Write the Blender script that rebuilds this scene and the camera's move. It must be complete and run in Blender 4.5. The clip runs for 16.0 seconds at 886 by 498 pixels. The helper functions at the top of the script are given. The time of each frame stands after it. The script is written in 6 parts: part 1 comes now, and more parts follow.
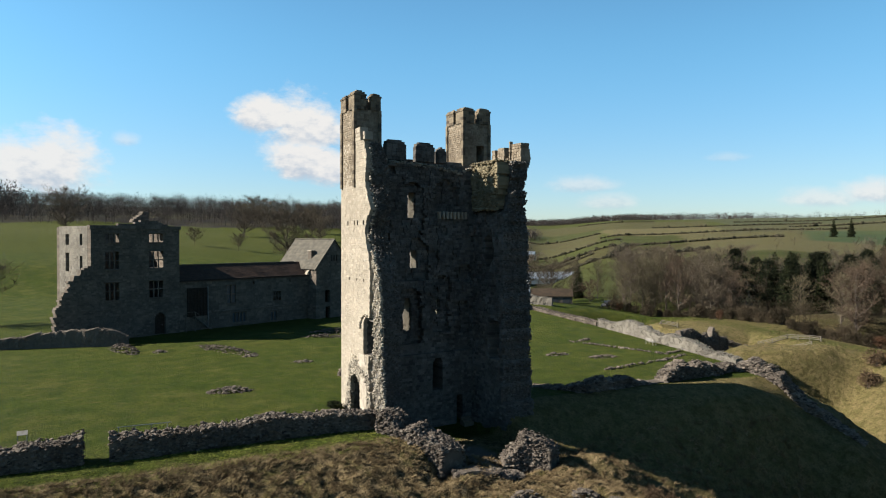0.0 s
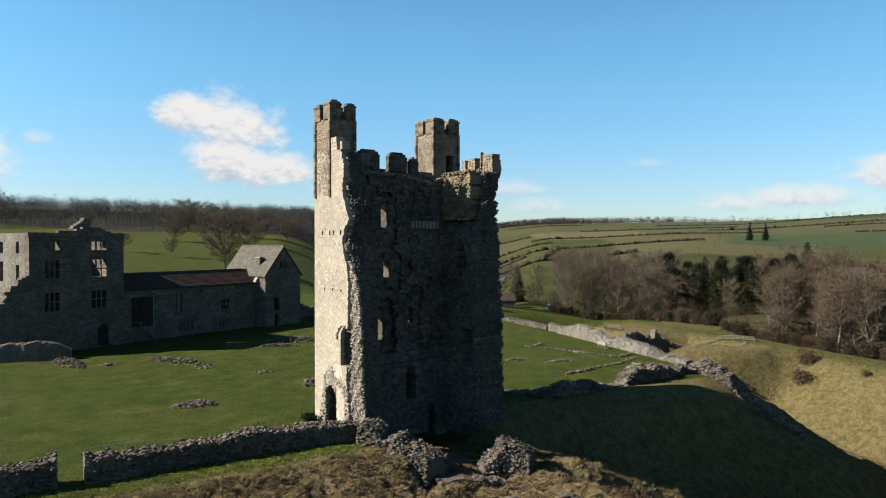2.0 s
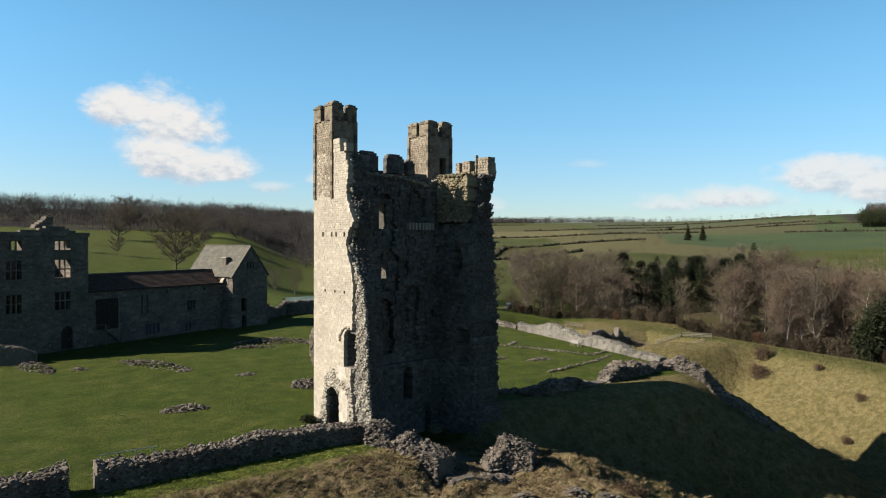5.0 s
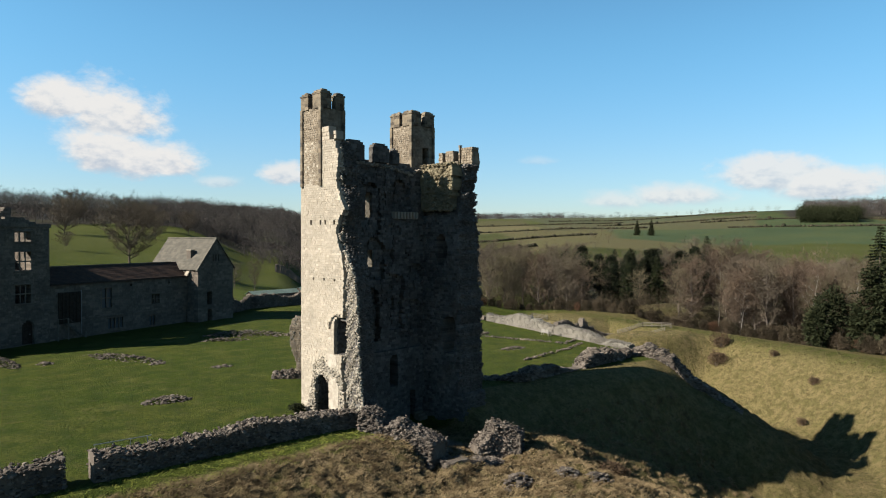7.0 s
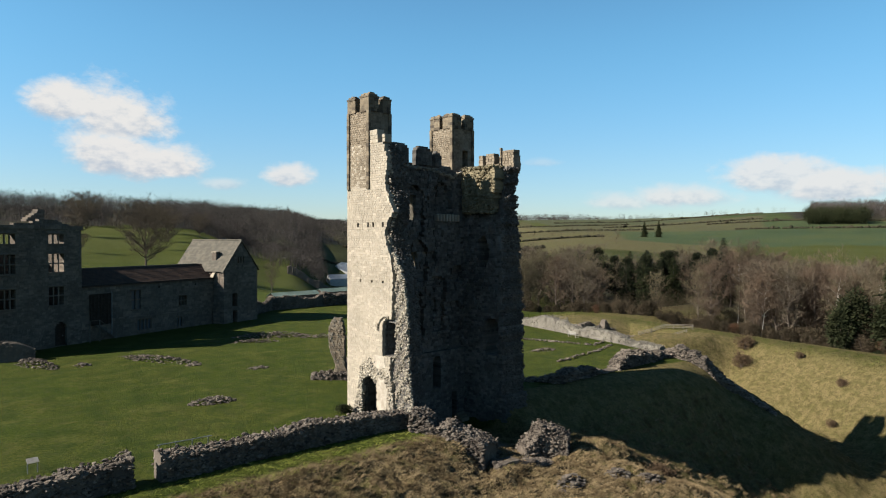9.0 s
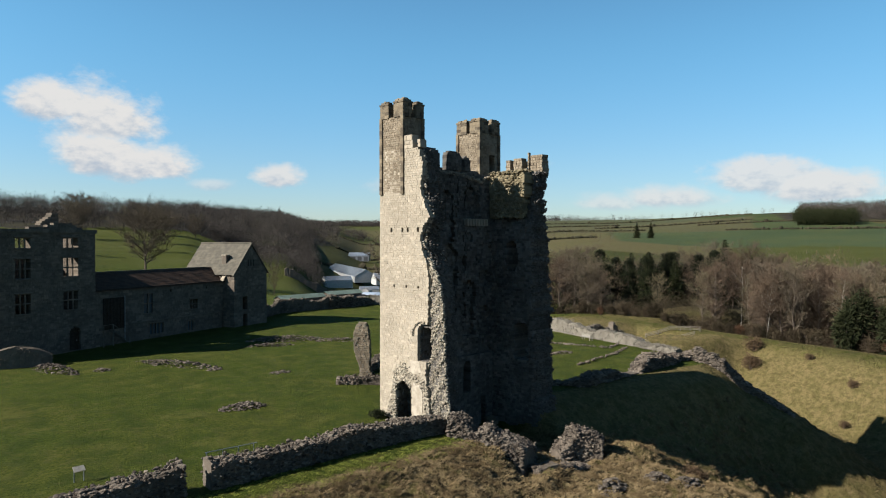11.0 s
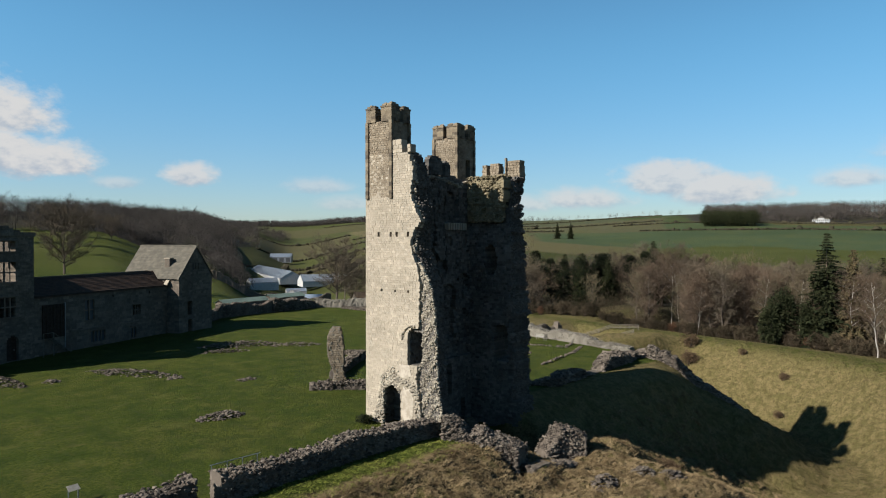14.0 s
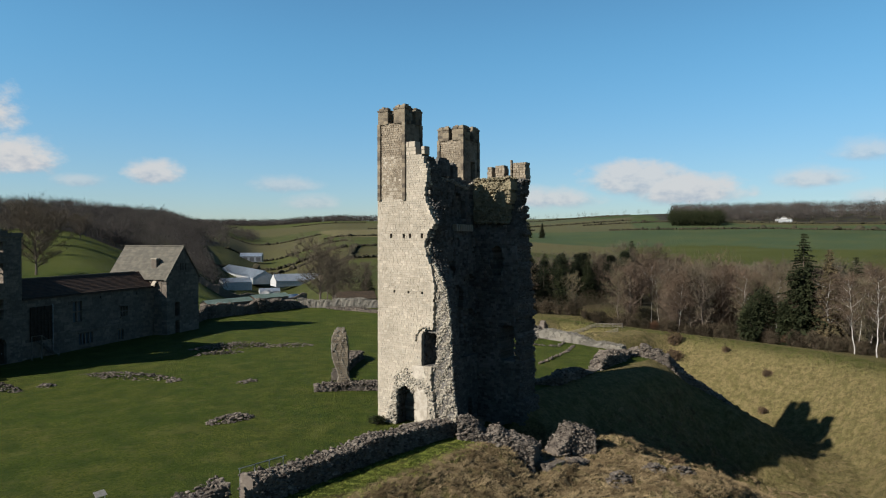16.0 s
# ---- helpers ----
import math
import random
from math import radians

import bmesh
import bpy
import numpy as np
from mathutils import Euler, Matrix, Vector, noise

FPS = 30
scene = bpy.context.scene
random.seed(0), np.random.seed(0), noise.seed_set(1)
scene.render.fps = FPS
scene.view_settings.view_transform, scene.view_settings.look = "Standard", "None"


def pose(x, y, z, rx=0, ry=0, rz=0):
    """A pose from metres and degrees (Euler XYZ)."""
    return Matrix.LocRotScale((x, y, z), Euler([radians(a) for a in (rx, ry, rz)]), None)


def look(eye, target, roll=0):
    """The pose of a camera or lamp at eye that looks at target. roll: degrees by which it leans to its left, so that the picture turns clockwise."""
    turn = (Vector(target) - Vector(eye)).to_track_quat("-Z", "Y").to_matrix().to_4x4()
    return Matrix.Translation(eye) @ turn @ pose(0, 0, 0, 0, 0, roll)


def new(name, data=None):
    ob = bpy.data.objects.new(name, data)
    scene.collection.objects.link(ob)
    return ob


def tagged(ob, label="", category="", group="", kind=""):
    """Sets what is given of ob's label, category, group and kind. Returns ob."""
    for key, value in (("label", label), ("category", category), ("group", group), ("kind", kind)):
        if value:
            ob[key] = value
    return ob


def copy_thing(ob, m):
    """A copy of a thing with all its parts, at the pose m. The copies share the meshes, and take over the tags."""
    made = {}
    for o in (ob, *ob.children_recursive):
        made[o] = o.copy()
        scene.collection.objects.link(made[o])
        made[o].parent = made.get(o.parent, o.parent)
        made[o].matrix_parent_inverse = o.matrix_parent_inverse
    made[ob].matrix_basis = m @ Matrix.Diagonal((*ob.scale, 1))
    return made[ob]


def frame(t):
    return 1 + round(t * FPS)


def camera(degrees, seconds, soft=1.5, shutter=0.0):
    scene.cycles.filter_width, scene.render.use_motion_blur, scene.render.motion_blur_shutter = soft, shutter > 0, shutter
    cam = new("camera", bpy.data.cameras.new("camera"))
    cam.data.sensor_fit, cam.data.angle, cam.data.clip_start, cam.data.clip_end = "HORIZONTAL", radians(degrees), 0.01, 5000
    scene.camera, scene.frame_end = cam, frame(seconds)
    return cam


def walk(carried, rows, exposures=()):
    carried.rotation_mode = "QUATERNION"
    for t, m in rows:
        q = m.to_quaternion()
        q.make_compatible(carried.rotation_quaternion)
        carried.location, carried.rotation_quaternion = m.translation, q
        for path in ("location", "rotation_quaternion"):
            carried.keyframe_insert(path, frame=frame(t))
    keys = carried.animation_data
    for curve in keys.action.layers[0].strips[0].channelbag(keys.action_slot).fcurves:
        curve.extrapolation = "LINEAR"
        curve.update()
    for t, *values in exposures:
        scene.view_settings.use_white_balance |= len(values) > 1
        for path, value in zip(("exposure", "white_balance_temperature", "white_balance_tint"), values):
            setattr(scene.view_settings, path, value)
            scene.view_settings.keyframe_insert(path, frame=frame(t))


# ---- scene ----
cam = camera(66.7, 16.0, soft=1.1)
PATH = [
    (0, (-14.93, -61.132, 15.654), (-14.176, -59.28, 15.623), 0.1),
    (0.5, (-15.894, -60.863, 15.743), (-15.089, -59.032, 15.713), 0.1),
    (1, (-16.865, -60.573, 15.876), (-15.987, -58.776, 15.85), 0.1),
    (1.5, (-17.829, -60.246, 16.047), (-16.888, -58.481, 16.023), 0.1),
    (2, (-18.79, -59.882, 16.233), (-17.85, -58.116, 16.212), -0.0),
    (2.5, (-19.708, -59.51, 16.406), (-18.771, -57.743, 16.388), -0.0),
    (3, (-20.568, -59.144, 16.542), (-19.631, -57.377, 16.525), -0.0),
    (3.5, (-21.374, -58.796, 16.629), (-20.389, -57.056, 16.612), -0.0),
    (4, (-22.137, -58.472, 16.657), (-21.09, -56.768, 16.639), -0.0),
    (4.5, (-22.885, -58.159, 16.618), (-21.824, -56.463, 16.597), 0.1),
    (6.8, (-26.445, -56.768, 15.795), (-25.242, -55.171, 15.76), 0.1),
    (7, (-26.761, -56.617, 15.777), (-25.559, -55.02, 15.741), 0.1),
    (7.5, (-27.577, -56.175, 15.758), (-26.377, -54.575, 15.721), 0.1),
    (8, (-28.409, -55.699, 15.763), (-27.211, -54.098, 15.73), 0.1),
    (8.5, (-29.236, -55.191, 15.785), (-28.04, -53.587, 15.754), 0.1),
    (9, (-30.063, -54.651, 15.823), (-28.869, -53.046, 15.792), 0.1),
    (11.3, (-33.766, -51.997, 16.218), (-32.536, -50.421, 16.191), 0.0),
    (11.5, (-34.089, -51.761, 16.228), (-32.838, -50.201, 16.202), 0.1),
    (12, (-34.898, -51.155, 16.254), (-33.597, -49.637, 16.226), 0.1),
    (12.5, (-35.714, -50.539, 16.293), (-34.37, -49.058, 16.264), 0.0),
    (13, (-36.568, -49.93, 16.356), (-35.221, -48.452, 16.326), 0.0),
    (13.5, (-37.398, -49.324, 16.44), (-36.038, -47.857, 16.411), 0.0),
    (14, (-38.215, -48.703, 16.54), (-36.817, -47.273, 16.513), 0.0),
    (14.5, (-39.032, -48.085, 16.635), (-37.584, -46.706, 16.609), -0.0),
    (15, (-39.807, -47.474, 16.709), (-38.341, -46.114, 16.684), -0.0),
    (15.5, (-40.55, -46.851, 16.751), (-39.086, -45.488, 16.725), 0.0),
    (16, (-41.281, -46.221, 16.769), (-39.819, -44.857, 16.739), 0.0),
]
walk(cam, [(t, look(eye, aim, roll)) for t, eye, aim, roll in PATH], [(0, 1.68, 6500, 10), (8, 1.62, 6500, 10), (12, 1.47, 6420, 10), (16, 1.28, 6300, 10)])

# ---- light ----
# where a shadow falls for each metre of drop, from the sun behind and beside the keep
SUN_X, SUN_Y = 1.60, -0.465
SUN_EL = math.atan2(1.0, math.hypot(SUN_X, SUN_Y))
SUN_AZ = math.atan2(-SUN_X, -SUN_Y)          # clockwise from +y

world = bpy.data.worlds.new("world")
scene.world = world
world.use_nodes = True


class Nodes:
    """A short way to write node trees."""

    def __init__(self, tree):
        self.t = tree

    def add(self, kind, **sets):
        n = self.t.nodes.new(kind)
        for k, v in sets.items():
            setattr(n, k, v)
        return n

    def put(self, socket, value):
        if isinstance(value, bpy.types.NodeSocket):
            self.t.links.new(value, socket)
        elif value is not None:
            socket.default_value = value

    def math(self, op, a, b=None, c=None, clamp=False):
        n = self.add("ShaderNodeMath", operation=op, use_clamp=clamp)
        for s, v in zip(n.inputs, (a, b, c)):
            self.put(s, v)
        return n.outputs[0]

    def mix(self, fac, a, b, blend="MIX"):
        n = self.add("ShaderNodeMix", data_type="RGBA", blend_type=blend)
        self.put(n.inputs[0], fac)
        self.put(n.inputs[6], a)
        self.put(n.inputs[7], b)
        return n.outputs[2]

    def noise(self, scale, detail=4, rough=0.55, vec=None, dims="3D"):
        n = self.add("ShaderNodeTexNoise", noise_dimensions=dims)
        n.inputs["Scale"].default_value, n.inputs["Detail"].default_value, n.inputs["Roughness"].default_value = scale, detail, rough
        if vec is not None:
            self.put(n.inputs["Vector"], vec)
        return n.outputs[0]

    def ramp(self, fac, lo, hi, to=(0.0, 1.0)):
        n = self.add("ShaderNodeMapRange", interpolation_type="SMOOTHSTEP")
        for s, v in zip(n.inputs, (fac, lo, hi, *to)):
            self.put(s, v)
        return n.outputs[0]


def build_sky():
    t = world.node_tree
    k = Nodes(t)
    sky = k.add("ShaderNodeTexSky", sky_type="NISHITA", sun_disc=False)
    sky.sun_elevation, sky.sun_rotation = SUN_EL, SUN_AZ
    sky.air_density, sky.dust_density, sky.ozone_density, sky.altitude = 1.0, 0.35, 3.0, 100
    co = k.add("ShaderNodeTexCoord").outputs["Generated"]
    sep = k.add("ShaderNodeSeparateXYZ")
    k.put(sep.inputs[0], co)
    x, y, z = sep.outputs
    az = k.math("ARCTAN2", x, y)
    el = k.math("ARCSINE", z)
    flat = k.add("ShaderNodeCombineXYZ")
    k.put(flat.inputs[0], k.math("MULTIPLY", az, 1.0))
    k.put(flat.inputs[1], k.math("MULTIPLY", el, 1.6))
    n1 = k.noise(11.0, 9, 0.60, flat.outputs[0])
    n2 = k.noise(46.0, 6, 0.62, flat.outputs[0])
    edge = k.math("ADD", k.math("MULTIPLY", n1, 1.45), k.math("MULTIPLY", n2, 0.55))
    cover = lit = None
    # clouds: degrees east of +y, height in degrees, half width, half height, thickness
    for a, e, w, h, d in CLOUDS:
        da = k.math("DIVIDE", k.math("SUBTRACT", az, radians(a)), radians(w))
        de = k.math("DIVIDE", k.math("SUBTRACT", el, radians(e)), radians(h))
        low = k.math("MULTIPLY", k.math("MINIMUM", de, 0.0), 1.7)            # flat underside
        dv = k.math("ADD", k.math("MAXIMUM", de, 0.0), low)
        rr = k.math("SQRT", k.math("ADD", k.math("MULTIPLY", da, da), k.math("MULTIPLY", dv, dv)))
        body = k.math("SUBTRACT", k.math("ADD", edge, 0.02), rr)
        one = k.math("MULTIPLY", k.ramp(body, 0.0, 0.55 if d > 0.8 else 0.8), d)
        bright = k.ramp(k.math("ADD", de, k.math("MULTIPLY", k.math("SUBTRACT", n2, 0.5), 2.4)), -0.75, 0.35)
        part_lit = k.math("MULTIPLY", one, bright)
        cover = one if cover is None else k.math("MAXIMUM", cover, one)
        lit = part_lit if lit is None else k.math("MAXIMUM", lit, part_lit)
    # cloud light: white above, grey-blue below
    tone = k.mix(k.math("DIVIDE", lit, k.math("MAXIMUM", cover, 0.02), clamp=True), (0.60, 0.69, 0.80, 1), (1.0, 0.99, 0.97, 1))
    cloud = k.add("ShaderNodeVectorMath", operation="SCALE")
    k.put(cloud.inputs[0], tone)
    cloud.inputs["Scale"].default_value = CLOUD_LIGHT
    tint = k.mix(k.ramp(el, 0.0, 0.30), SKY_LOW, SKY_MID)
    tint = k.mix(k.ramp(el, 0.25, 1.2), tint, SKY_HIGH)
    # the sky deepens away from the sun
    sunward = k.math("ADD", k.math("MULTIPLY", x, math.sin(SUN_AZ)), k.math("MULTIPLY", y, math.cos(SUN_AZ)))
    deep = k.math("ADD", k.math("MULTIPLY", k.math("MINIMUM", k.math("ADD", sunward, 0.2), 0.0), 0.28), 1.06)
    blue = k.add("ShaderNodeVectorMath", operation="SCALE")
    k.put(blue.inputs[0], k.mix(1.0, sky.outputs[0], tint, "MULTIPLY"))
    k.put(blue.inputs["Scale"], deep)
    col = k.mix(cover, blue.outputs[0], cloud.outputs[0])
    bg = t.nodes["Background"]
    k.put(bg.inputs[0], col)
    bg.inputs[1].default_value = SKY_STRENGTH


CLOUDS = [(7.6, 9.7, 3.8, 2.2, 1.0), (11.2, 8.8, 4.4, 4.0, 1.0), (10.8, 6.3, 4.2, 2.8, 1.0), (14.2, 5.6, 3.8, 2.3, 1.0), (-8.4, 4.9, 5.0, 3.8, 0.95),
          (24.0, 4.9, 2.4, 1.7, 0.9), (18.8, 4.3, 2.4, 0.8, 0.5), (34.0, 4.4, 4.0, 1.2, 0.5), (36.2, 3.0, 3.0, 1.1, 0.45), (56.5, 3.2, 5.6, 1.4, 0.8),
          (62.8, 4.6, 4.6, 2.4, 0.85), (67.4, 3.6, 4.6, 1.8, 0.9), (51.5, 2.9, 4.0, 1.2, 0.6), (76.0, 4.4, 3.6, 1.2, 0.7), (79.5, 6.2, 3.2, 1.4, 0.55),
          (45.2, 6.3, 2.0, 0.6, 0.25), (-3.0, 7.4, 1.4, 0.9, 0.45), (80.2, 2.9, 3.0, 1.0, 0.6)]
CLOUD_LIGHT = 5.4
SKY_LOW, SKY_MID, SKY_HIGH = (0.72, 0.80, 0.90, 1), (0.70, 1.12, 1.14, 1), (0.27, 0.42, 0.50, 1)   # paler haze low down, deep blue overhead
SKY_STRENGTH = 0.05
build_sky()

sun = new("sun", bpy.data.lights.new("sun", "SUN"))
sun.data.energy, sun.data.angle, sun.data.color = 5.0, radians(0.53), (1.0, 0.935, 0.84)
sun.matrix_world = look((-SUN_X * 100, -SUN_Y * 100, 100), (0, 0, 0))


# ---- materials ----
def material(name, build, rough=0.9, metal=0.0):
    m = bpy.data.materials.new(name)
    m.use_nodes = True
    k = Nodes(m.node_tree)
    b = m.node_tree.nodes["Principled BSDF"]
    b.inputs["Roughness"].default_value, b.inputs["Metallic"].default_value = rough, metal
    b.inputs["Specular IOR Level"].default_value = 0.05 if rough > 0.7 else 0.4
    col, height, strength, dist = build(k)
    k.put(b.inputs["Base Color"], col)
    if height is not None:
        n = k.add("ShaderNodeBump")
        n.inputs["Strength"].default_value, n.inputs["Distance"].default_value = strength, dist
        k.put(n.inputs["Height"], height)
        k.put(b.inputs["Normal"], n.outputs[0])
    return m


def rgb(r, g, b):
    return (r, g, b, 1.0)


def where(k):
    return k.add("ShaderNodeNewGeometry").outputs["Position"]


def stone_mat(name, light, dark, lichen, island=True, wear=0.4, odd=0.55):
    def build(k):
        p = where(k)
        pale = tuple(min(0.5, 1.45 * v) for v in light[:3]) + (1.0,)
        isl = k.add("ShaderNodeNewGeometry").outputs["Random Per Island"] if island else k.add("ShaderNodeObjectInfo").outputs["Random"]
        big = k.ramp(k.noise(0.28, 5, 0.6, p), 0.35, 0.65)
        mid = k.noise(2.2, 5, 0.65, p)
        fine = k.noise(14.0, 4, 0.7, p)
        c = k.mix(k.math("MULTIPLY", big, 0.55), light, dark)
        c = k.mix(k.math("MULTIPLY", k.math("MULTIPLY", isl, isl), odd), c, dark)
        c = k.mix(k.ramp(isl, 0.0, 0.16, (0.5 * odd, 0.0)), c, pale)
        c = k.mix(k.ramp(mid, 0.5, 0.72, (0.0, 0.6)), c, lichen)
        c = k.mix(k.ramp(fine, 0.52, 0.75, (0.0, wear)), c, rgb(0.045, 0.043, 0.040))
        c = k.mix(k.ramp(k.noise(0.8, 6, 0.7, p), 0.52, 0.66, (0.0, wear)), c, dark)
        hgt = k.math("ADD", k.math("MULTIPLY", mid, 0.7), k.math("MULTIPLY", fine, 0.5))
        return c, hgt, 0.8, 0.12
    return material(name, build, 0.93)


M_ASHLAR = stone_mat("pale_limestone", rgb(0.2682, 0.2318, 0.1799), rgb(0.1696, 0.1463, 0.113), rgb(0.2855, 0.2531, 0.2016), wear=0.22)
M_ASHLAR_ONE = stone_mat("pale_limestone_single", rgb(0.2682, 0.2318, 0.1799), rgb(0.1696, 0.1463, 0.113), rgb(0.2855, 0.2531, 0.2016), island=False, wear=0.22)
M_TURRET = stone_mat("weathered_limestone", rgb(0.1887, 0.1552, 0.1136), rgb(0.07206, 0.0556, 0.03828), rgb(0.1956, 0.1668, 0.1284), wear=0.6)
# limestone of the keep's shaded faces, its colour darkened to deepen the shade
M_SHADED = stone_mat("grey_limestone", rgb(0.1076, 0.09828, 0.08736), rgb(0.03276, 0.02964, 0.02652), rgb(0.1287, 0.1186, 0.103), odd=0.8)
M_RUBBLE = stone_mat("rubble_stone", rgb(0.1203, 0.1001, 0.08077), rgb(0.02565, 0.02132, 0.01804), rgb(0.1579, 0.1372, 0.11), wear=0.55, odd=1.0)
# bared rubble, lightened in colour where the sun falls on it
M_SUNLIT_CORE = stone_mat("pale_rubble_core", rgb(0.27, 0.2376, 0.1827), rgb(0.126, 0.11, 0.08925), rgb(0.297, 0.2684, 0.2167), odd=1.0)
M_LICHEN = stone_mat("lichened_corner_stone", rgb(0.1482, 0.1193, 0.08232), rgb(0.04056, 0.0336, 0.02744), rgb(0.1677, 0.1428, 0.1029), wear=0.7, odd=0.9)
M_CURTAIN = stone_mat("curtain_wall_stone", rgb(0.1458, 0.1315, 0.1078), rgb(0.0729, 0.06574, 0.05508), rgb(0.1661, 0.1528, 0.1263))
M_MOSSY = stone_mat("mossy_stone", rgb(0.1701, 0.1426, 0.09108), rgb(0.06426, 0.05544, 0.03643), rgb(0.1852, 0.1584, 0.09867))
M_HOUSE = stone_mat("mansion_stone", rgb(0.1159, 0.0956, 0.07557), rgb(0.051, 0.04395, 0.03674), rgb(0.1391, 0.1154, 0.08817), wear=0.6, odd=0.75)


def grass_mat():
    def build(k):
        p = where(k)
        dry = k.add("ShaderNodeAttribute", attribute_name="dry").outputs["Fac"]
        field = k.add("ShaderNodeAttribute", attribute_name="field").outputs["Color"]
        far = k.add("ShaderNodeAttribute", attribute_name="far").outputs["Fac"]
        dirt = k.add("ShaderNodeAttribute", attribute_name="dirt").outputs["Fac"]
        n_big = k.noise(0.09, 4, 0.6, p)
        n_mid = k.noise(0.9, 5, 0.65, p)
        n_fine = k.noise(6.0, 5, 0.75, p)
        n_tuft = k.noise(2.6, 3, 0.6, p)
        lawn = k.mix(k.ramp(n_big, 0.35, 0.65), rgb(0.040, 0.053, 0.0076), rgb(0.055, 0.061, 0.0108))
        lawn = k.mix(k.ramp(n_tuft, 0.42, 0.62, (0.0, 0.6)), lawn, rgb(0.020, 0.030, 0.0042))
        lawn = k.mix(k.ramp(n_fine, 0.45, 0.64, (0.0, 0.85)), lawn, rgb(0.011, 0.018, 0.0026))
        lawn = k.mix(k.ramp(n_mid, 0.50, 0.68, (0.0, 0.7)), lawn, rgb(0.078, 0.070, 0.022))
        lawn = k.mix(k.ramp(k.noise(0.45, 4, 0.65, p), 0.46, 0.60, (0.0, 0.6)), lawn, rgb(0.016, 0.027, 0.0042))
        lawn = k.mix(k.ramp(k.noise(0.16, 5, 0.7, p), 0.54, 0.66, (0.0, 0.5)), lawn, rgb(0.070, 0.068, 0.017))
        hay = k.mix(k.ramp(n_mid, 0.35, 0.65), rgb(0.170, 0.126, 0.070), rgb(0.104, 0.080, 0.038))
        hay = k.mix(k.ramp(k.noise(1.7, 4, 0.7, p), 0.47, 0.58, (0.0, 0.85)), hay, rgb(0.030, 0.022, 0.011))
        hay = k.mix(k.ramp(n_fine, 0.46, 0.62, (0.0, 0.75)), hay, rgb(0.022, 0.017, 0.008))
        hay = k.mix(k.ramp(n_big, 0.48, 0.66, (0.0, 0.55)), hay, rgb(0.055, 0.054, 0.016))
        hay = k.mix(k.ramp(k.noise(0.3, 5, 0.7, p), 0.5, 0.64, (0.0, 0.6)), hay, rgb(0.066, 0.060, 0.018))
        turf = k.mix(k.ramp(n_mid, 0.36, 0.64), rgb(0.123, 0.09632, 0.04368), rgb(0.078, 0.0672, 0.02576))
        turf = k.mix(k.ramp(k.noise(1.7, 4, 0.7, p), 0.50, 0.62, (0.0, 0.55)), turf, rgb(0.042, 0.03472, 0.01232))
        turf = k.mix(k.ramp(n_fine, 0.48, 0.62, (0.0, 0.5)), turf, rgb(0.027, 0.0224, 0.0084))
        hay = k.mix(k.add("ShaderNodeAttribute", attribute_name="bank").outputs["Fac"], hay, turf)
        d = k.ramp(k.math("ADD", dry, k.math("MULTIPLY", k.math("SUBTRACT", n_mid, 0.5), 1.1)), 0.3, 0.7)
        c = k.mix(d, lawn, hay)
        c = k.mix(k.ramp(k.math("ADD", dirt, k.math("MULTIPLY", k.math("SUBTRACT", n_fine, 0.5), 0.6)), 0.35, 0.65), c, rgb(0.105, 0.092, 0.074))
        f2 = k.mix(k.ramp(k.noise(0.02, 5, 0.6, p), 0.4, 0.65, (0.0, 0.35)), field, rgb(0.060, 0.060, 0.020))
        f2 = k.mix(k.ramp(k.noise(0.35, 4, 0.7, p), 0.45, 0.7, (0.0, 0.35)), f2, rgb(0.015, 0.025, 0.005))
        c = k.mix(far, c, f2)
        h = k.math("ADD", k.math("MULTIPLY", n_mid, k.math("MULTIPLY", d, 1.0)), k.math("MULTIPLY", n_fine, 0.5))
        return c, h, 1.0, 0.5
    return material("grassland", build, 0.95)


M_GRASS = grass_mat()


def plain_mat(name, a, b, scale=2.0, rough=0.8, metal=0.0, bump=0.4, island=False, each=0.0):
    def build(k):
        p = where(k)
        n = k.noise(scale, 5, 0.65, p)
        n2 = k.noise(scale * 7, 4, 0.7, p)
        c = k.mix(k.ramp(n, 0.35, 0.65), a, b)
        if island:
            c = k.mix(k.math("MULTIPLY", k.add("ShaderNodeNewGeometry").outputs["Random Per Island"], 0.6), c, b)
        if each:
            c = k.mix(k.math("MULTIPLY", k.add("ShaderNodeObjectInfo").outputs["Random"], each), c, tuple(0.3 * v for v in a[:3]) + (1.0,))
        c = k.mix(k.ramp(n2, 0.5, 0.75, (0.0, 0.35)), c, tuple(0.55 * v for v in a[:3]) + (1.0,))
        return c, n2, bump, 0.05
    return material(name, build, rough, metal)


M_PLASTER = plain_mat("old_plaster", rgb(0.285, 0.252, 0.205), rgb(0.195, 0.168, 0.132), 1.6, 0.9)
M_BARK = plain_mat("grey_bark", rgb(0.08518, 0.06739, 0.05195), rgb(0.04914, 0.04044, 0.03463), 3.0, 0.95)
M_DARKBARK = plain_mat("dark_bark", rgb(0.040, 0.032, 0.025), rgb(0.024, 0.020, 0.016), 3.0, 0.95)
M_TWIG = plain_mat("bare_twigs", rgb(0.108, 0.0864, 0.06), rgb(0.06, 0.0492, 0.036), 0.25, 0.95, 0, 0.0, True, each=0.6)
M_TWIG_FAR = plain_mat("far_bare_twigs", rgb(0.082, 0.070, 0.060), rgb(0.020, 0.018, 0.017), 0.085, 0.95, 0, 0.0, True)
M_TWIG_RED = plain_mat("reddish_twigs", rgb(0.1128, 0.0792, 0.054), rgb(0.0624, 0.0456, 0.0324), 0.25, 0.95, 0, 0.0, True, each=0.6)
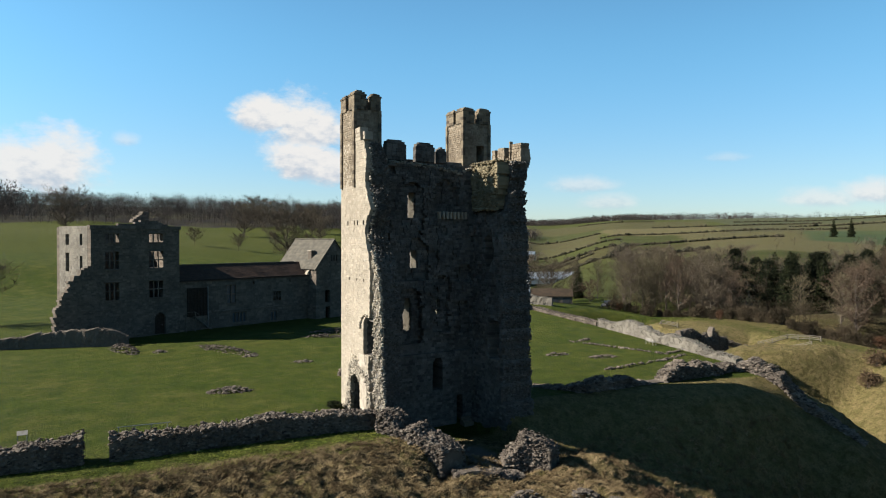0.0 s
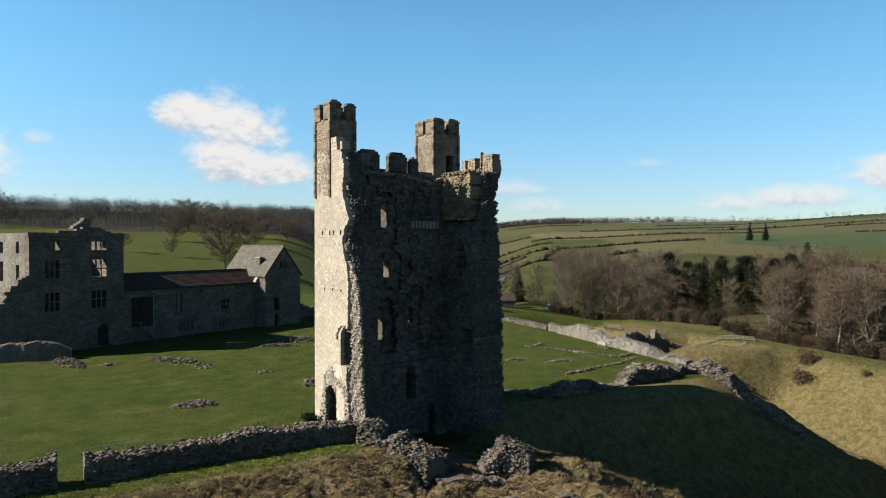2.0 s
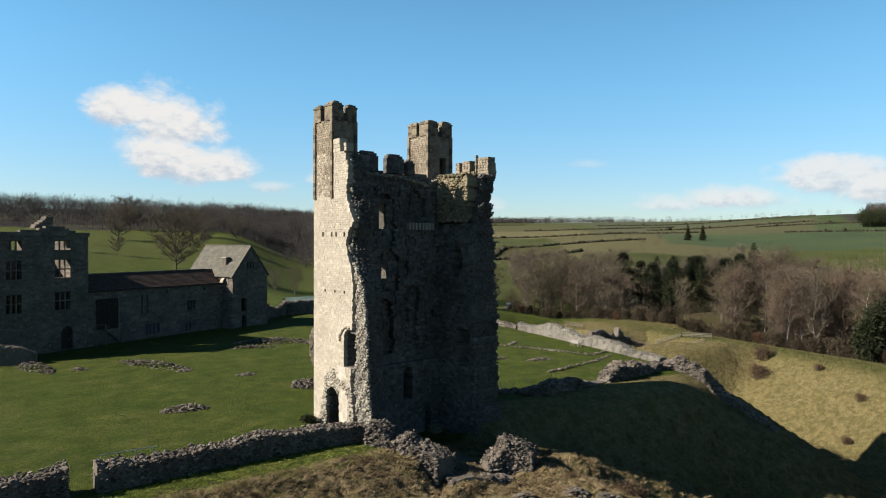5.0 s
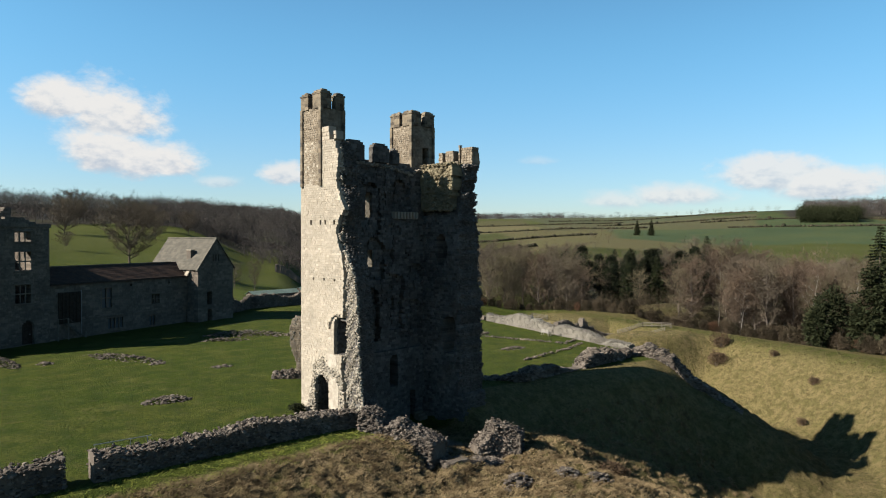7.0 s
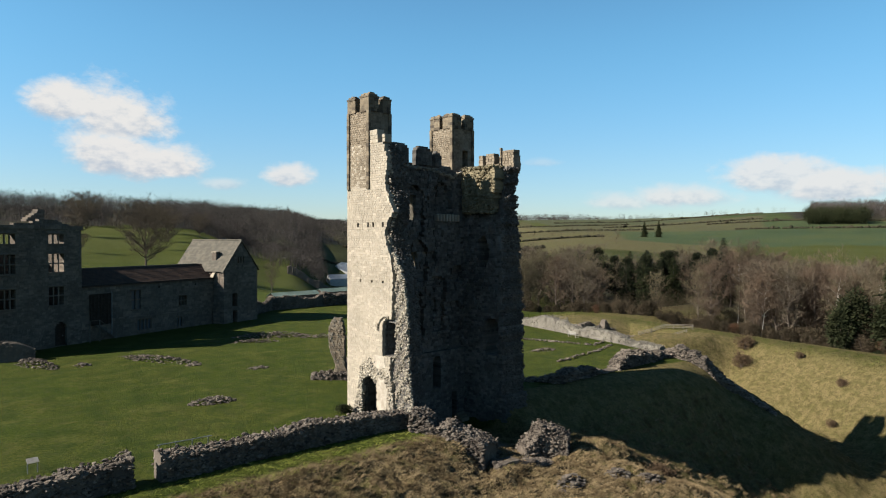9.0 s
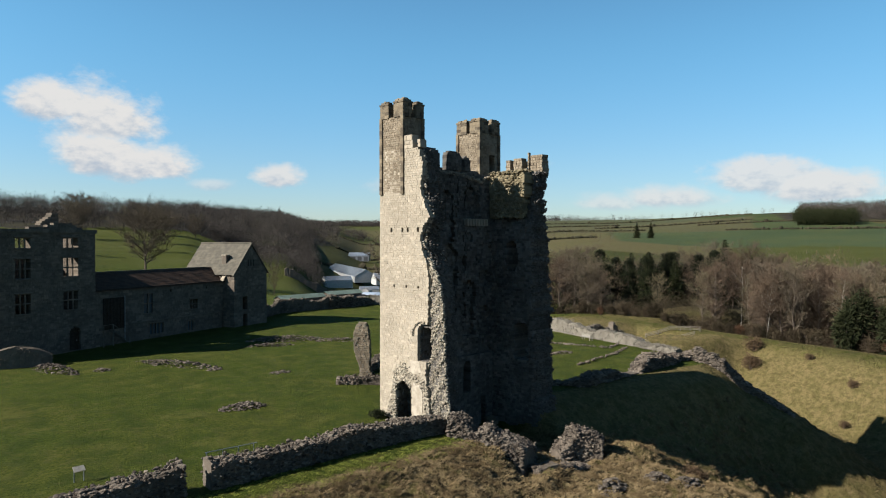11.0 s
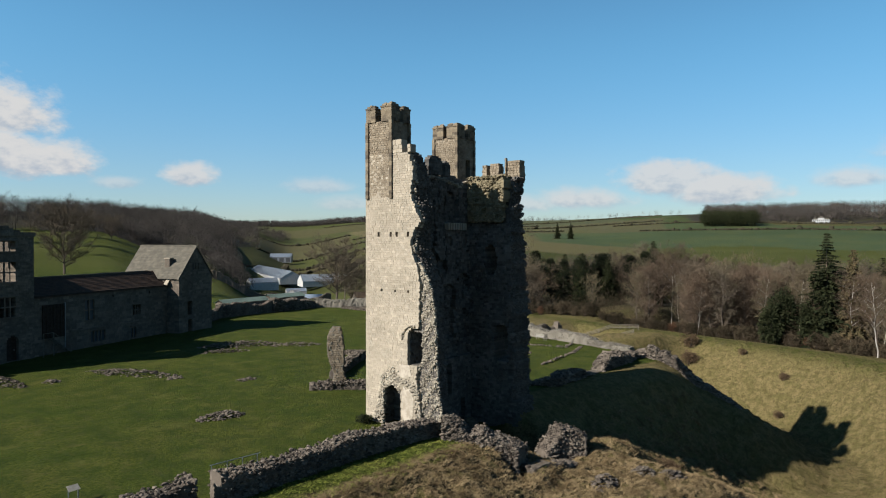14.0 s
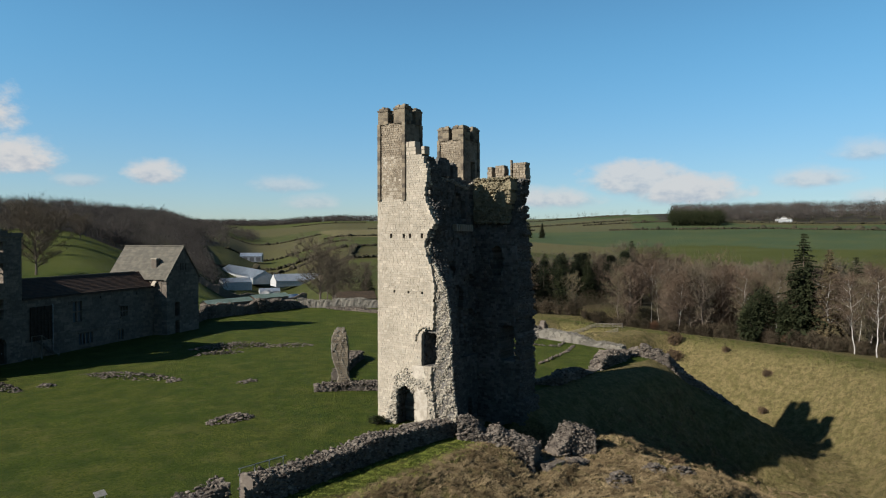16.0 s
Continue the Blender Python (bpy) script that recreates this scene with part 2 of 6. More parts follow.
M_TWIG_OLIVE = plain_mat("olive_twigs", rgb(0.1176, 0.0996, 0.06), rgb(0.0672, 0.0576, 0.0348), 0.25, 0.95, 0, 0.0, True, each=0.6)
M_BIRCH = plain_mat("white_birch_bark", rgb(0.3001, 0.2807, 0.2517), rgb(0.1936, 0.1742, 0.1549), 2.0, 0.8)
M_NEEDLE = plain_mat("dark_needles", rgb(0.00975, 0.0133, 0.0064), rgb(0.018, 0.0203, 0.0088), 0.6, 0.9, 0, 0.0, True)
M_LARCH = plain_mat("brown_needles", rgb(0.078, 0.056, 0.031), rgb(0.045, 0.039, 0.020), 0.6, 0.95, 0, 0.0, True)
M_HEDGE = plain_mat("hedge_leaves", rgb(0.0385, 0.03264, 0.02009), rgb(0.05524, 0.04101, 0.02678), 0.5, 0.95, 0, 0.0, True, each=0.6)
M_HEDGE_FAR = plain_mat("far_hedge", rgb(0.020, 0.021, 0.013), rgb(0.032, 0.028, 0.018), 0.1, 0.95, 0, 0.0, True)
M_PINE = plain_mat("pine_needles", rgb(0.00864, 0.01156, 0.0064), rgb(0.0144, 0.017, 0.0088), 0.6, 0.9, 0, 0.0, True, each=0.6)
M_BEECH = plain_mat("copper_beech_leaves", rgb(0.07125, 0.0375, 0.021), rgb(0.0495, 0.0285, 0.018), 0.5, 0.95, 0, 0.0, True)
M_GORSE = plain_mat("brown_bush", rgb(0.0805, 0.05332, 0.0319), rgb(0.0525, 0.03596, 0.022), 0.8, 0.95, 0, 0.0, True)
M_TILE = plain_mat("brown_roof_tile", rgb(0.0612, 0.03995, 0.0289), rgb(0.03485, 0.0255, 0.02125), 1.2, 0.85, 0, 0.5, True)
M_SLATE = plain_mat("stone_slate", rgb(0.09975, 0.08928, 0.0704), rgb(0.0608, 0.0558, 0.04576), 1.0, 0.85, 0, 0.5, True)
M_WOOD = plain_mat("weathered_wood", rgb(0.110, 0.098, 0.080), rgb(0.066, 0.057, 0.045), 3.0, 0.85)
M_DARKWOOD = plain_mat("dark_timber", rgb(0.033, 0.025, 0.019), rgb(0.019, 0.015, 0.012), 3.0, 0.8)
M_WHITE = plain_mat("white_paint", rgb(0.3, 0.3, 0.2925), rgb(0.24, 0.24, 0.234), 1.0, 0.6)
M_SHEET = plain_mat("pale_polythene", rgb(0.216, 0.256, 0.308), rgb(0.16, 0.192, 0.24), 0.4, 0.35)
M_METAL = plain_mat("grey_metal", rgb(0.176, 0.187, 0.198), rgb(0.121, 0.132, 0.143), 1.5, 0.5, 0.6)
M_DARK = plain_mat("dark_paint", rgb(0.03, 0.032, 0.035), rgb(0.02, 0.02, 0.022), 2.0, 0.5)
M_ROOFRED = plain_mat("clay_tiles", rgb(0.0847, 0.0616, 0.044), rgb(0.05775, 0.0462, 0.0352), 1.0, 0.85)
M_GLASS = material("old_glass", lambda k: (rgb(0.05, 0.06, 0.07), None, 0, 0), 0.15)


# ---- helpers for meshes ----
def part(name, bm, mat, parent=None, label="", smooth=False):
    me = bpy.data.meshes.new(name)
    bm.to_mesh(me)
    bm.free()
    return mesh_part(name, me, mat, parent, label, smooth)


def mesh_part(name, me, mat, parent=None, label="", smooth=False):
    for m in (mat if isinstance(mat, (list, tuple)) else [mat]):
        me.materials.append(m)
    if smooth:
        me.polygons.foreach_set("use_smooth", [True] * len(me.polygons))
    ob = new(name, me)
    if parent is not None:
        ob.parent = parent
    if label:
        tagged(ob, label)
    return ob


def raw(name, verts, faces, mat, parent=None, label="", smooth=False):
    me = bpy.data.meshes.new(name)
    me.from_pydata(verts, [], faces)
    me.update()
    return mesh_part(name, me, mat, parent, label, smooth)


def thing(name, m, label, category, group="", kind=""):
    ob = new(name)
    ob.empty_display_size = 0.5
    ob.matrix_world = m
    return tagged(ob, label, category, group, kind)


def add_box(bm, x0, y0, z0, x1, y1, z1, bevel=0.0):
    r = bmesh.ops.create_cube(bm, size=1)
    for v in r["verts"]:
        v.co = Vector(((x0 + x1) / 2 + v.co.x * (x1 - x0), (y0 + y1) / 2 + v.co.y * (y1 - y0), (z0 + z1) / 2 + v.co.z * (z1 - z0)))
    if bevel:
        es = list({e for v in r["verts"] for e in v.link_edges})
        bmesh.ops.bevel(bm, geom=es, offset=bevel, segments=1, affect="EDGES")
    return r["verts"]


def box_bm(*a, bevel=0.0):
    bm = bmesh.new()
    add_box(bm, *a, bevel=bevel)
    return bm


def smooth(a, b, x):
    t = np.clip((np.asarray(x, float) - a) / (b - a), 0, 1)
    return t * t * (3 - 2 * t)


# ---- the lie of the land ----
# top edge of the castle bank
EDGE = np.array([(-400, -30), (-60, -13), (-20, -11.0), (-3, -9.8), (1.5, -9.2), (4, -6.5), (9, -4.5), (17, -3.5), (23, -3.5), (34, -5.0),
                 (43, -5.0), (48.5, -3.5), (51, 0), (53, 9), (55, 22), (58, 42), (62, 75), (60, 110), (30, 130), (-400, 130)], float)


def edge_distance(x, y):
    """Distance outside the bank's top edge, negative inside."""
    x, y = np.asarray(x, float), np.asarray(y, float)
    best, inside = np.full(x.shape, 1e9), np.zeros(x.shape, bool)
    for (ax, ay), (bx, by) in zip(EDGE, np.roll(EDGE, -1, 0)):
        dx, dy = bx - ax, by - ay
        t = np.clip(((x - ax) * dx + (y - ay) * dy) / (dx * dx + dy * dy), 0, 1)
        best = np.minimum(best, np.hypot(x - ax - t * dx, y - ay - t * dy))
        with np.errstate(divide="ignore", invalid="ignore"):
            cross = ((ay > y) != (by > y)) & (x < dx * (y - ay) / (dy if dy else 1e-9) + ax)
        inside ^= cross
    return np.where(inside, -best, best)


HUB = (-28.0, -55.0)
FAR_R = np.array([110, 150, 200, 300, 450, 700, 1000, 1500, 2200, 3500, 6000], float)
FAR_AZ = np.array([-20, 0, 15, 23, 27.5, 31, 38, 50, 65, 90], float)
FAR_Z = np.array([[0, 1, 4, 15, 25, 42, 60, 70, 74, 74, 70],
                  [0, 1, 4, 14, 24, 41, 58, 68, 72, 72, 70],
                  [-1, 0, 1, 9, 22, 38, 52, 62, 68, 70, 70],
                  [-2, -2.5, -3, -3, 4, 23, 44, 58, 68, 84, 80],
                  [-3, -3.5, -5, -12, -16.5, -8, 12, 34, 58, 88, 84],
                  [-3, -3.5, -5, -14, -20, -20, -10, 18, 56, 96, 92],
                  [-4, -4, -4, -6, -3, 6, 18, 40, 74, 104, 98],
                  [-4, -5, -6, -5, 3, 14, 25, 46, 78, 104, 98],
                  [-4, -6, -8, -8, -4, 8, 30, 70, 92, 94, 90],
                  [-4, -6, -8, -8, -4, 8, 28, 70, 94, 94, 90]], float)


def polar(x, y):
    dx, dy = np.asarray(x, float) - HUB[0], np.asarray(y, float) - HUB[1]
    return np.degrees(np.arctan2(dx, dy)), np.hypot(dx, dy)


def far_height(x, y):
    az, r = polar(x, y)
    az = np.clip(az, FAR_AZ[0], FAR_AZ[-1])
    fi = np.interp(az, FAR_AZ, np.arange(len(FAR_AZ)))
    fj = np.interp(np.log(np.maximum(r, 1)), np.log(FAR_R), np.arange(len(FAR_R)))
    i, j = np.minimum(fi.astype(int), len(FAR_AZ) - 2), np.minimum(fj.astype(int), len(FAR_R) - 2)
    u, v = fi - i, fj - j
    u = u * u * (3 - 2 * u)
    return (FAR_Z[i, j] * (1 - u) + FAR_Z[i + 1, j] * u) * (1 - v) + (FAR_Z[i, j + 1] * (1 - u) + FAR_Z[i + 1, j + 1] * u) * v


def waves(x, y, size, seed):
    """Cheap smooth noise from a few sines."""
    r = np.random.RandomState(seed)
    out = np.zeros_like(np.asarray(x, float))
    for n in range(9):
        a, f, ph = r.uniform(0, 6.28), r.uniform(0.6, 1.7) * 6.28 / size, r.uniform(0, 6.28)
        out = out + np.sin((x * np.cos(a) + y * np.sin(a)) * f + ph + 1.3 * np.sin((y * np.cos(a) - x * np.sin(a)) * f * 0.7 + ph))
    return out / 5.0


D_KNOT = np.array([-4, 0, 2, 5, 9, 14, 20, 25, 32, 37.5, 41, 48], float)
D_DROP = np.array([0, -0.15, -0.9, -2.4, -4.6, -8.2, -12.6, -13.0, -7.6, -3.5, -3.0, -3.0], float)
D_DROP_WEST = np.array([0, 0.0, -0.4, -1.6, -3.8, -8.0, -12.6, -13.0, -7.6, -3.5, -3.0, -3.0], float)


def height(x, y):
    x, y = np.asarray(x, float), np.asarray(y, float)
    d = edge_distance(x, y)
    ditch = smooth(78, 58, y) * (1 - smooth(-40, -60, x) * smooth(-8, 5, y))
    west = smooth(14, 4, x)
    prof = (np.interp(d, D_KNOT, D_DROP) * (1 - west) + np.interp(d, D_KNOT, D_DROP_WEST) * west) * ditch
    prof = np.where(d < -4, 0, prof)
    away = smooth(38, 62, d) * ditch + smooth(4, 45, d) * (1 - ditch)
    far = far_height(x, y)
    # south of the ditch, out of sight, the land stays level
    level = smooth(-28, -45, y)
    far = far * (1 - level) - 3.0 * level
    z = prof * (1 - away) + far * away
    # hump of grass before the fallen apse, and the sunk floor of the keep
    z = z - 5.0 * smooth(22, 40, x) * smooth(51, 43, x) * smooth(2, 10, d) * smooth(22, 13, d) * smooth(2, -4, y)
    z = z + 2.8 * np.exp(-(((x - 19.0) / 5.0) ** 2 + ((y + 15.0 + (x - 18.6) * 0.12) / 3.3) ** 2))
    z = z + 1.6 * np.exp(-(((x - 9) / 6.0) ** 2 + ((y + 15.5) / 2.6) ** 2))
    # long spur of rough grass running south-east from the fallen apse
    side = y + 13.2 + 0.29 * (x - 17.5)
    z = z + 1.5 * smooth(24, 34, x) * smooth(50, 41, x) * np.exp(-((side + 2.0) / 6.5) ** 2)
    z = z - 1.5 * np.exp(-(((x - 4.4) * 0.77 + (y + 13.8) * 0.64) / 2.4) ** 2 - (((x - 4.4) * 0.64 - (y + 13.8) * 0.77) / 1.3) ** 2) * smooth(-16.5, -14.8, y)
    shelf = -3.0 - 0.42 * np.maximum(0, x - 15.5) + 0.25 * np.exp(-((x - 8) / 2.5) ** 2)
    on_shelf = smooth(-34, -24, y) * smooth(-12.5, -14.5, y) * smooth(-3, 2.5, x) * smooth(44, 36, x)
    z = z + on_shelf * np.maximum(0, shelf - z)
    z = z - 1.2 * np.exp(-(((x - 51.5) / 6.0) ** 2 + ((y + 10.0) / 6.0) ** 2))
    z = z - 0.9 * np.exp(-((x - 48.5) / 4.5) ** 2 - ((y + 19.0) / 3.6) ** 2)
    z = z - 1.1 * np.exp(-((x - 48) / 6.5) ** 2 - ((y + 23.5) / 5.5) ** 2)
    keep = smooth(0, 1.5, x - 2.2) * smooth(0, 1.5, 14.5 - x) * smooth(0, 1.5, y + 11) * smooth(0, 1.0, 1.0 - y)
    z = z * (1 - keep) + keep * (-2.3 - 0.08 * np.maximum(0, -y))
    # causeway across the ditch by the barbican
    z = z - 5.5 * smooth(1.2, 2.6, d) * smooth(13, 8, d) * smooth(9, 15, y) * smooth(40, 33, y)
    mound = smooth(1.7, 0.7, np.hypot((x - 80.5) / 10.5, (y - 21.5 + (x - 80.5) * 0.25) / 5.5))
    z = np.where(z < -2.4, z * (1 - mound) - 2.4 * mound, z)
    z = np.where((d > 22) & (y > 28) & (y < 60), np.maximum(z, -13 + 10 * smooth(29, 46, y)), z)
    # gentle unevenness
    near = 0.6 + 0.4 * smooth(-8, -12, y)
    bank = smooth(0.5, 4.0, d) * smooth(44, 34, d) * ditch
    z = z + bank * (near * (0.24 * waves(x, y, 2.0, 3) + 0.21 * waves(x, y, 1.05, 4)) + 0.28 * waves(x, y, 9, 5))
    z = z + 0.05 * waves(x, y, 7, 6) * (1 - keep) + 0.012 * waves(x, y, 1.1, 7)
    return z


GRID = {}


def ground_many(x, y):
    """Heights of the built ground sheet, between its grid lines."""
    xs, ys, z = GRID["x"], GRID["y"], GRID["z"]
    i = np.clip(np.searchsorted(xs, x) - 1, 0, len(xs) - 2)
    j = np.clip(np.searchsorted(ys, y) - 1, 0, len(ys) - 2)
    u, v = (x - xs[i]) / (xs[i + 1] - xs[i]), (y - ys[j]) / (ys[j + 1] - ys[j])
    return (z[j, i] * (1 - u) + z[j, i + 1] * u) * (1 - v) + (z[j + 1, i] * (1 - u) + z[j + 1, i + 1] * u) * v


def ground_z(x, y):
    return float(ground_many(np.array([float(x)]), np.array([float(y)]))[0])


def steps(knots):
    out = []
    for (a, st), (b, _) in zip(knots, knots[1:]):
        out.extend(np.linspace(a, b, max(2, int(round((b - a) / st)) + 1))[:-1])
    return np.array(out + [knots[-1][0]])


FIELDS = [  # az from, az to, distance from, distance to, colour
    (-40, 95, 0, 9000, (0.03653, 0.04116, 0.009639)),
    (-40, 33, 0, 520, (0.03856, 0.04452, 0.007938)),
    (28, 58, 150, 520, (0.02857, 0.03179, 0.008482)),
    (31, 45, 560, 760, (0.0384, 0.03326, 0.0131)),
    (31, 48, 760, 1050, (0.03215, 0.03622, 0.0101)),
    (37, 54, 1050, 1400, (0.08325, 0.07022, 0.03511)),
    (44, 60, 520, 1050, (0.06433, 0.05544, 0.02587)),
    (31, 44, 1400, 1900, (0.05001, 0.04435, 0.02007)),
    (52, 90, 700, 1500, (0.03215, 0.04583, 0.02121)),
    (46, 62, 1400, 2600, (0.04286, 0.04583, 0.02495)),
    (60, 68, 1150, 1700, (0.02679, 0.03696, 0.0131)),
    (70, 90, 1080, 1500, (0.04554, 0.04213, 0.01785)),
    # leaf litter under the woods
    (-40, 12.5, 452, 1000, (0.02236, 0.01848, 0.0168)),
    (12, 21, 430, 700, (0.02236, 0.01848, 0.0168)),
    (20, 26, 600, 1000, (0.02236, 0.01848, 0.0168)),
    (16, 28.5, 905, 1500, (0.02064, 0.01764, 0.0168)),
    (25.5, 31, 620, 900, (0.04059, 0.03948, 0.01418)),
    (28, 36, 900, 1250, (0.04644, 0.04066, 0.01996)),
    (28, 36, 1250, 1500, (0.03215, 0.03622, 0.01248)),
    (62, 90, 860, 1080, (0.03036, 0.04287, 0.01996)),
    (46, 62, 1000, 1400, (0.0518, 0.04879, 0.02495)),
    (64.5, 88, 1135, 1900, (0.01968, 0.01626, 0.01478)),
    (47, 90, 165, 300, (0.0227, 0.01922, 0.01571)),
]


def build_ground():
    xs = steps([(-6000, 900), (-1500, 220), (-400, 40), (-120, 6), (-55, 0.5), (24, 0.75), (100, 2.5), (180, 8), (500, 14), (1200, 45), (2400, 260), (6000, 0)])
    ys = steps([(-2500, 500), (-300, 40), (-70, 4), (-40, 0.5), (-4, 0.85), (46, 1.6), (90, 3.5), (180, 8), (500, 14), (1200, 45), (2400, 260), (6000, 0)])
    X, Y = np.meshgrid(xs, ys)
    x, y = X.ravel(), Y.ravel()
    z = height(x, y)
    GRID.update(x=xs, y=ys, z=z.reshape(len(ys), len(xs)))
    nx, ny = len(xs), len(ys)
    i = np.arange(nx * ny).reshape(ny, nx)
    faces = np.stack([i[:-1, :-1].ravel(), i[:-1, 1:].ravel(), i[1:, 1:].ravel(), i[1:, :-1].ravel()], 1)
    me = bpy.data.meshes.new("ground")
    me.from_pydata(np.stack([x, y, z], 1), [], faces)
    d = edge_distance(x, y)
    az, r = polar(x, y)
    ditch = smooth(78, 58, y) * (1 - smooth(-40, -60, x) * smooth(-8, 5, y))
    dry = smooth(-0.8, 2.0, d) * smooth(62, 30, d) * ditch
    dry = dry * (1 - 0.35 * smooth(33, 38, d) * smooth(46, 40, d))
    bank = smooth(-9, -4, d) * smooth(16, 24, x + 0.8 * (y + 16)) * smooth(62, 45, d)
    dry = dry * (1 - 0.35 * smooth(8, 14, x) * smooth(34, 24, x) * smooth(14, 3, d) * smooth(-14, -17, y))
    dry = np.maximum(dry, smooth(14, 20, x) * smooth(60, 50, x) * smooth(-1.5, -4.0, y) * smooth(-9, -4, d))
    dry = np.maximum(dry, 0.62 * smooth(36, 44, d) * ditch)
    dirt = np.exp(-(((x - 9.6) / 2.0) ** 2 + ((y + 11.0) / 4.2) ** 2)) * 1.2
    far = smooth(58, 90, d)
    colour = np.zeros((len(x), 4))
    for a0, a1, r0, r1, c in FIELDS:
        bend = 25 * np.sin(az * 0.35) + 0.0
        inside = (az + 0.004 * (r - r0) > a0) & (az < a1) & (r + bend > r0) & (r + bend < r1)
        colour[inside] = (*c, 1)
    for name, kind, values in (("dry", "FLOAT", dry), ("bank", "FLOAT", bank), ("far", "FLOAT", far), ("dirt", "FLOAT", dirt)):
        me.attributes.new(name, kind, "POINT").data.foreach_set("value", values)
    me.attributes.new("field", "FLOAT_COLOR", "POINT").data.foreach_set("color", colour.ravel())
    ob = mesh_part("ground", me, M_GRASS, smooth=True)
    tagged(ob, "green castle lawn, dry grass banks and distant farmland", "ground", kind="structure")


build_ground()


# ---- masonry ----
class Stones:
    """Collects stones as plain vertices and faces."""

    def __init__(self):
        self.v, self.f = [], []

    def block(self, o, u, n, s0, s1, z0, z1, d0, d1, rng, rough=0.03, joint=0.03):
        """A dressed block: u along, n across; its two faces stand proud of the joints by a varying amount."""
        b = len(self.v)
        up = Vector((0, 0, 1))
        j = min(joint, (s1 - s0) * 0.2)
        p0, p1 = rng.uniform(0.25, 1.0) * rough, rng.uniform(0.25, 1.0) * rough
        for d, pr, sg in ((d0, p0, -1), (d1, p1, 1)):
            for s, z in ((s0, z0), (s1, z0), (s1, z1), (s0, z1)):
                self.v.append(o + u * s + n * d + up * z)
            for s, z in ((s0 + j, z0 + j), (s1 - j, z0 + j), (s1 - j, z1 - j), (s0 + j, z1 - j)):
                self.v.append(o + u * (s + rng.uniform(-1, 1) * j * 0.5) + n * (d + sg * (pr + joint * 0.5)) + up * (z + rng.uniform(-1, 1) * j * 0.5))
        f = self.f
        for k, flip in ((b, True), (b + 8, False)):
            ring = [(k + a, k + (a + 1) % 4, k + 4 + (a + 1) % 4, k + 4 + a) for a in range(4)] + [(k + 4, k + 5, k + 6, k + 7)]
            f.extend(tuple(reversed(q)) if not flip else q for q in ring)
        for a in range(4):
            c = (a + 1) % 4
            f.append((b + a, b + 8 + a, b + 8 + c, b + c))

    def lump(self, p, size, rng, flat=0.75, tilt=0.5):
        """A rough field stone of 20 faces."""
        b = len(self.v)
        sx, sy, sz = (size * rng.uniform(0.6, 1.25) for _ in range(3))
        turn = Euler((rng.uniform(-tilt, tilt), rng.uniform(-tilt, tilt), rng.uniform(0, 6.28))).to_matrix()
        for c in ICO_V:
            q = Vector((c[0] * sx, c[1] * sy, c[2] * sz * flat)) * rng.uniform(0.70, 1.2)
            self.v.append(Vector(p) + turn @ q)
        self.f.extend(tuple(b + k for k in t) for t in ICO_F)

    def make(self, name, mat, parent=None, label="", kind="stuff"):
        ob = raw(name, self.v, self.f, mat, parent, label)
        if kind:
            tagged(ob, kind=kind)
        return ob


def ico():
    bm = bmesh.new()
    bmesh.ops.create_icosphere(bm, subdivisions=1, radius=0.5)
    bm.verts.index_update()
    v, f = [tuple(p.co) for p in bm.verts], [tuple(p.index for p in q.verts) for q in bm.faces]
    bm.free()
    return v, f


ICO_V, ICO_F = ico()


def cut(spans, a, b):
    out = []
    for s0, s1 in spans:
        if b <= s0 or a >= s1:
            out.append((s0, s1))
            continue
        if a > s0:
            out.append((s0, a))
        if b < s1:
            out.append((b, s1))
    return out


def courses(z0, z1, step):
    n = max(1, int(round((z1 - z0) / step)))
    return [(z0 + (z1 - z0) * k / n, z0 + (z1 - z0) * (k + 1) / n) for k in range(n)]


class Opening:
    """A hole through masonry: from s0 to s1, z0 to z1, with a round head when arch is set."""

    def __init__(self, s0, s1, z0, z1, arch=False, ragged=0.0):
        self.s0, self.s1, self.z0, self.z1, self.arch, self.ragged = s0, s1, z0, z1, arch, ragged

    def at(self, z, rng):
        if not self.z0 < z < self.z1:
            return None
        c, w = (self.s0 + self.s1) / 2, (self.s1 - self.s0) / 2
        if self.arch and z > self.z1 - w:
            w = w * math.sqrt(max(0.02, 1 - ((z - self.z1 + w) / w) ** 2))
        a = rng.uniform(0, 1) * self.ragged
        return c - w - a, c + w + rng.uniform(0, 1) * self.ragged


def masonry(stones, o, u, n, z0, z1, span, depth, openings=(), step=0.42, length=(0.45, 0.85), rng=None, rough=0.04, joint=0.03, ends=None, pick=None):
    """Lay courses of blocks. span(z): list of (s0, s1); depth(s, z): (d0, d1). ends: collects broken ends for rubble. pick: takes single stones."""
    for c0, c1 in courses(z0, z1, step):
        zc = (c0 + c1) / 2
        spans = span(zc)
        for op in openings:
            hole = op.at(zc, rng)
            if hole:
                spans = cut(spans, *hole)
        for s0, s1 in spans:
            s = s0
            if s1 - s0 < 0.05:
                continue
            while s < s1 - 1e-6:
                e = min(s1, s + rng.uniform(*length))
                if s1 - e < length[0] * 0.5:
                    e = s1
                d0, d1 = depth((s + e) / 2, zc)
                if d1 > d0:
                    if pick is not None and pick(s, e, c0, c1, d0, d1):
                        pass
                    else:
                        stones.block(o, u, n, s, e, c0, c1, d0, d1, rng, rough, joint)
                s = e
            if ends is not None:
                ends.append((s0, s1, c0, c1, zc))


def table(*pairs):
    xs, ys = [p[0] for p in pairs], [p[1] for p in pairs]
    return lambda z: float(np.interp(z, xs, ys))


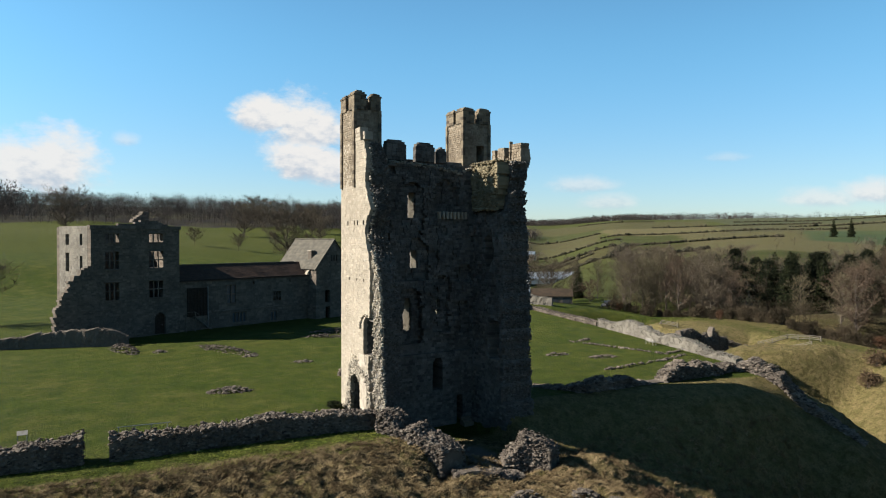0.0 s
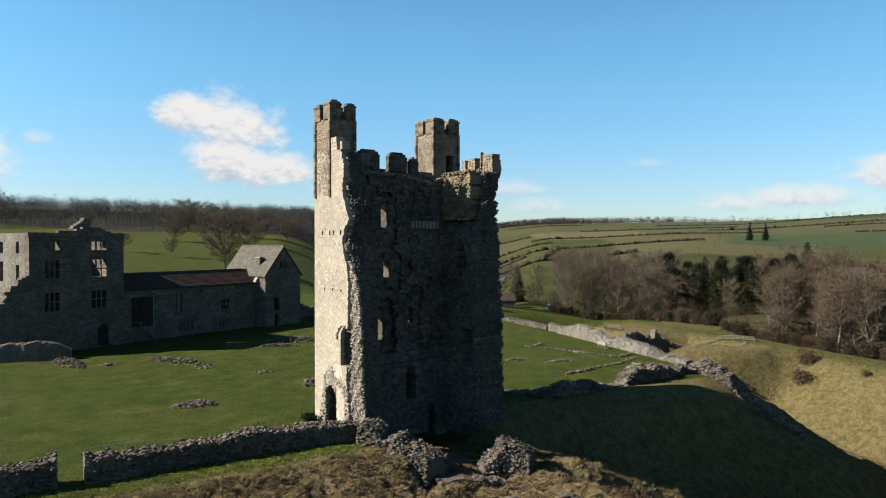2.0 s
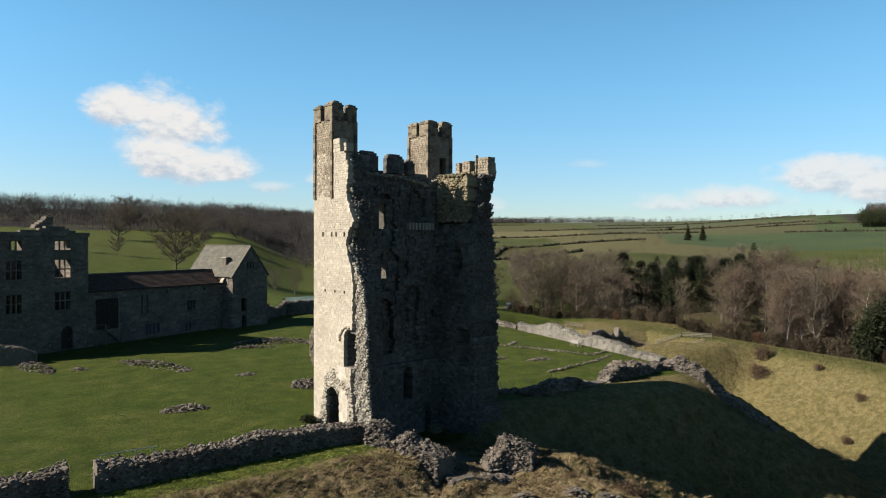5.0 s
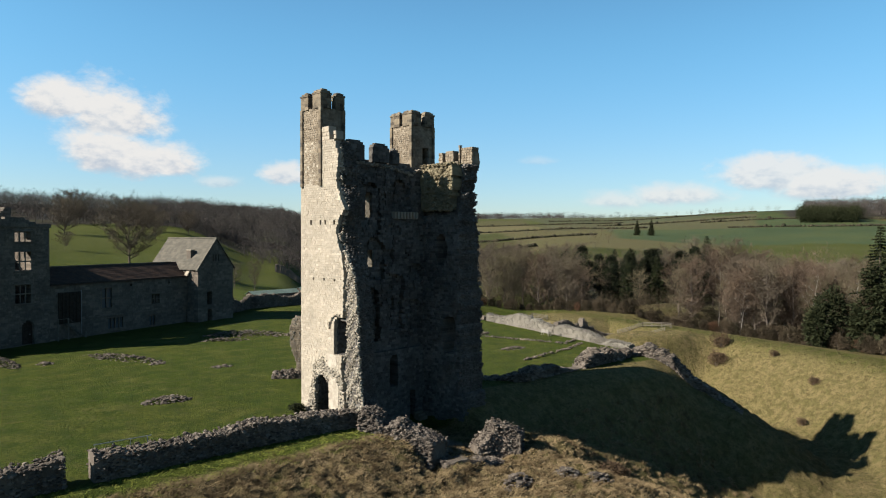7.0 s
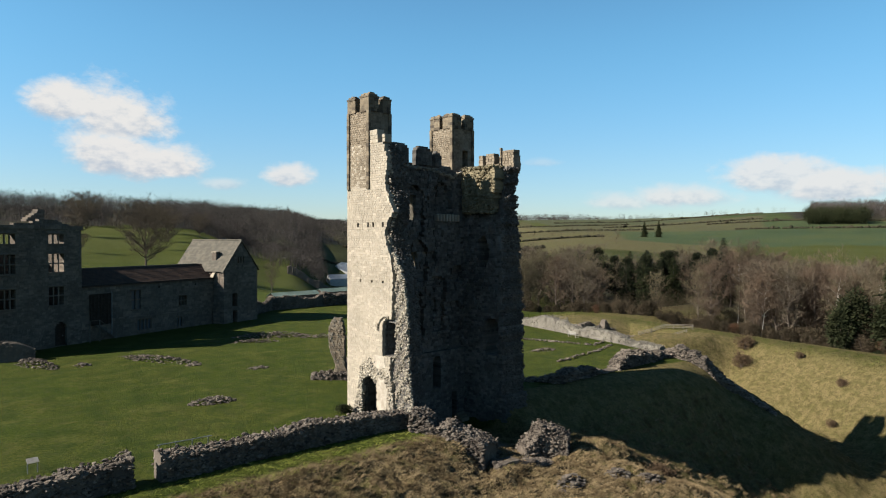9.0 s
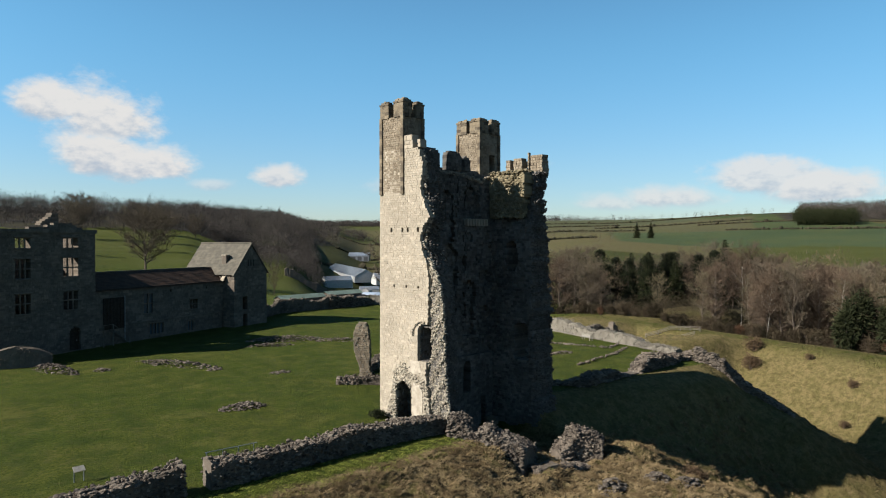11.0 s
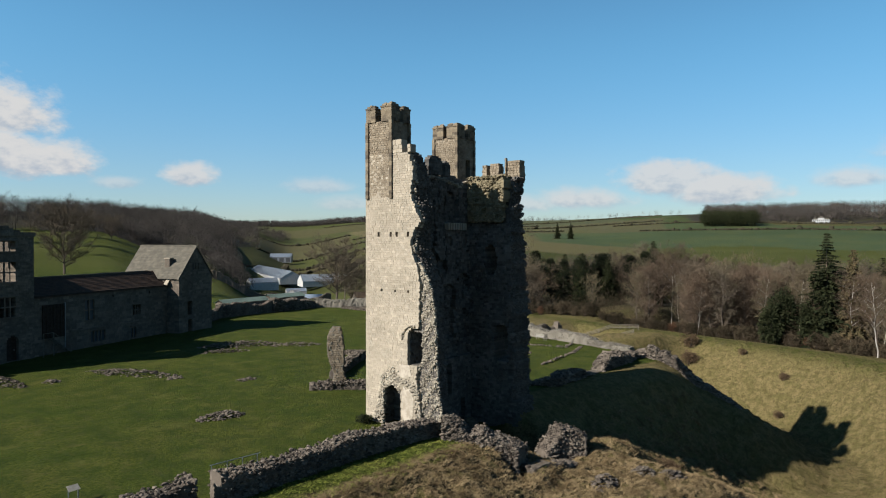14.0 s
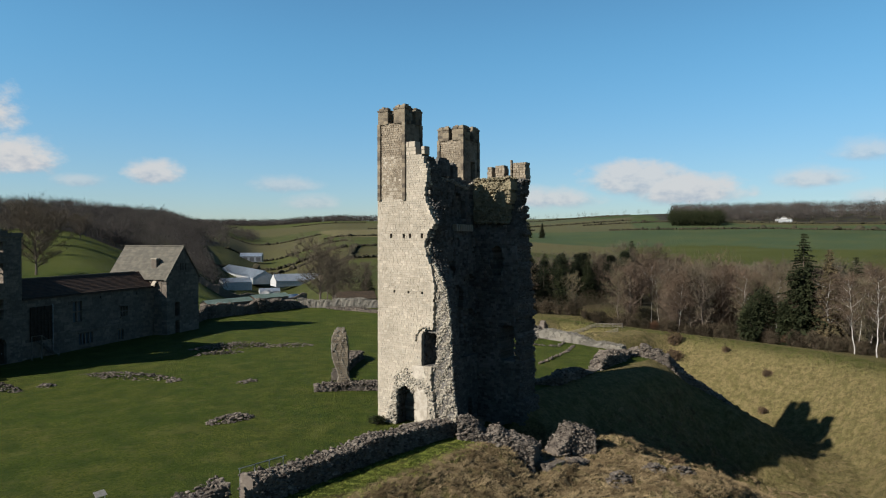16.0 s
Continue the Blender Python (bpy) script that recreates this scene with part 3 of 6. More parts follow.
# ---- the keep ----
KEEP = pose(0, 0, 0, 0, 0, 8.8)
keep = thing("castle_keep", KEEP, "tall ruined limestone castle keep with two battlemented corner turrets", "castle tower")
X, Y = Vector((1, 0, 0)), Vector((0, 1, 0))
O = Vector((0, 0, 0))


def jag(amp, step, seed):
    def f(z):
        k = int(z / step + 100)
        r = random.Random(seed * 1000 + k)
        return r.uniform(-amp, amp)
    return f


def build_keep():
    rng = random.Random(11)
    rub, grey = Stones(), Stones()

    # left wall: runs front to back, sunlit outer face at x = 0; the facing has fallen from the last stretch of the core
    skin = table((-3, -6.2), (0, -6.2), (4.4, -5.5), (8.8, -5.7), (10, -5.86), (13, -5.87), (14.5, -5.5), (15.6, -4.95), (16.7, -4.9), (17.4, -5.35), (18.15, -6.0), (18.8, -5.6), (19.6, -5.3), (20.4, -4.9), (21.4, -4.95), (22.8, -5.15), (24.2, -4.6))
    corner = table((-3, -8.9), (0.8, -8.14), (3.5, -7.66), (7.3, -7.38), (10, -7.3), (12.3, -6.9), (13.4, -6.4), (14.2, -5.9), (15.0, -5.2), (16.7, -5.0), (18.0, -6.05), (18.6, -5.7), (20.4, -5.0), (22.8, -5.15), (24.2, -4.6))
    inside = table((-3, -8.2), (3, -7.15), (7, -6.99), (9, -6.9), (13, -6.4), (14, -6.0), (16, -5.74), (18, -5.9), (20.7, -5.74), (23, -5.3), (24.2, -4.8))
    rag = jag(0.1, 0.205, 5)
    thick = table((0, 2.35), (13.5, 2.3), (16, 1.75), (20.7, 2.1), (24, 1.5))
    FACE = 0.36
    picked = []

    def edge(z, x):
        """Where the broken end of the core lies at a depth x behind the sunlit face."""
        g = min(1.0, max(0.0, (x - FACE) / max(0.3, thick(z) - FACE)))
        return corner(z) * (1 - g) + inside(z) * g

    def pick(s, e, c0, c1, d0, d1):
        if 9.0 < c0 < 14.5 and s > -5.4 and len(picked) < 300:
            picked.append((s, e, c0, c1, d0, d1))
            return True
        return False

    putlogs = [Opening(y, y + 0.24, 16.9, 17.25) for y in (-1.25, -2.7, -3.4, -4.7)] + [Opening(y, y + 0.2, 11.9, 12.2) for y in (-1.6, -3.2, -4.7)]
    left_open = [Opening(-6.4, -4.55, 5.6, 8.9, True, 0.06), Opening(-3.65, -1.72, -1, 3.65, True, 0.3)]
    left, fill = Stones(), Stones()
    masonry(left, O, Y, X, -1.6, 24.2, lambda z: [(skin(z) + rag(z), 0.45)], lambda s, z: (0.0, FACE + 0.06), left_open + putlogs, 0.205, (0.19, 0.5), rng, 0.022, 0.013, None, pick)
    # the core ends in a blunt pier of thin leaves
    core_open = [Opening(-5.9, -4.7, 5.7, 8.6, True, 0.2), left_open[1]]
    leaves = 6
    for k in range(leaves):
        g0, g1 = k / leaves, (k + 1) / leaves
        lrag = jag(0.1, 0.26, 60 + k)
        masonry(fill, O, Y, X, -3.0, 23.9, lambda z: [(edge(z, FACE + (thick(z) - FACE) * (g0 + g1) / 2) + 0.1 + lrag(z), -0.6)],
                lambda s, z: (FACE + (thick(z) - FACE) * g0, FACE + (thick(z) - FACE) * g1), core_open, 0.26, (0.3, 0.8), rng, 0.05, 0.02)
    # core stone coloured darker than the sunlit face, to deepen its shade
    fill.make("side_wall_core", M_SHADED, keep, "core of the broken side wall, darkened for shade")
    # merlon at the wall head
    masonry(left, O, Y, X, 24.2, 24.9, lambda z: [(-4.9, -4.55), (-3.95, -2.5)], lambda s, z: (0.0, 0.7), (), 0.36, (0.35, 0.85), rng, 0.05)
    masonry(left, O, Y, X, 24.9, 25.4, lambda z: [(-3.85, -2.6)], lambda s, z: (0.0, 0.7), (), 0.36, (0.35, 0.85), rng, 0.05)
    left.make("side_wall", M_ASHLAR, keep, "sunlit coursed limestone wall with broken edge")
    for s, e, c0, c1, d0, d1 in picked:
        one = Stones()
        one.block(O, Y, X, s - (s + e) / 2, e - (s + e) / 2, 0, c1 - c0, 0, d1 - d0, rng, 0.022, 0.013)
        ob = one.make("stone", M_ASHLAR_ONE, keep, kind="")
        ob.location = (d0, (s + e) / 2, c0)
    # rubble core: small stones on the bared face, coloured paler for sunlight; sparser ones on the shaded end, coloured
    # darker
    for k in range(5200):
        z = rng.uniform(-2.6, 16.0)
        y = rng.uniform(corner(z) - 0.05, skin(z) + 0.02)
        if 5.7 < z < 8.5 and y > -5.95 or skin(z) - corner(z) < 0.12:
            continue
        rub.lump((FACE + rng.uniform(-0.1, 0.1) - 0.16 * math.sin(y * 5.1 + z * 3.3) * 0.5, y, z), rng.uniform(0.11, 0.27), rng)
    for k in range(3400):
        z = rng.uniform(-2.6, 24.0)
        x = rng.uniform(FACE, thick(z))
        y = edge(z, x) + rng.uniform(-0.07, 0.14)
        (rub if x < FACE + 0.22 else grey).lump((x, y, z), rng.uniform(0.12, 0.30), rng)
    grey.make("broken_end", M_SHADED, keep, "rubble end of the side wall, darkened for shade")
    # rough opening jambs
    for k in range(420):
        z = rng.uniform(0.0, 4.2)
        rub.lump((rng.uniform(-0.08, 0.12), -1.74 + rng.random() * (1.25 - 0.28 * z), z), rng.uniform(0.12, 0.34), rng)
    crown = [Vector((-1.6, 3.9)), Vector((-2.0, 4.35)), Vector((-2.7, 4.55)), Vector((-3.4, 4.2)), Vector((-4.4, 4.05)), Vector((-5.1, 3.8)), Vector((-5.35, 3.1)), Vector((-5.6, 1.8)), Vector((-5.8, 0.8))]
    for k in range(520):
        n = rng.randrange(len(crown) - 1)
        p = crown[n].lerp(crown[n + 1], rng.random())
        rub.lump((rng.uniform(-0.06, 0.12), p.x + rng.uniform(-0.3, 0.3), p.y + rng.uniform(-0.32, 0.3) * (1.4 if n < 3 else 1.0)), rng.uniform(0.12, 0.34), rng)
    for k in range(150):
        t = rng.uniform(0.0, math.pi)
        f = rng.uniform(0.98, 1.35)
        rub.lump((rng.uniform(-0.06, 0.3), -2.68 + math.cos(t) * 0.92 * f, 2.6 + math.sin(t) * 1.0 * f), rng.uniform(0.14, 0.32), rng)
    for k in range(90):
        rub.lump((rng.uniform(-0.05, 0.1), -2.7 + rng.gauss(0, 0.28), 4.5 + rng.random() * 0.7), rng.uniform(0.12, 0.28), rng)
    for k in range(60):
        rub.lump((rng.uniform(0.0, 0.2), -3.68 - rng.random() * 0.2, rng.uniform(0.2, 3.6)), rng.uniform(0.1, 0.2), rng)
    for ring_y, ring_z, ry, rz, nn in ((-4.5, 2.1, 0.72, 1.55, 22), (-4.15, 5.0, 0.8, 0.55, 18)):
        bm = bmesh.new()
        rim = []
        for k in range(nn):
            a = 6.283 * k / nn
            f = rng.uniform(0.82, 1.12)
            rim.append(bm.verts.new((-0.045, ring_y + math.copysign(abs(math.cos(a)) ** 0.7, math.cos(a)) * ry * f, ring_z + math.copysign(abs(math.sin(a)) ** 0.7, math.sin(a)) * rz * f)))
        face = bm.faces.new(rim)
        back = bmesh.ops.extrude_face_region(bm, geom=[face])["geom"]
        for v in back:
            if isinstance(v, bmesh.types.BMVert):
                v.co.x = 0.1
        bmesh.ops.recalc_face_normals(bm, faces=bm.faces)
        part("plaster_patch", bm, M_PLASTER, keep, "smooth patch of old pale plaster")
    # hood over the side door
    hood = Stones()
    for k in range(16):
        t = math.pi * (0.42 + 0.56 * k / 15)
        hood.lump(Vector((-0.08, -5.05 - math.cos(t) * 1.12, 7.75 + math.sin(t) * 1.3)), 0.27, rng, 0.9)
    hood.make("arch_hood", M_ASHLAR, keep)

    # back wall, two leaves so that recesses sink into the inner one
    outer, inner = Stones(), Stones()
    # embrasures: a wide outer gap, a splayed jamb that takes the sun, a narrow inner slit (from, to, foot, head)
    slits = [(6.0, 6.7, 17.6, 20.1), (6.25, 6.9, 12.9, 14.6), (5.45, 6.2, 6.8, 9.95), (8.95, 9.25, 8.2, 9.85)]
    wins = [Opening(a - 1.3, a + 0.58, z0 - 0.1, z1 + 0.1, False, 0.08) for a, b, z0, z1 in slits]
    deep = [Opening(a, b, z0, z1, True, 0.12) for a, b, z0, z1 in slits]
    deep += [Opening(8.1, 9.1, 1.2, 4.2, True, 0.1), Opening(10.75, 11.45, -2.4, 0.3), Opening(2.6, 3.6, 13.0, 16.5, True, 0.3)]
    hollow = [Opening(4.9, 7.6, 16.9, 21.0, True, 0.3), Opening(5.3, 8.0, 11.6, 15.7, True, 0.3), Opening(4.7, 7.1, 5.6, 11.0, True, 0.3), Opening(8.3, 10.2, 6.6, 12.2, True, 0.35),
              Opening(10.9, 13.2, 11.4, 13.2, False, 0.5), Opening(11.0, 12.6, 6.4, 9.6, True, 0.5), Opening(2.2, 3.9, 6.0, 9.5, True, 0.3), Opening(8.6, 11.5, 18.9, 21.4, False, 0.6)]
    top = table((0, 23.4), (3, 23.2), (9, 22.9), (11.5, 22.4), (13.0, 22.9), (16, 23.0))
    masonry(outer, O, X, Y, -3.2, 23.3, lambda z: [(s, s + 16.0) for s in (0.0,)] if z < 22.2 else [(0.0, 16.0)], lambda s, z: (-0.6, 0.02), wins, 0.42, (0.45, 0.95), rng, 0.05)
    bump = {}

    def inner_depth(s, z):
        key = (int(s / 0.9), int(z / 0.8))
        if key not in bump:
            bump[key] = rng.uniform(-0.16, 0.16) + (0.3 if rng.random() < 0.1 else 0)
        front = -1.75 - (0.28 if z < 17.6 else 0.0) - (0.22 if z < 11.6 else 0.0) - (0.38 if z < 4.6 else 0.0)
        if z > 4.8:
            front += bump[key]
        for h in hollow:
            if h.s0 < s < h.s1 and h.z0 < z < h.z1 - max(0.0, abs(s - (h.s0 + h.s1) / 2) - 0.4) * 0.8:
                front += 0.55
        back = -0.6
        for w0, w1, z0, z1 in slits:
            if w0 - 1.7 < s < w1 + 0.9 and z0 - 0.3 < z < z1 + 0.3:
                back = -1.2
        return (min(front, back - 0.3), back) if z < top(s) - 0.4 else (-1.5, -0.6)

    masonry(inner, O, X, Y, -3.2, 22.9, lambda z: [(1.6, 13.6)], inner_depth, deep, 0.24, (0.22, 0.6), rng, 0.06, 0.018)
    for a, b, z0, z1 in slits:
        bm = bmesh.new()
        foot = [(a + 0.5, -0.58), (b + 0.8, -0.58), (b + 0.8, -1.22), (b + 0.62, -1.22)]
        lo, hi = [bm.verts.new((u, v, z0 - 0.25)) for u, v in foot], [bm.verts.new((u, v, z1 + 0.25)) for u, v in foot]
        bm.faces.new(lo)
        bm.faces.new(hi[::-1])
        for k in range(4):
            bm.faces.new((lo[k], hi[k], hi[(k + 1) % 4], lo[(k + 1) % 4]))
        bmesh.ops.recalc_face_normals(bm, faces=bm.faces)
        part("splayed_jamb", bm, M_SUNLIT_CORE, keep, "sunlit splayed window jamb")
    # both leaves take the darkened stone, so the inside reads as deep shade
    outer.make("rear_wall", M_SHADED, keep, "rear wall with round-headed windows, darkened for shade")
    inner.make("rear_wall_lining", M_SHADED, keep)
    # corbel row that carried a roof
    for k in range(8):
        c = part("corbel", box_bm(8.9 + k * 0.42, -2.45, 17.55, 9.12 + k * 0.42, -1.9, 18.25, bevel=0.04), M_ASHLAR, keep)
    # battlements of the rear wall, in the limestone darkened for shade
    for a, b, h in ((3.55, 5.65, 24.75), (6.75, 8.75, 24.7), (9.15, 10.1, 24.4)):
        m = Stones()
        masonry(m, O, X, Y, 23.0, h - 0.25, lambda z: [(a, b)], lambda s, z: (-1.75, -1.05), (), 0.34, (0.45, 0.8), rng, 0.04)
        masonry(m, O, X, Y, h - 0.25, h, lambda z: [(a + 0.05, b - 0.15)], lambda s, z: (-1.7, -1.1), (), 0.25, (0.7, 1.2), rng, 0.05, 0.06)
        m.block(O, X, Y, a + 0.3, b - 0.4, h, h + 0.16, -1.6, -1.2, rng, 0.03, 0.07)
        m.make("merlon", M_SHADED, keep)

    # right wall
    right = Stones()
    rf = table((-3.5, -8.1), (2, -7.7), (5, -7.6), (9, -7.5), (12, -7.2), (14, -7.2), (17, -6.9), (18.2, -6.6), (20, -6.6), (22, -6.7), (23.4, -6.9), (25, -7.0))
    rrag = jag(0.22, 0.42, 9)
    rin = table((-3, 12.6), (6, 12.7), (12, 13.0), (17, 13.2), (18.2, 13.5), (18.4, 14.2), (26, 14.2))
    r_open = [Opening(-6.9, -5.5, 4.2, 7.9, True, 0.3), Opening(-5.2, -4.3, 13.0, 16.0, True, 0.3)]
    masonry(right, O, Y, X, -3.6, 23.0, lambda z: [(rf(z) + rrag(z), 0.5)], lambda s, z: (rin(z) + 0.12 * math.sin(s * 2.1 + z * 1.3) + 0.08 * math.sin(s * 5.3 - z * 2.7) * (z > 5), 15.9 + 0.15 * math.sin(z * 0.9)), r_open, 0.24, (0.22, 0.6), rng, 0.06, 0.018)
    # shade of the right wall and its broken end is put into the stone colour
    right_wall = right.make("right_wall", M_SHADED, keep, "broken side wall, darkened for shade")
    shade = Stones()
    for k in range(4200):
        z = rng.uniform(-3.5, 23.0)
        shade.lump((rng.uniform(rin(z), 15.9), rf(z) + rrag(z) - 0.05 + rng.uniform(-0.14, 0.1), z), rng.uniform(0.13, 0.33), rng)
    shade.make("broken_edge", M_SHADED, right_wall, "ragged rubble end of the wall")
    # mossy upper part of the right wall, open to the sun
    moss = Stones()
    mrag = jag(0.3, 0.3, 12)
    masonry(moss, O, Y, X, 18.5, 22.9, lambda z: [(float(np.interp(z, [17.4, 18.3, 20.5, 22.9], [-5.6, -5.9, -6.1, -6.4])) + mrag(z), -1.9)], lambda s, z: (13.05 + 0.12 * math.sin(s * 1.7 + z) + 0.10 * math.sin(s * 4.1 - z * 2.3), 14.3), (), 0.27, (0.25, 0.6), rng, 0.08)
    for k in range(700):
        z = rng.uniform(18.4, 23.0)
        moss.lump((13.0 + rng.uniform(-0.08, 0.12), rng.uniform(-6.2, -2.0), z), rng.uniform(0.2, 0.5), rng)
    for k in range(420):
        moss.lump((rng.uniform(12.7, 15.2), rng.uniform(-6.4, -2.0), 22.9 + rng.uniform(-0.05, 0.2)), rng.uniform(0.2, 0.5), rng, 0.5)
    moss.make("mossy_wall_head", M_MOSSY, keep, "moss-covered broken stonework at the wall head")
    for a, b, h, x0, x1 in ((-3.0, -2.3, 24.5, 15.1, 15.9), (-4.5, -3.3, 24.6, 15.1, 15.95), (-5.0, -4.6, 23.5, 15.2, 15.9), (-5.35, -5.05, 25.1, 15.2, 15.6), (-6.9, -5.35, 24.8, 15.3, 16.3)):
        m = Stones()
        masonry(m, O, Y, X, 22.95, h, lambda z: [(a + rng.uniform(0, 0.1), b - rng.uniform(0, 0.1))], lambda s, z: (x0, x1 + 0.12 * math.sin(z * 2.2)), (), 0.26, (0.25, 0.5), rng, 0.05)
        m.make("merlon", M_TURRET, keep)
    flare = Stones()
    masonry(flare, O, Y, X, 21.2, 22.95, lambda z: [(-6.9 + rng.uniform(-0.1, 0.15), -2.2)], lambda s, z: (15.2, 15.9 + 0.35 * (z - 21.2) / 1.75), (), 0.26, (0.25, 0.6), rng, 0.06)
    flare.make("corbelled_head", M_SHADED, keep)

    # corner turrets
    def turret(x0, x1, y0, y1, z0, z1, ztop, door):
        t = Stones()
        w = 0.55
        for face in range(4):
            if face == 0:
                masonry(t, O, Y, X, z0, z1, lambda z: [(y0, y1)], lambda s, z: (x0, x0 + w), (), 0.2, (0.2, 0.46), rng, 0.03, 0.02)
            elif face == 1:
                masonry(t, O, Y, X, z0, z1, lambda z: [(y0, y1)], lambda s, z: (x1 - w, x1), (), 0.2, (0.2, 0.46), rng, 0.03, 0.02)
            elif face == 2:
                masonry(t, O, X, Y, z0, z1, lambda z: [(x0 + w, x1 - w)], lambda s, z: (y0, y0 + w), door, 0.2, (0.2, 0.46), rng, 0.03, 0.02)
            else:
                masonry(t, O, X, Y, z0, z1, lambda z: [(x0 + w, x1 - w)], lambda s, z: (y1 - w, y1), (), 0.2, (0.2, 0.46), rng, 0.03, 0.02)
        tw = t.make("turret", M_TURRET, keep, "square battlemented corner turret")
        # proud corner strips
        for cx, cy in ((x0, y0), (x0, y1), (x1, y0), (x1, y1)):
            st = Stones()
            sx, sy = (1 if cx == x0 else -1), (1 if cy == y0 else -1)
            xa, xb = sorted((cx - sx * 0.17, cx + sx * 0.12))
            ya, yb = sorted((cy - sy * 0.17, cy + sy * 0.12))
            masonry(st, O, X, Y, z0 - 0.1, z1, lambda z: [(xa, xb)], lambda s, z: (ya, yb), (), 0.36, (1, 1.1), rng, 0.03)
            st.make("corner_strip", M_LICHEN, tw)
        # merlons wrap the corners, one narrow slot in each side, gabled caps
        W, T = 0.4 * (x1 - x0), 0.5
        for sx in (0, 1):
            for sy in (0, 1):
                cx, cy = (x0, x1)[sx], (y0, y1)[sy]
                ux, uy = 1 - 2 * sx, 1 - 2 * sy
                h = ztop - rng.uniform(0.35, 0.5)
                m = Stones()
                e = 0.12
                xa, xb = sorted((cx - ux * e, cx + ux * (W + rng.uniform(-0.12, 0.12))))
                ya, yb = sorted((cy - uy * e, cy + uy * T))
                yc, yd = sorted((cy + uy * T, cy + uy * (W + rng.uniform(-0.12, 0.12))))
                xc, xd = sorted((cx - ux * e, cx + ux * T))
                for a0, a1, b0, b1 in ((xa, xb, ya, yb), (xc, xd, yc, yd)):
                    masonry(m, O, X, Y, z1 - 0.05, h, lambda z: [(a0, a1)], lambda s, z: (b0, b1), (), 0.28, (0.3, 0.7), rng, 0.04)
                    m.block(O, X, Y, a0 - 0.05, a1 + 0.05, h, h + 0.16, b0 - 0.05, b1 + 0.05, rng, 0.02, 0.03)
                    m.block(O, X, Y, a0 + 0.08, a1 - 0.08, h + 0.16, h + 0.34, b0 + 0.06, b1 - 0.06, rng, 0.02, 0.05)
                    m.block(O, X, Y, a0 + 0.3, a1 - 0.3, h + 0.34, h + 0.46 + rng.uniform(-0.05, 0.05), b0 + 0.18, b1 - 0.18, rng, 0.02, 0.05)
                m.make("merlon", M_LICHEN, tw)

    turret(0.0, 2.4, -2.62, 0.16, 20.35, 27.2, 28.8, ())
    turret(12.7, 15.8, -0.7, 2.3, 20.5, 27.4, 28.95, [Opening(14.3, 15.3, 22.9, 25.1)])
    # plants growing on ledges read as rough tops
    for k in range(420):
        s = rng.uniform(0.6, 13.5)
        rub.lump((s, rng.uniform(-2.0, -1.1), top(s) - 0.35 + rng.uniform(-0.1, 0.2)), rng.uniform(0.2, 0.45), rng, 0.6)
    rub.make("rubble_core", M_SUNLIT_CORE, keep, "broken rubble core of the walls")


build_keep()


def local(x, y, z=0.0):
    return KEEP @ Vector((x, y, z))


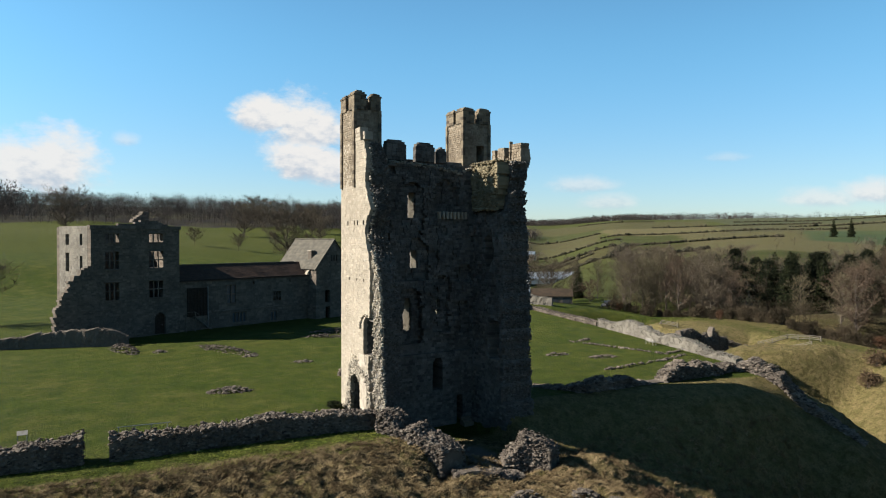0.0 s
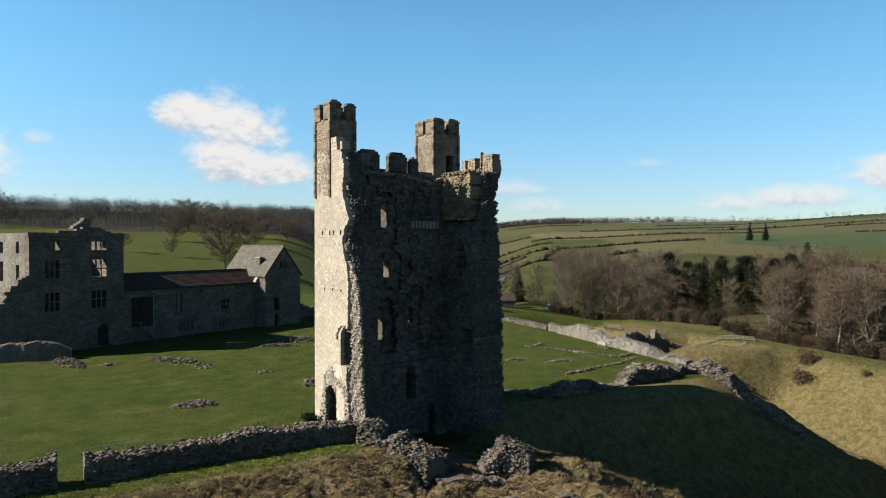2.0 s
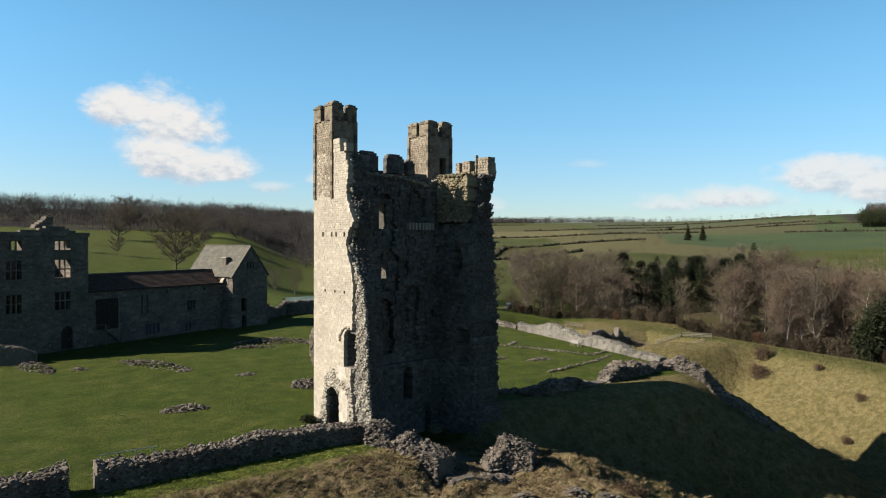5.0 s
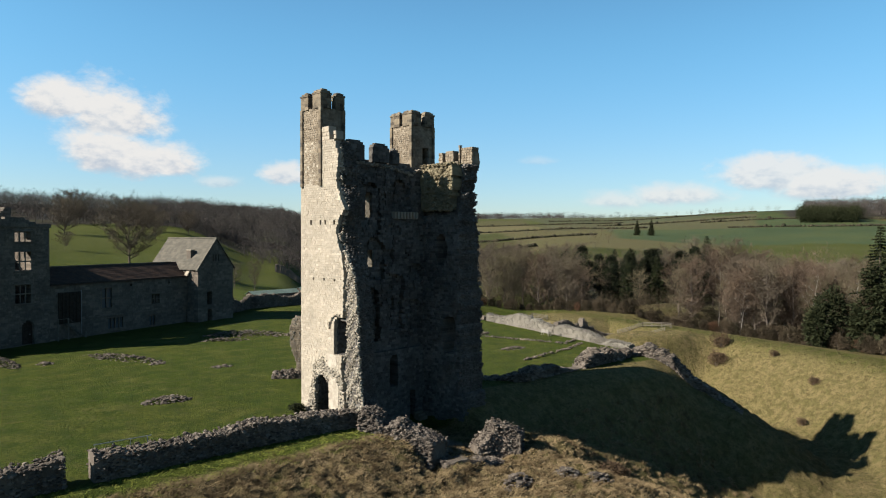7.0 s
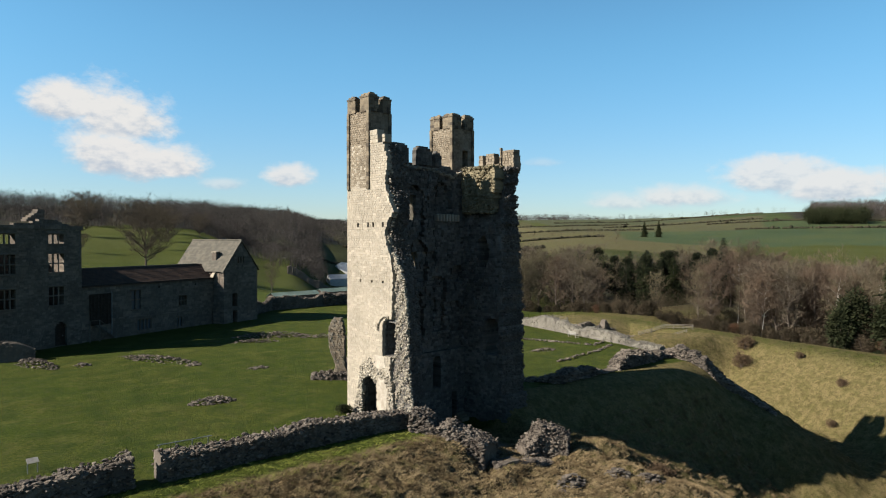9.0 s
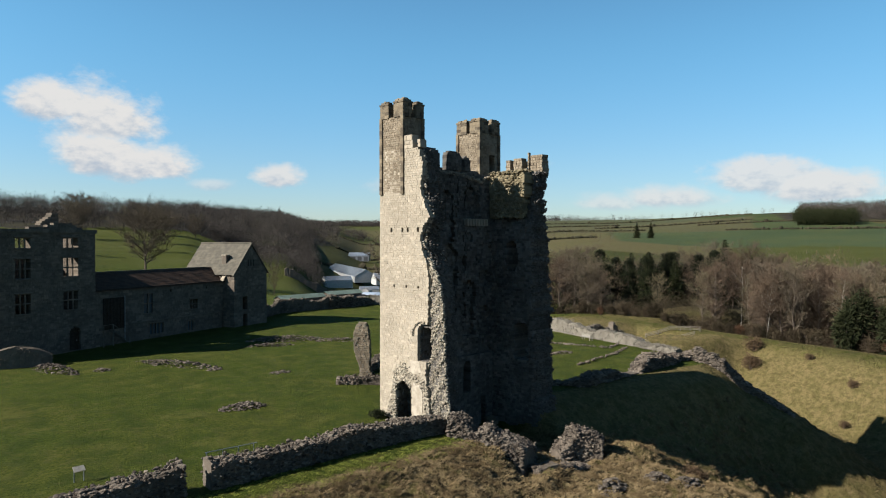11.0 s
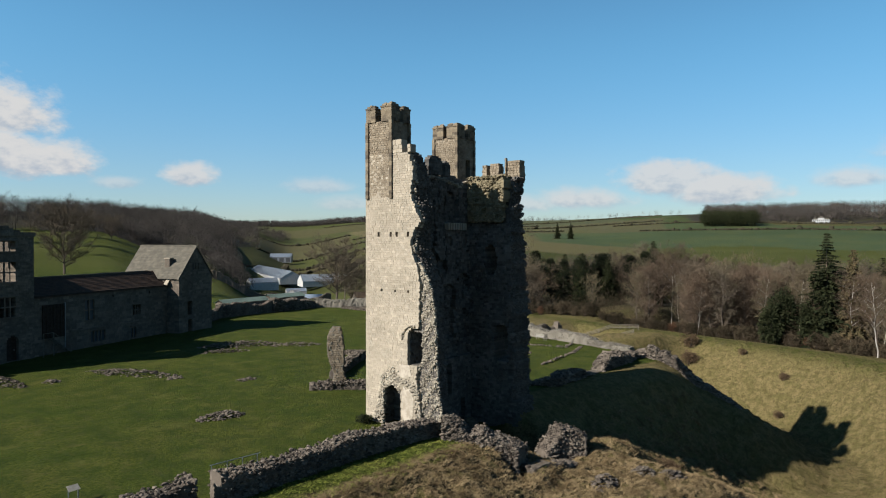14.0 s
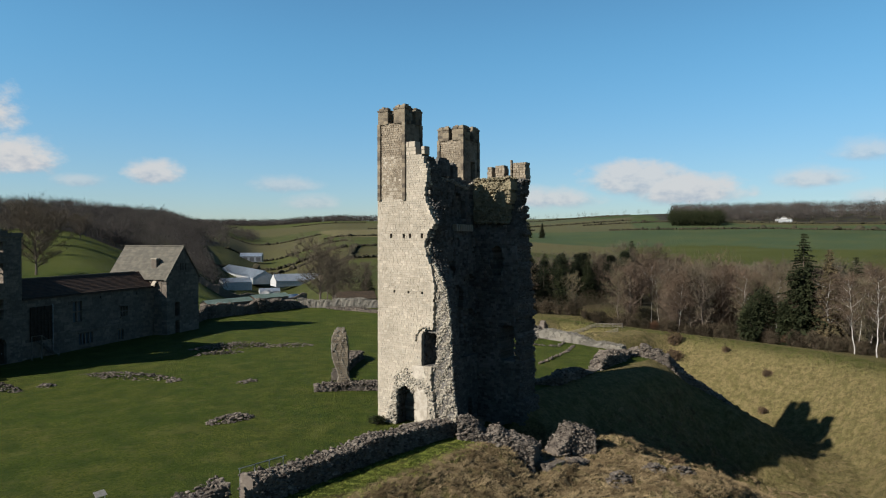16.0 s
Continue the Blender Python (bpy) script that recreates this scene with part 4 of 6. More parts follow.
# ---- low ruined walls ----
def rubble_wall(name, line, label, thick=1.4, seed=1, mat=None, dense=26, size=(0.13, 0.42), kind="structure", category="wall", base=-0.5, ragged=0.1):
    """line: (x, y, height above ground). A ragged core with loose stones laid all over it."""
    rng = random.Random(seed)
    mat = mat or M_RUBBLE
    pts = []
    for (x0, y0, h0), (x1, y1, h1) in zip(line, line[1:]):
        n = max(1, int(math.hypot(x1 - x0, y1 - y0) / 0.5))
        pts += [(x0 + (x1 - x0) * k / n, y0 + (y1 - y0) * k / n, h0 + (h1 - h0) * k / n) for k in range(n)]
    pts.append(line[-1])
    P = np.array(pts)
    t = np.gradient(P[:, :2], axis=0)
    t /= np.linalg.norm(t, axis=1)[:, None] + 1e-9
    nrm = np.stack([-t[:, 1], t[:, 0]], 1)
    gz = ground_many(P[:, 0], P[:, 1])
    rough = [rng.uniform(-1, 1) for k in range(len(P) + 4)]
    wob = [1 + ragged * (1.2 * math.sin(k * 0.23 + seed * 2.1) + 1.6 * (0.25 * rough[k] + 0.5 * rough[k + 1] + 0.25 * rough[k + 2]) + 0.6 * rough[k + 3]) for k in range(len(P))]
    verts, faces = [], []
    prof = [(-0.5, 0.0), (-0.49, 0.6), (-0.46, 0.94), (-0.3, 1.0), (0.3, 1.0), (0.46, 0.94), (0.49, 0.6), (0.5, 0.0)]
    m = len(prof)
    for (x, y, h), nn, g in zip(P, nrm, gz):
        top = max(0.1, h * wob[len(verts) // m] - 0.12)
        for a, b in prof:
            jx = rng.uniform(-0.1, 0.1)
            verts.append((x + nn[0] * (a * thick * 0.88 + jx), y + nn[1] * (a * thick * 0.88 + jx), g + (b * top if b > 0 else base)))
    for k in range(len(P) - 1):
        for a in range(m - 1):
            faces.append((k * m + a, (k + 1) * m + a, (k + 1) * m + a + 1, k * m + a + 1))
    faces.append(tuple(range(m)))
    faces.append(tuple(reversed(range((len(P) - 1) * m, len(P) * m))))
    e = thing(name, pose(float(P[0, 0]), float(P[0, 1]), float(gz[0])), label, category, kind=kind)
    inv = Vector((P[0, 0], P[0, 1], gz[0]))
    raw("core", [Vector(v) - inv for v in verts], faces, mat, e)
    st = Stones()
    n = int(len(P) * dense * max(0.6, float(P[:, 2].mean()) + thick) / 2.4)
    for k in range(n):
        i = rng.randrange(len(P))
        f = rng.random()
        j = min(i + 1, len(P) - 1)
        x, y, h = P[i] * (1 - f) + P[j] * f
        h *= wob[i] * (1 - f) + wob[j] * f
        per = rng.random() * (2 * h + thick)
        if per < h:
            a, b = -0.5, per / max(h, 0.01)
        elif per < 2 * h:
            a, b = 0.5, (per - h) / max(h, 0.01)
        else:
            a, b = (per - 2 * h) / thick - 0.5, 1.0 - 0.25 * abs((per - 2 * h) / thick - 0.5)
        c = a * thick * (1 - 0.10 * b) + rng.uniform(-0.14, 0.07)  * (1 if a > 0 else -1)
        g = gz[i] * (1 - f) + gz[j] * f
        st.lump(Vector((x + nrm[i][0] * c, y + nrm[i][1] * c, g + b * h + rng.uniform(-0.1, 0.06))) - inv, (size[0] + (size[1] - size[0]) * rng.random() ** 1.6) * (1.5 if rng.random() < 0.06 else 1.0), rng, 0.52, 0.3)
    st.make("loose_stones", mat, e)
    return e


def stone_patch(name, x, y, rx, ry, turn, label, seed, hgt=0.4, n=170, group="low stone footings on the lawn"):
    """A low footing of stones half sunk in the lawn."""
    rng = random.Random(seed)
    st = Stones()
    c, s = math.cos(radians(turn)), math.sin(radians(turn))
    g = ground_z(x, y)
    for k in range(n):
        a, r = rng.uniform(0, 6.28), math.sqrt(rng.random())
        u, v = math.cos(a) * r * rx, math.sin(a) * r * ry
        h = hgt * (1 - r * r) * rng.uniform(0.4, 1.0)
        st.lump((u * c - v * s, u * s + v * c, h - 0.05), rng.uniform(0.16, 0.5), rng, 0.42, 0.2)
    ob = st.make(name, M_RUBBLE, None)
    ob.location = (x, y, g)
    return tagged(ob, label, "stone footing", group, "stuff")


rubble_wall("wall_south_west", [(-52, -9.6, 1.7), (-36, -9.0, 1.6), (-27, -8.7, 1.55), (-20.6, -8.5, 1.75)], "low grey ruined curtain wall beside a gap", 1.5, 21, dense=80)
rubble_wall("wall_south", [(-18.9, -8.4, 1.85), (-15, -8.1, 1.7), (-11, -7.7, 1.55), (-8.5, -7.5, 1.75), (-6, -7.3, 1.35), (-3, -7.2, 1.5), (0.9, -7.2, 1.6)], "long low ruined curtain wall of grey rubble", 1.6, 22, dense=90)
def to_level(*spots):
    """Wall points given by the level of the wall's top."""
    return [(x, y, top - ground_z(x, y)) for x, y, top in spots]


rubble_wall("wall_apse_west", to_level((1.5, -8.2, 1.7), (2.4, -9.4, 1.35), (3.2, -10.5, 0.9), (4.0, -11.4, 0.5), (4.7, -12.3, 0.2), (5.1, -12.9, 0.0), (5.3, -13.5, -0.5)), "collapsed curved rubble wall of the keep", 2.5, 23, dense=150, size=(0.12, 0.42), ragged=0.07, base=-1.6)
rubble_wall("wall_apse_front", to_level((5.0, -14.3, -2.1), (6.2, -14.7, -2.4), (7.6, -14.9, -2.3), (9.0, -14.9, -2.5), (10.4, -14.6, -2.8)), "low rubble threshold of the fallen apse", 1.5, 24, dense=330, size=(0.15, 0.5), base=-0.9, ragged=0.2)
rubble_wall("wall_apse_stub", to_level((10.6, -11.5, -2.4), (11.5, -11.8, -1.7), (12.0, -11.9, -1.3), (12.3, -12.0, -0.3), (13.1, -12.6, -0.6), (13.8, -13.2, -0.7), (14.2, -13.7, -1.3)), "jagged free-standing stub of rubble wall", 2.0, 25, dense=170, size=(0.12, 0.40), ragged=0.04, base=-0.8)
rubble_wall("wall_ridge", [(21, 1.5, 0.28), (25, -2.5, 0.42), (29, -2, 0.70), (32, -1.8, 0.35), (34.5, -1.6, 0.98), (36.5, -1.5, 1.19), (38, -1.4, 1.40), (39.2, -1.2, 0.63), (41, -1, 1.05), (43, -0.6, 1.33), (44.2, -0.4, 0.56), (46.5, 0.4, 1.05), (48.5, 0.2, 1.26), (50.5, -0.2, 0.84)], "ruined curtain wall along the ridge", 1.7, 26, dense=80, size=(0.14, 0.6), ragged=0.6)
rubble_wall("wall_spur", [(49.6, -0.8, 1.5), (50.0, -4, 1.1), (51.0, -7, 0.9), (52.3, -9.5, 0.6), (53.6, -12.0, 0.3)], "collapsed rubble running down the grass spur", 1.6, 27, dense=100, size=(0.16, 0.55), ragged=0.4)
rubble_wall("wall_east", [(51.5, 3.0, 0.9), (52.0, 8, 1.3), (53.2, 15, 1.6), (54.2, 21, 1.9), (55.5, 29, 2.2), (56.0, 33, 1.8), (57.0, 40, 1.4)], "pale ruined curtain wall of the inner ward", 1.5, 28, M_CURTAIN, dense=46, size=(0.1, 0.3), ragged=0.14)
rubble_wall("wall_east_low", [(57.2, 41, 0.9), (58.5, 55, 0.8), (60, 70, 0.8), (58, 84, 0.8)], "low ruined curtain wall", 1.4, 29, dense=26)
rubble_wall("wall_barbican", to_level((70.5, 35.6, -0.8), (74.0, 36.2, -1.1), (78.0, 36.9, -1.9), (81.5, 37.5, -2.6), (84.0, 38.0, -3.2)), "dark tall ruined barbican wall in the ditch", 1.6, 30, dense=30, size=(0.1, 0.35), ragged=0.02)
rubble_wall("wall_barbican_far", [(82.5, 42.5, 0.8), (86, 41.8, 1.3), (89.5, 40.2, 1.1), (92, 39.0, 0.5)], "low dark ruined wall beyond the ditch", 1.4, 31, dense=60, ragged=0.3)
rubble_wall("wall_north", [(68.5, 75.5, 2.3), (62.0, 83.5, 2.3), (54.5, 91.5, 2.3)], "plain grey wall closing the ward", 0.9, 38, M_CURTAIN, dense=24)
rubble_wall("wall_garden", [(15, 74, 2.8), (28, 86.5, 2.8), (41.0, 88.5, 2.8)], "dark ruined wall behind the gabled house", 1.2, 32, dense=26)
rubble_wall("wall_garden_far", [(41.0, 88.5, 3.2), (44.5, 89.0, 2.0), (48, 89.8, 2.8), (53.5, 91.0, 1.8)], "broken rubble wall near the glasshouses", 2.2, 33, dense=30, size=(0.4, 0.9))
rubble_wall("wall_west", [(-75, 51, 1.4), (-48, 49.5, 1.5), (-36, 49.0, 1.5), (-29, 48.5, 2.6), (-25, 47.5, 2.7), (-20.5, 47.0, 1.4)], "dark low wall before the mansion", 1.2, 34, M_HOUSE, dense=10, size=(0.1, 0.3))

rubble_wall("wall_orchard", [(103.9, 251.8, 4.0), (118.7, 246.8, 4.0), (144, 245.3, 3.6), (164, 241.4, 3.4)], "dark brick wall of the kitchen garden", 1.2, 39, M_HOUSE, dense=4)
rubble_wall("wall_orchard_far", [(118, 395, 4.5), (150, 392, 4.5), (178, 384, 4.5)], "far dark wall of the kitchen garden", 1.2, 40, M_TILE, dense=4)

# pillar of masonry on the lawn, and its footings
def build_pillar():
    """A leaning slab of masonry, undercut near its foot."""
    rng = random.Random(35)
    e = thing("masonry_fragment", pose(5.6, 13.2, ground_z(5.6, 13.2), 0, 0, -39.5), "tall leaning fragment of rubble wall, undercut at its foot", "ruin")
    half = table((-0.4, 0.9), (0.5, 0.85), (1.4, 0.55), (2.3, 0.62), (3.2, 0.85), (4.6, 0.92), (5.8, 0.82), (6.5, 0.6), (7.0, 0.25))
    shift = table((-0.4, 0.35), (1.4, 0.42), (2.6, 0.2), (4.0, 0.0), (6.0, -0.05), (7.0, 0.1))
    deep = table((-0.4, 0.5), (2, 0.42), (6.0, 0.4), (7.0, 0.22))
    lay, loose = Stones(), Stones()
    wob = jag(0.1, 0.24, 36)
    masonry(lay, O, X, Y, -0.4, 6.9, lambda z: [(shift(z) - half(z) + wob(z), shift(z) + half(z) + wob(z + 50))], lambda s, z: (-deep(z), deep(z)), [Opening(-0.75, -0.45, 4.2, 4.6)], 0.24, (0.25, 0.6), rng, 0.06, 0.02)
    for k in range(900):
        z = rng.uniform(-0.2, 6.95)
        a = rng.uniform(0, 6.28)
        loose.lump((shift(z) + math.copysign(abs(math.cos(a)) ** 0.5, math.cos(a)) * half(z), math.copysign(abs(math.sin(a)) ** 0.4, math.sin(a)) * deep(z), z), rng.uniform(0.12, 0.3), rng)
    lay.make("coursed_core", M_TURRET, e)
    loose.make("rough_skin", M_CURTAIN, e)


build_pillar()
rubble_wall("wall_pillar_foot", [(3.2, 14.8, 0.5), (5.6, 13.0, 0.9), (9.2, 9.6, 0.9)], "low footing at the masonry fragment", 1.6, 36, dense=40)
rubble_wall("wall_cross", [(8.5, 17.5, 1.0), (14, 22.5, 1.2), (19.5, 26.5, 1.1), (20, 31, 0.6)], "low rubble wall crossing the lawn", 1.4, 37, dense=40)

stone_patch("stone_footing", -9.2, 10.6, 2.3, 1.3, -12, "sunken heap of grey stones on the lawn", 41, 0.6, 220)
stone_patch("stone_footing", 0.6, 24.4, 1.4, 0.8, 0, "small scatter of stones on the lawn", 42, 0.3, 70)
stone_patch("stone_footing", -20.8, 42.5, 1.6, 5.2, 17, "long pale footing of tumbled stones", 43, 0.9, 260)
stone_patch("stone_footing", -16.2, 39.0, 1.0, 1.2, 0, "small loose stones in the grass", 44, 0.4, 60)
stone_patch("stone_footing", -7.6, 37.2, 1.6, 7.0, 30, "long line of footing stones in the lawn", 45, 0.7, 330)
stone_patch("stone_footing", -5.0, 31.0, 1.1, 0.7, 0, "few flat stones in the grass", 46, 0.25, 50)
stone_patch("stone_footing", 12.5, 48.5, 6.5, 2.2, -25, "broad spread of ruined footings", 47, 0.9, 420)
stone_patch("stone_footing", 8.0, 44.5, 4.0, 1.0, -20, "footing stones at the edge of shade", 48, 0.6, 160)
stone_patch("stone_footing", 19.0, 43.0, 4.2, 1.2, -30, "footing stones in the grass", 49, 0.6, 170)
stone_patch("stone_footing", 33.5, 17.0, 1.9, 0.9, 5, "round heap of stones on the east lawn", 50, 0.5, 90)
stone_patch("stone_footing", 38.2, 13.2, 2.3, 1.1, 0, "flat heap of stones on the east lawn", 51, 0.4, 120)
stone_patch("stone_footing", 44.5, 26.8, 1.8, 0.6, 30, "square stone footing on the east lawn", 52, 0.35, 70)
for n, (x0, y0, x1, y1) in enumerate([(41.5, 26.5, 47.5, 12.0), (33.0, 5.5, 44.0, 8.2), (44, 8.2, 49.5, 10.5), (52.0, 14.0, 47.5, 12.0)]):
    st = Stones()
    rng = random.Random(70 + n)
    L = math.hypot(x1 - x0, y1 - y0)
    for k in range(int(L * 7)):
        f = rng.random()
        st.lump((f * (x1 - x0) + rng.uniform(-0.25, 0.25), f * (y1 - y0) + rng.uniform(-0.25, 0.25), rng.uniform(0, 0.22)), rng.uniform(0.25, 0.5), rng, 0.6)
    ob = st.make("footing_line", M_RUBBLE, None)
    ob.location = (x0, y0, ground_z(x0, y0))
    tagged(ob, "thin line of footing stones across the lawn", "stone footing", "lines of footing stones", "stuff")
stone_patch("boulder_heap", 8.2, -19.6, 1.7, 1.2, 20, "pale boulders below the fallen apse", 60, 1.1, 200, "boulders below the keep")
stone_patch("boulder_heap", 12.4, -20.6, 1.3, 0.9, 0, "grey boulders half hidden in dry grass", 61, 0.7, 130, "boulders below the keep")
stone_patch("boulder_heap", 14.2, -22.0, 1.6, 0.9, -25, "grey rubble in dry grass", 62, 0.7, 140, "boulders below the keep")


# ---- the mansion range across the lawn ----
TURN = 27.0
MANSION = pose(-13.6, 58.5, 0, 0, 0, TURN)


def wall_thing(parent, name, o, u, n, z0, z1, span, d, openings, rng, mat=None, step=0.42, length=(0.5, 1.1)):
    st = Stones()
    masonry(st, o, u, n, z0, z1, span, lambda s, z: d, openings, step, length, rng, 0.03, 0.02)
    return st.make(name, mat or M_HOUSE, parent)


def window_frame(parent, s0, s1, z0, z1, d, lights, transom, along=X, across=Y):
    """Stone mullions, transom, sill and hood of one window."""
    w = part("window", box_bm(s0 - 0.12, d - 0.16, z0 - 0.2, s1 + 0.12, d + 0.1, z0, bevel=0.03), M_HOUSE, parent)
    if along is Y:
        w.rotation_euler = (0, 0, radians(90))
    part("hood_mould", box_bm(s0 - 0.25, d - 0.22, z1 + 0.02, s1 + 0.25, d + 0.02, z1 + 0.2, bevel=0.04), M_HOUSE, w)
    for k in range(1, lights):
        c = s0 + (s1 - s0) * k / lights
        part("mullion", box_bm(c - 0.09, d + 0.05, z0, c + 0.09, d + 0.3, z1, bevel=0.03), M_HOUSE, w)
    if transom:
        zc = (z0 + z1) / 2
        part("transom", box_bm(s0, d + 0.06, zc - 0.09, s1, d + 0.28, zc + 0.09, bevel=0.03), M_HOUSE, w)
    return w


def build_mansion():
    rng = random.Random(31)
    h = thing("mansion_tower", MANSION, "roofless three-storey stone mansion block with mullioned windows", "ruined house")
    rows = [(15.0, 16.4, False), (10.8, 13.5, True), (6.1, 8.8, True)]
    cols = [(-11.6, -9.5), (-4.8, -2.5)]
    ops = [Opening(a, b, z0, z1) for z0, z1, _ in rows for a, b in cols] + [Opening(-3.9, -2.1, 0, 3.5, True)]
    ruin = table((0, -19.2), (2, -19.0), (4.2, -18.7), (6, -18.0), (9, -16.7), (10.5, -15.2), (11.5, -13.7))

    def front(z):
        return [((ruin(z) + rng.uniform(-0.35, 0.35)) if z < 11.4 else -13.7, 0.3)]

    wall_thing(h, "front_wall", O, X, Y, -1, 17.1, front, (0.0, 1.2), ops, rng, None, 0.27, (0.3, 0.7))
    # parapet, gnarled above
    wall_thing(h, "parapet", O, X, Y, 17.1, 17.6, lambda z: [(-13.9, 0.5)], (-0.15, 0.7), (), rng)
    crest = Stones()
    for c0, c1 in courses(17.6, 18.5, 0.3):
        zc = (c0 + c1) / 2
        a, b = float(np.interp(zc, [17.6, 18.1, 19.4], [-10.5, -6.4, -4.9])), float(np.interp(zc, [17.6, 18.2, 19.4], [-1.0, -3.0, -4.0]))
        masonry(crest, O, X, Y, c0, c1, lambda z: [(a + rng.uniform(-0.3, 0.3), b)], lambda s, z: (0.3, 1.1), (), 0.3, (0.4, 0.9), rng)
    crest.make("broken_gable", M_HOUSE, h)
    masonry(crest := Stones(), O, X, Y, 18.2, 20.0, lambda z: [(-3.7 - (20.2 - z) * 1.35 + rng.uniform(-0.25, 0.1), -3.4)], lambda s, z: (3.0, 4.2), (), 0.3, (0.4, 0.8), rng)
    crest.make("chimney_stump", M_HOUSE, h)
    sops = [Opening(3.0, 4.0, 14.6, 16.2), Opening(8.2, 9.6, 14.6, 16.2), Opening(3.0, 4.0, 10.4, 13.0), Opening(8.2, 9.6, 10.4, 13.2)]
    # sunlit side, its stone coloured paler than the shaded walls
    wall_thing(h, "left_wall", Vector((-13.7, 0, 0)), Y, X, -1, 17.5, lambda z: [(1.2, 12.2)], (0.0, 1.1), sops, rng, M_CURTAIN)
    wall_thing(h, "right_wall", Vector((0.3, 0, 0)), Y, X, -1, 17.3, lambda z: [(1.2, 12.2)], (-1.1, 0.0), (), rng)
    bops = [Opening(-4.6, -1.2, 15.0, 16.4)]
    wall_thing(h, "back_wall", Vector((0, 12.2, 0)), X, Y, -1, 17.4, lambda z: [(-13.7, 0.3)], (0.0, 1.1), bops, rng)
    wall_thing(h, "floor_ledge", Vector((0, 0, 0)), X, Y, 9.5, 10.0, lambda z: [(-13.0, -0.6)], (1.25, 1.6), (), rng)
    for z0, z1, tr in rows:
        for a, b in cols:
            window_frame(h, a, b, z0, z1, 0.0, 3, tr)
    part("string_course", box_bm(-15.5, -0.14, 4.6, -10.8, -0.02, 4.85, bevel=0.04), M_HOUSE, h)
    part("string_course", box_bm(-13.9, -0.14, 17.0, 0.5, -0.02, 17.2, bevel=0.04), M_HOUSE, h)

    # added leaf that keeps the doorway dark; it hides the lit interior
    d = part("door", box_bm(-3.95, 0.5, -0.2, -2.05, 0.62, 3.5, bevel=0.02), M_DARKWOOD, h, "dark plank leaf added to darken the round-arched doorway")
    part("door_ring", box_bm(-2.5, 0.44, 1.4, -2.38, 0.5, 1.55, bevel=0.02), M_METAL, d)

    # long roofed range
    r = thing("mansion_range", MANSION, "long two-storey stone range with a brown tiled roof", "house")
    rops = [Opening(9.3, 11.1, 4.2, 7.3), Opening(19.0, 20.7, 4.0, 5.7), Opening(10.4, 13.2, 0.5, 2.4), Opening(18.5, 19.7, 0.3, 2.1), Opening(14.6, 14.9, 7.4, 7.75), Opening(22.6, 22.9, 7.4, 7.75), Opening(26.7, 27.6, 0.0, 2.3)]
    wall_thing(r, "front_wall", O, X, Y, -1, 8.6, lambda z: [(0.45, 28.6)], (0.4, 1.4), rops, rng)
    wall_thing(r, "back_wall", Vector((0, 8.0, 0)), X, Y, -1, 8.4, lambda z: [(0.45, 28.6)], (-1.0, 0.0), [Opening(19.0, 20.7, 4.0, 5.7)], rng)
    window_frame(r, 9.3, 11.1, 4.2, 7.3, 0.4, 2, True)
    window_frame(r, 19.0, 20.7, 4.0, 5.7, 0.4, 3, True)
    window_frame(r, 10.4, 13.2, 0.5, 2.4, 0.4, 4, False)
    window_frame(r, 18.5, 19.7, 0.3, 2.1, 0.4, 2, False)
    # added panes that stand in for the dark inside of these windows
    for a, b, z0, z1 in ((9.3, 11.1, 4.2, 7.3), (10.4, 13.2, 0.5, 2.4), (18.5, 19.7, 0.3, 2.1)):
        part("leaded_pane", box_bm(a, 0.72, z0, b, 0.75, z1), M_GLASS, r, "dark glass added to keep the window opening dark")
    part("string_course", box_bm(6.5, 0.22, 2.75, 28.0, 0.38, 3.0, bevel=0.04), M_HOUSE, r)
    roof = thing_part("roof", r)
    for side in (0, 1):
        tile_slope(roof, 0.5, 28.9, 0.05 if side == 0 else 8.1, 4.1, 8.35, 10.95, 0.33, M_TILE, rng)
    part("ridge", box_bm(0.5, 3.95, 10.9, 26.5, 4.25, 11.1, bevel=0.05), M_SLATE, roof, "pale stone ridge")
    part("wall_plate", box_bm(0.5, 0.12, 8.35, 28.8, 0.42, 8.6, bevel=0.04), M_DARKWOOD, r)
    # timber lean-to with a drainpipe and outside stair
    part("timber_screen", box_bm(1.8, 0.22, 2.4, 5.3, 0.36, 7.2, bevel=0.03), M_DARKWOOD, r, "dark vertical timber screen")
    for k in range(7):
        part("screen_post", box_bm(1.8 + k * 0.58, 0.1, 2.4, 1.95 + k * 0.58, 0.22, 7.2, bevel=0.02), M_DARKWOOD, r)
    part("drainpipe", box_bm(5.45, 0.1, 0.3, 5.58, 0.24, 7.4, bevel=0.04), M_METAL, r, "thin pale drainpipe")
    for k in range(9):
        part("stair_tread", box_bm(2.6 + k * 0.32, -0.9, 2.3 - k * 0.26, 2.92 + k * 0.32, 0.2, 2.42 - k * 0.26, bevel=0.01), M_WOOD, r)
    part("stair_rail", rail_bm(Vector((2.6, -0.9, 3.3)), Vector((5.5, -0.9, 1.0)), 0.06), M_WOOD, r)
    part("stair_rail", rail_bm(Vector((0.9, -0.9, 3.3)), Vector((2.6, -0.9, 3.3)), 0.06), M_WOOD, r)
    for x, z0, z1 in ((0.95, 0.0, 3.3), (2.6, 0.0, 3.3), (5.5, 0.0, 1.05)):
        part("stair_post", box_bm(x - 0.07, -0.97, z0 - 0.2, x + 0.07, -0.83, z1, bevel=0.02), M_WOOD, r)

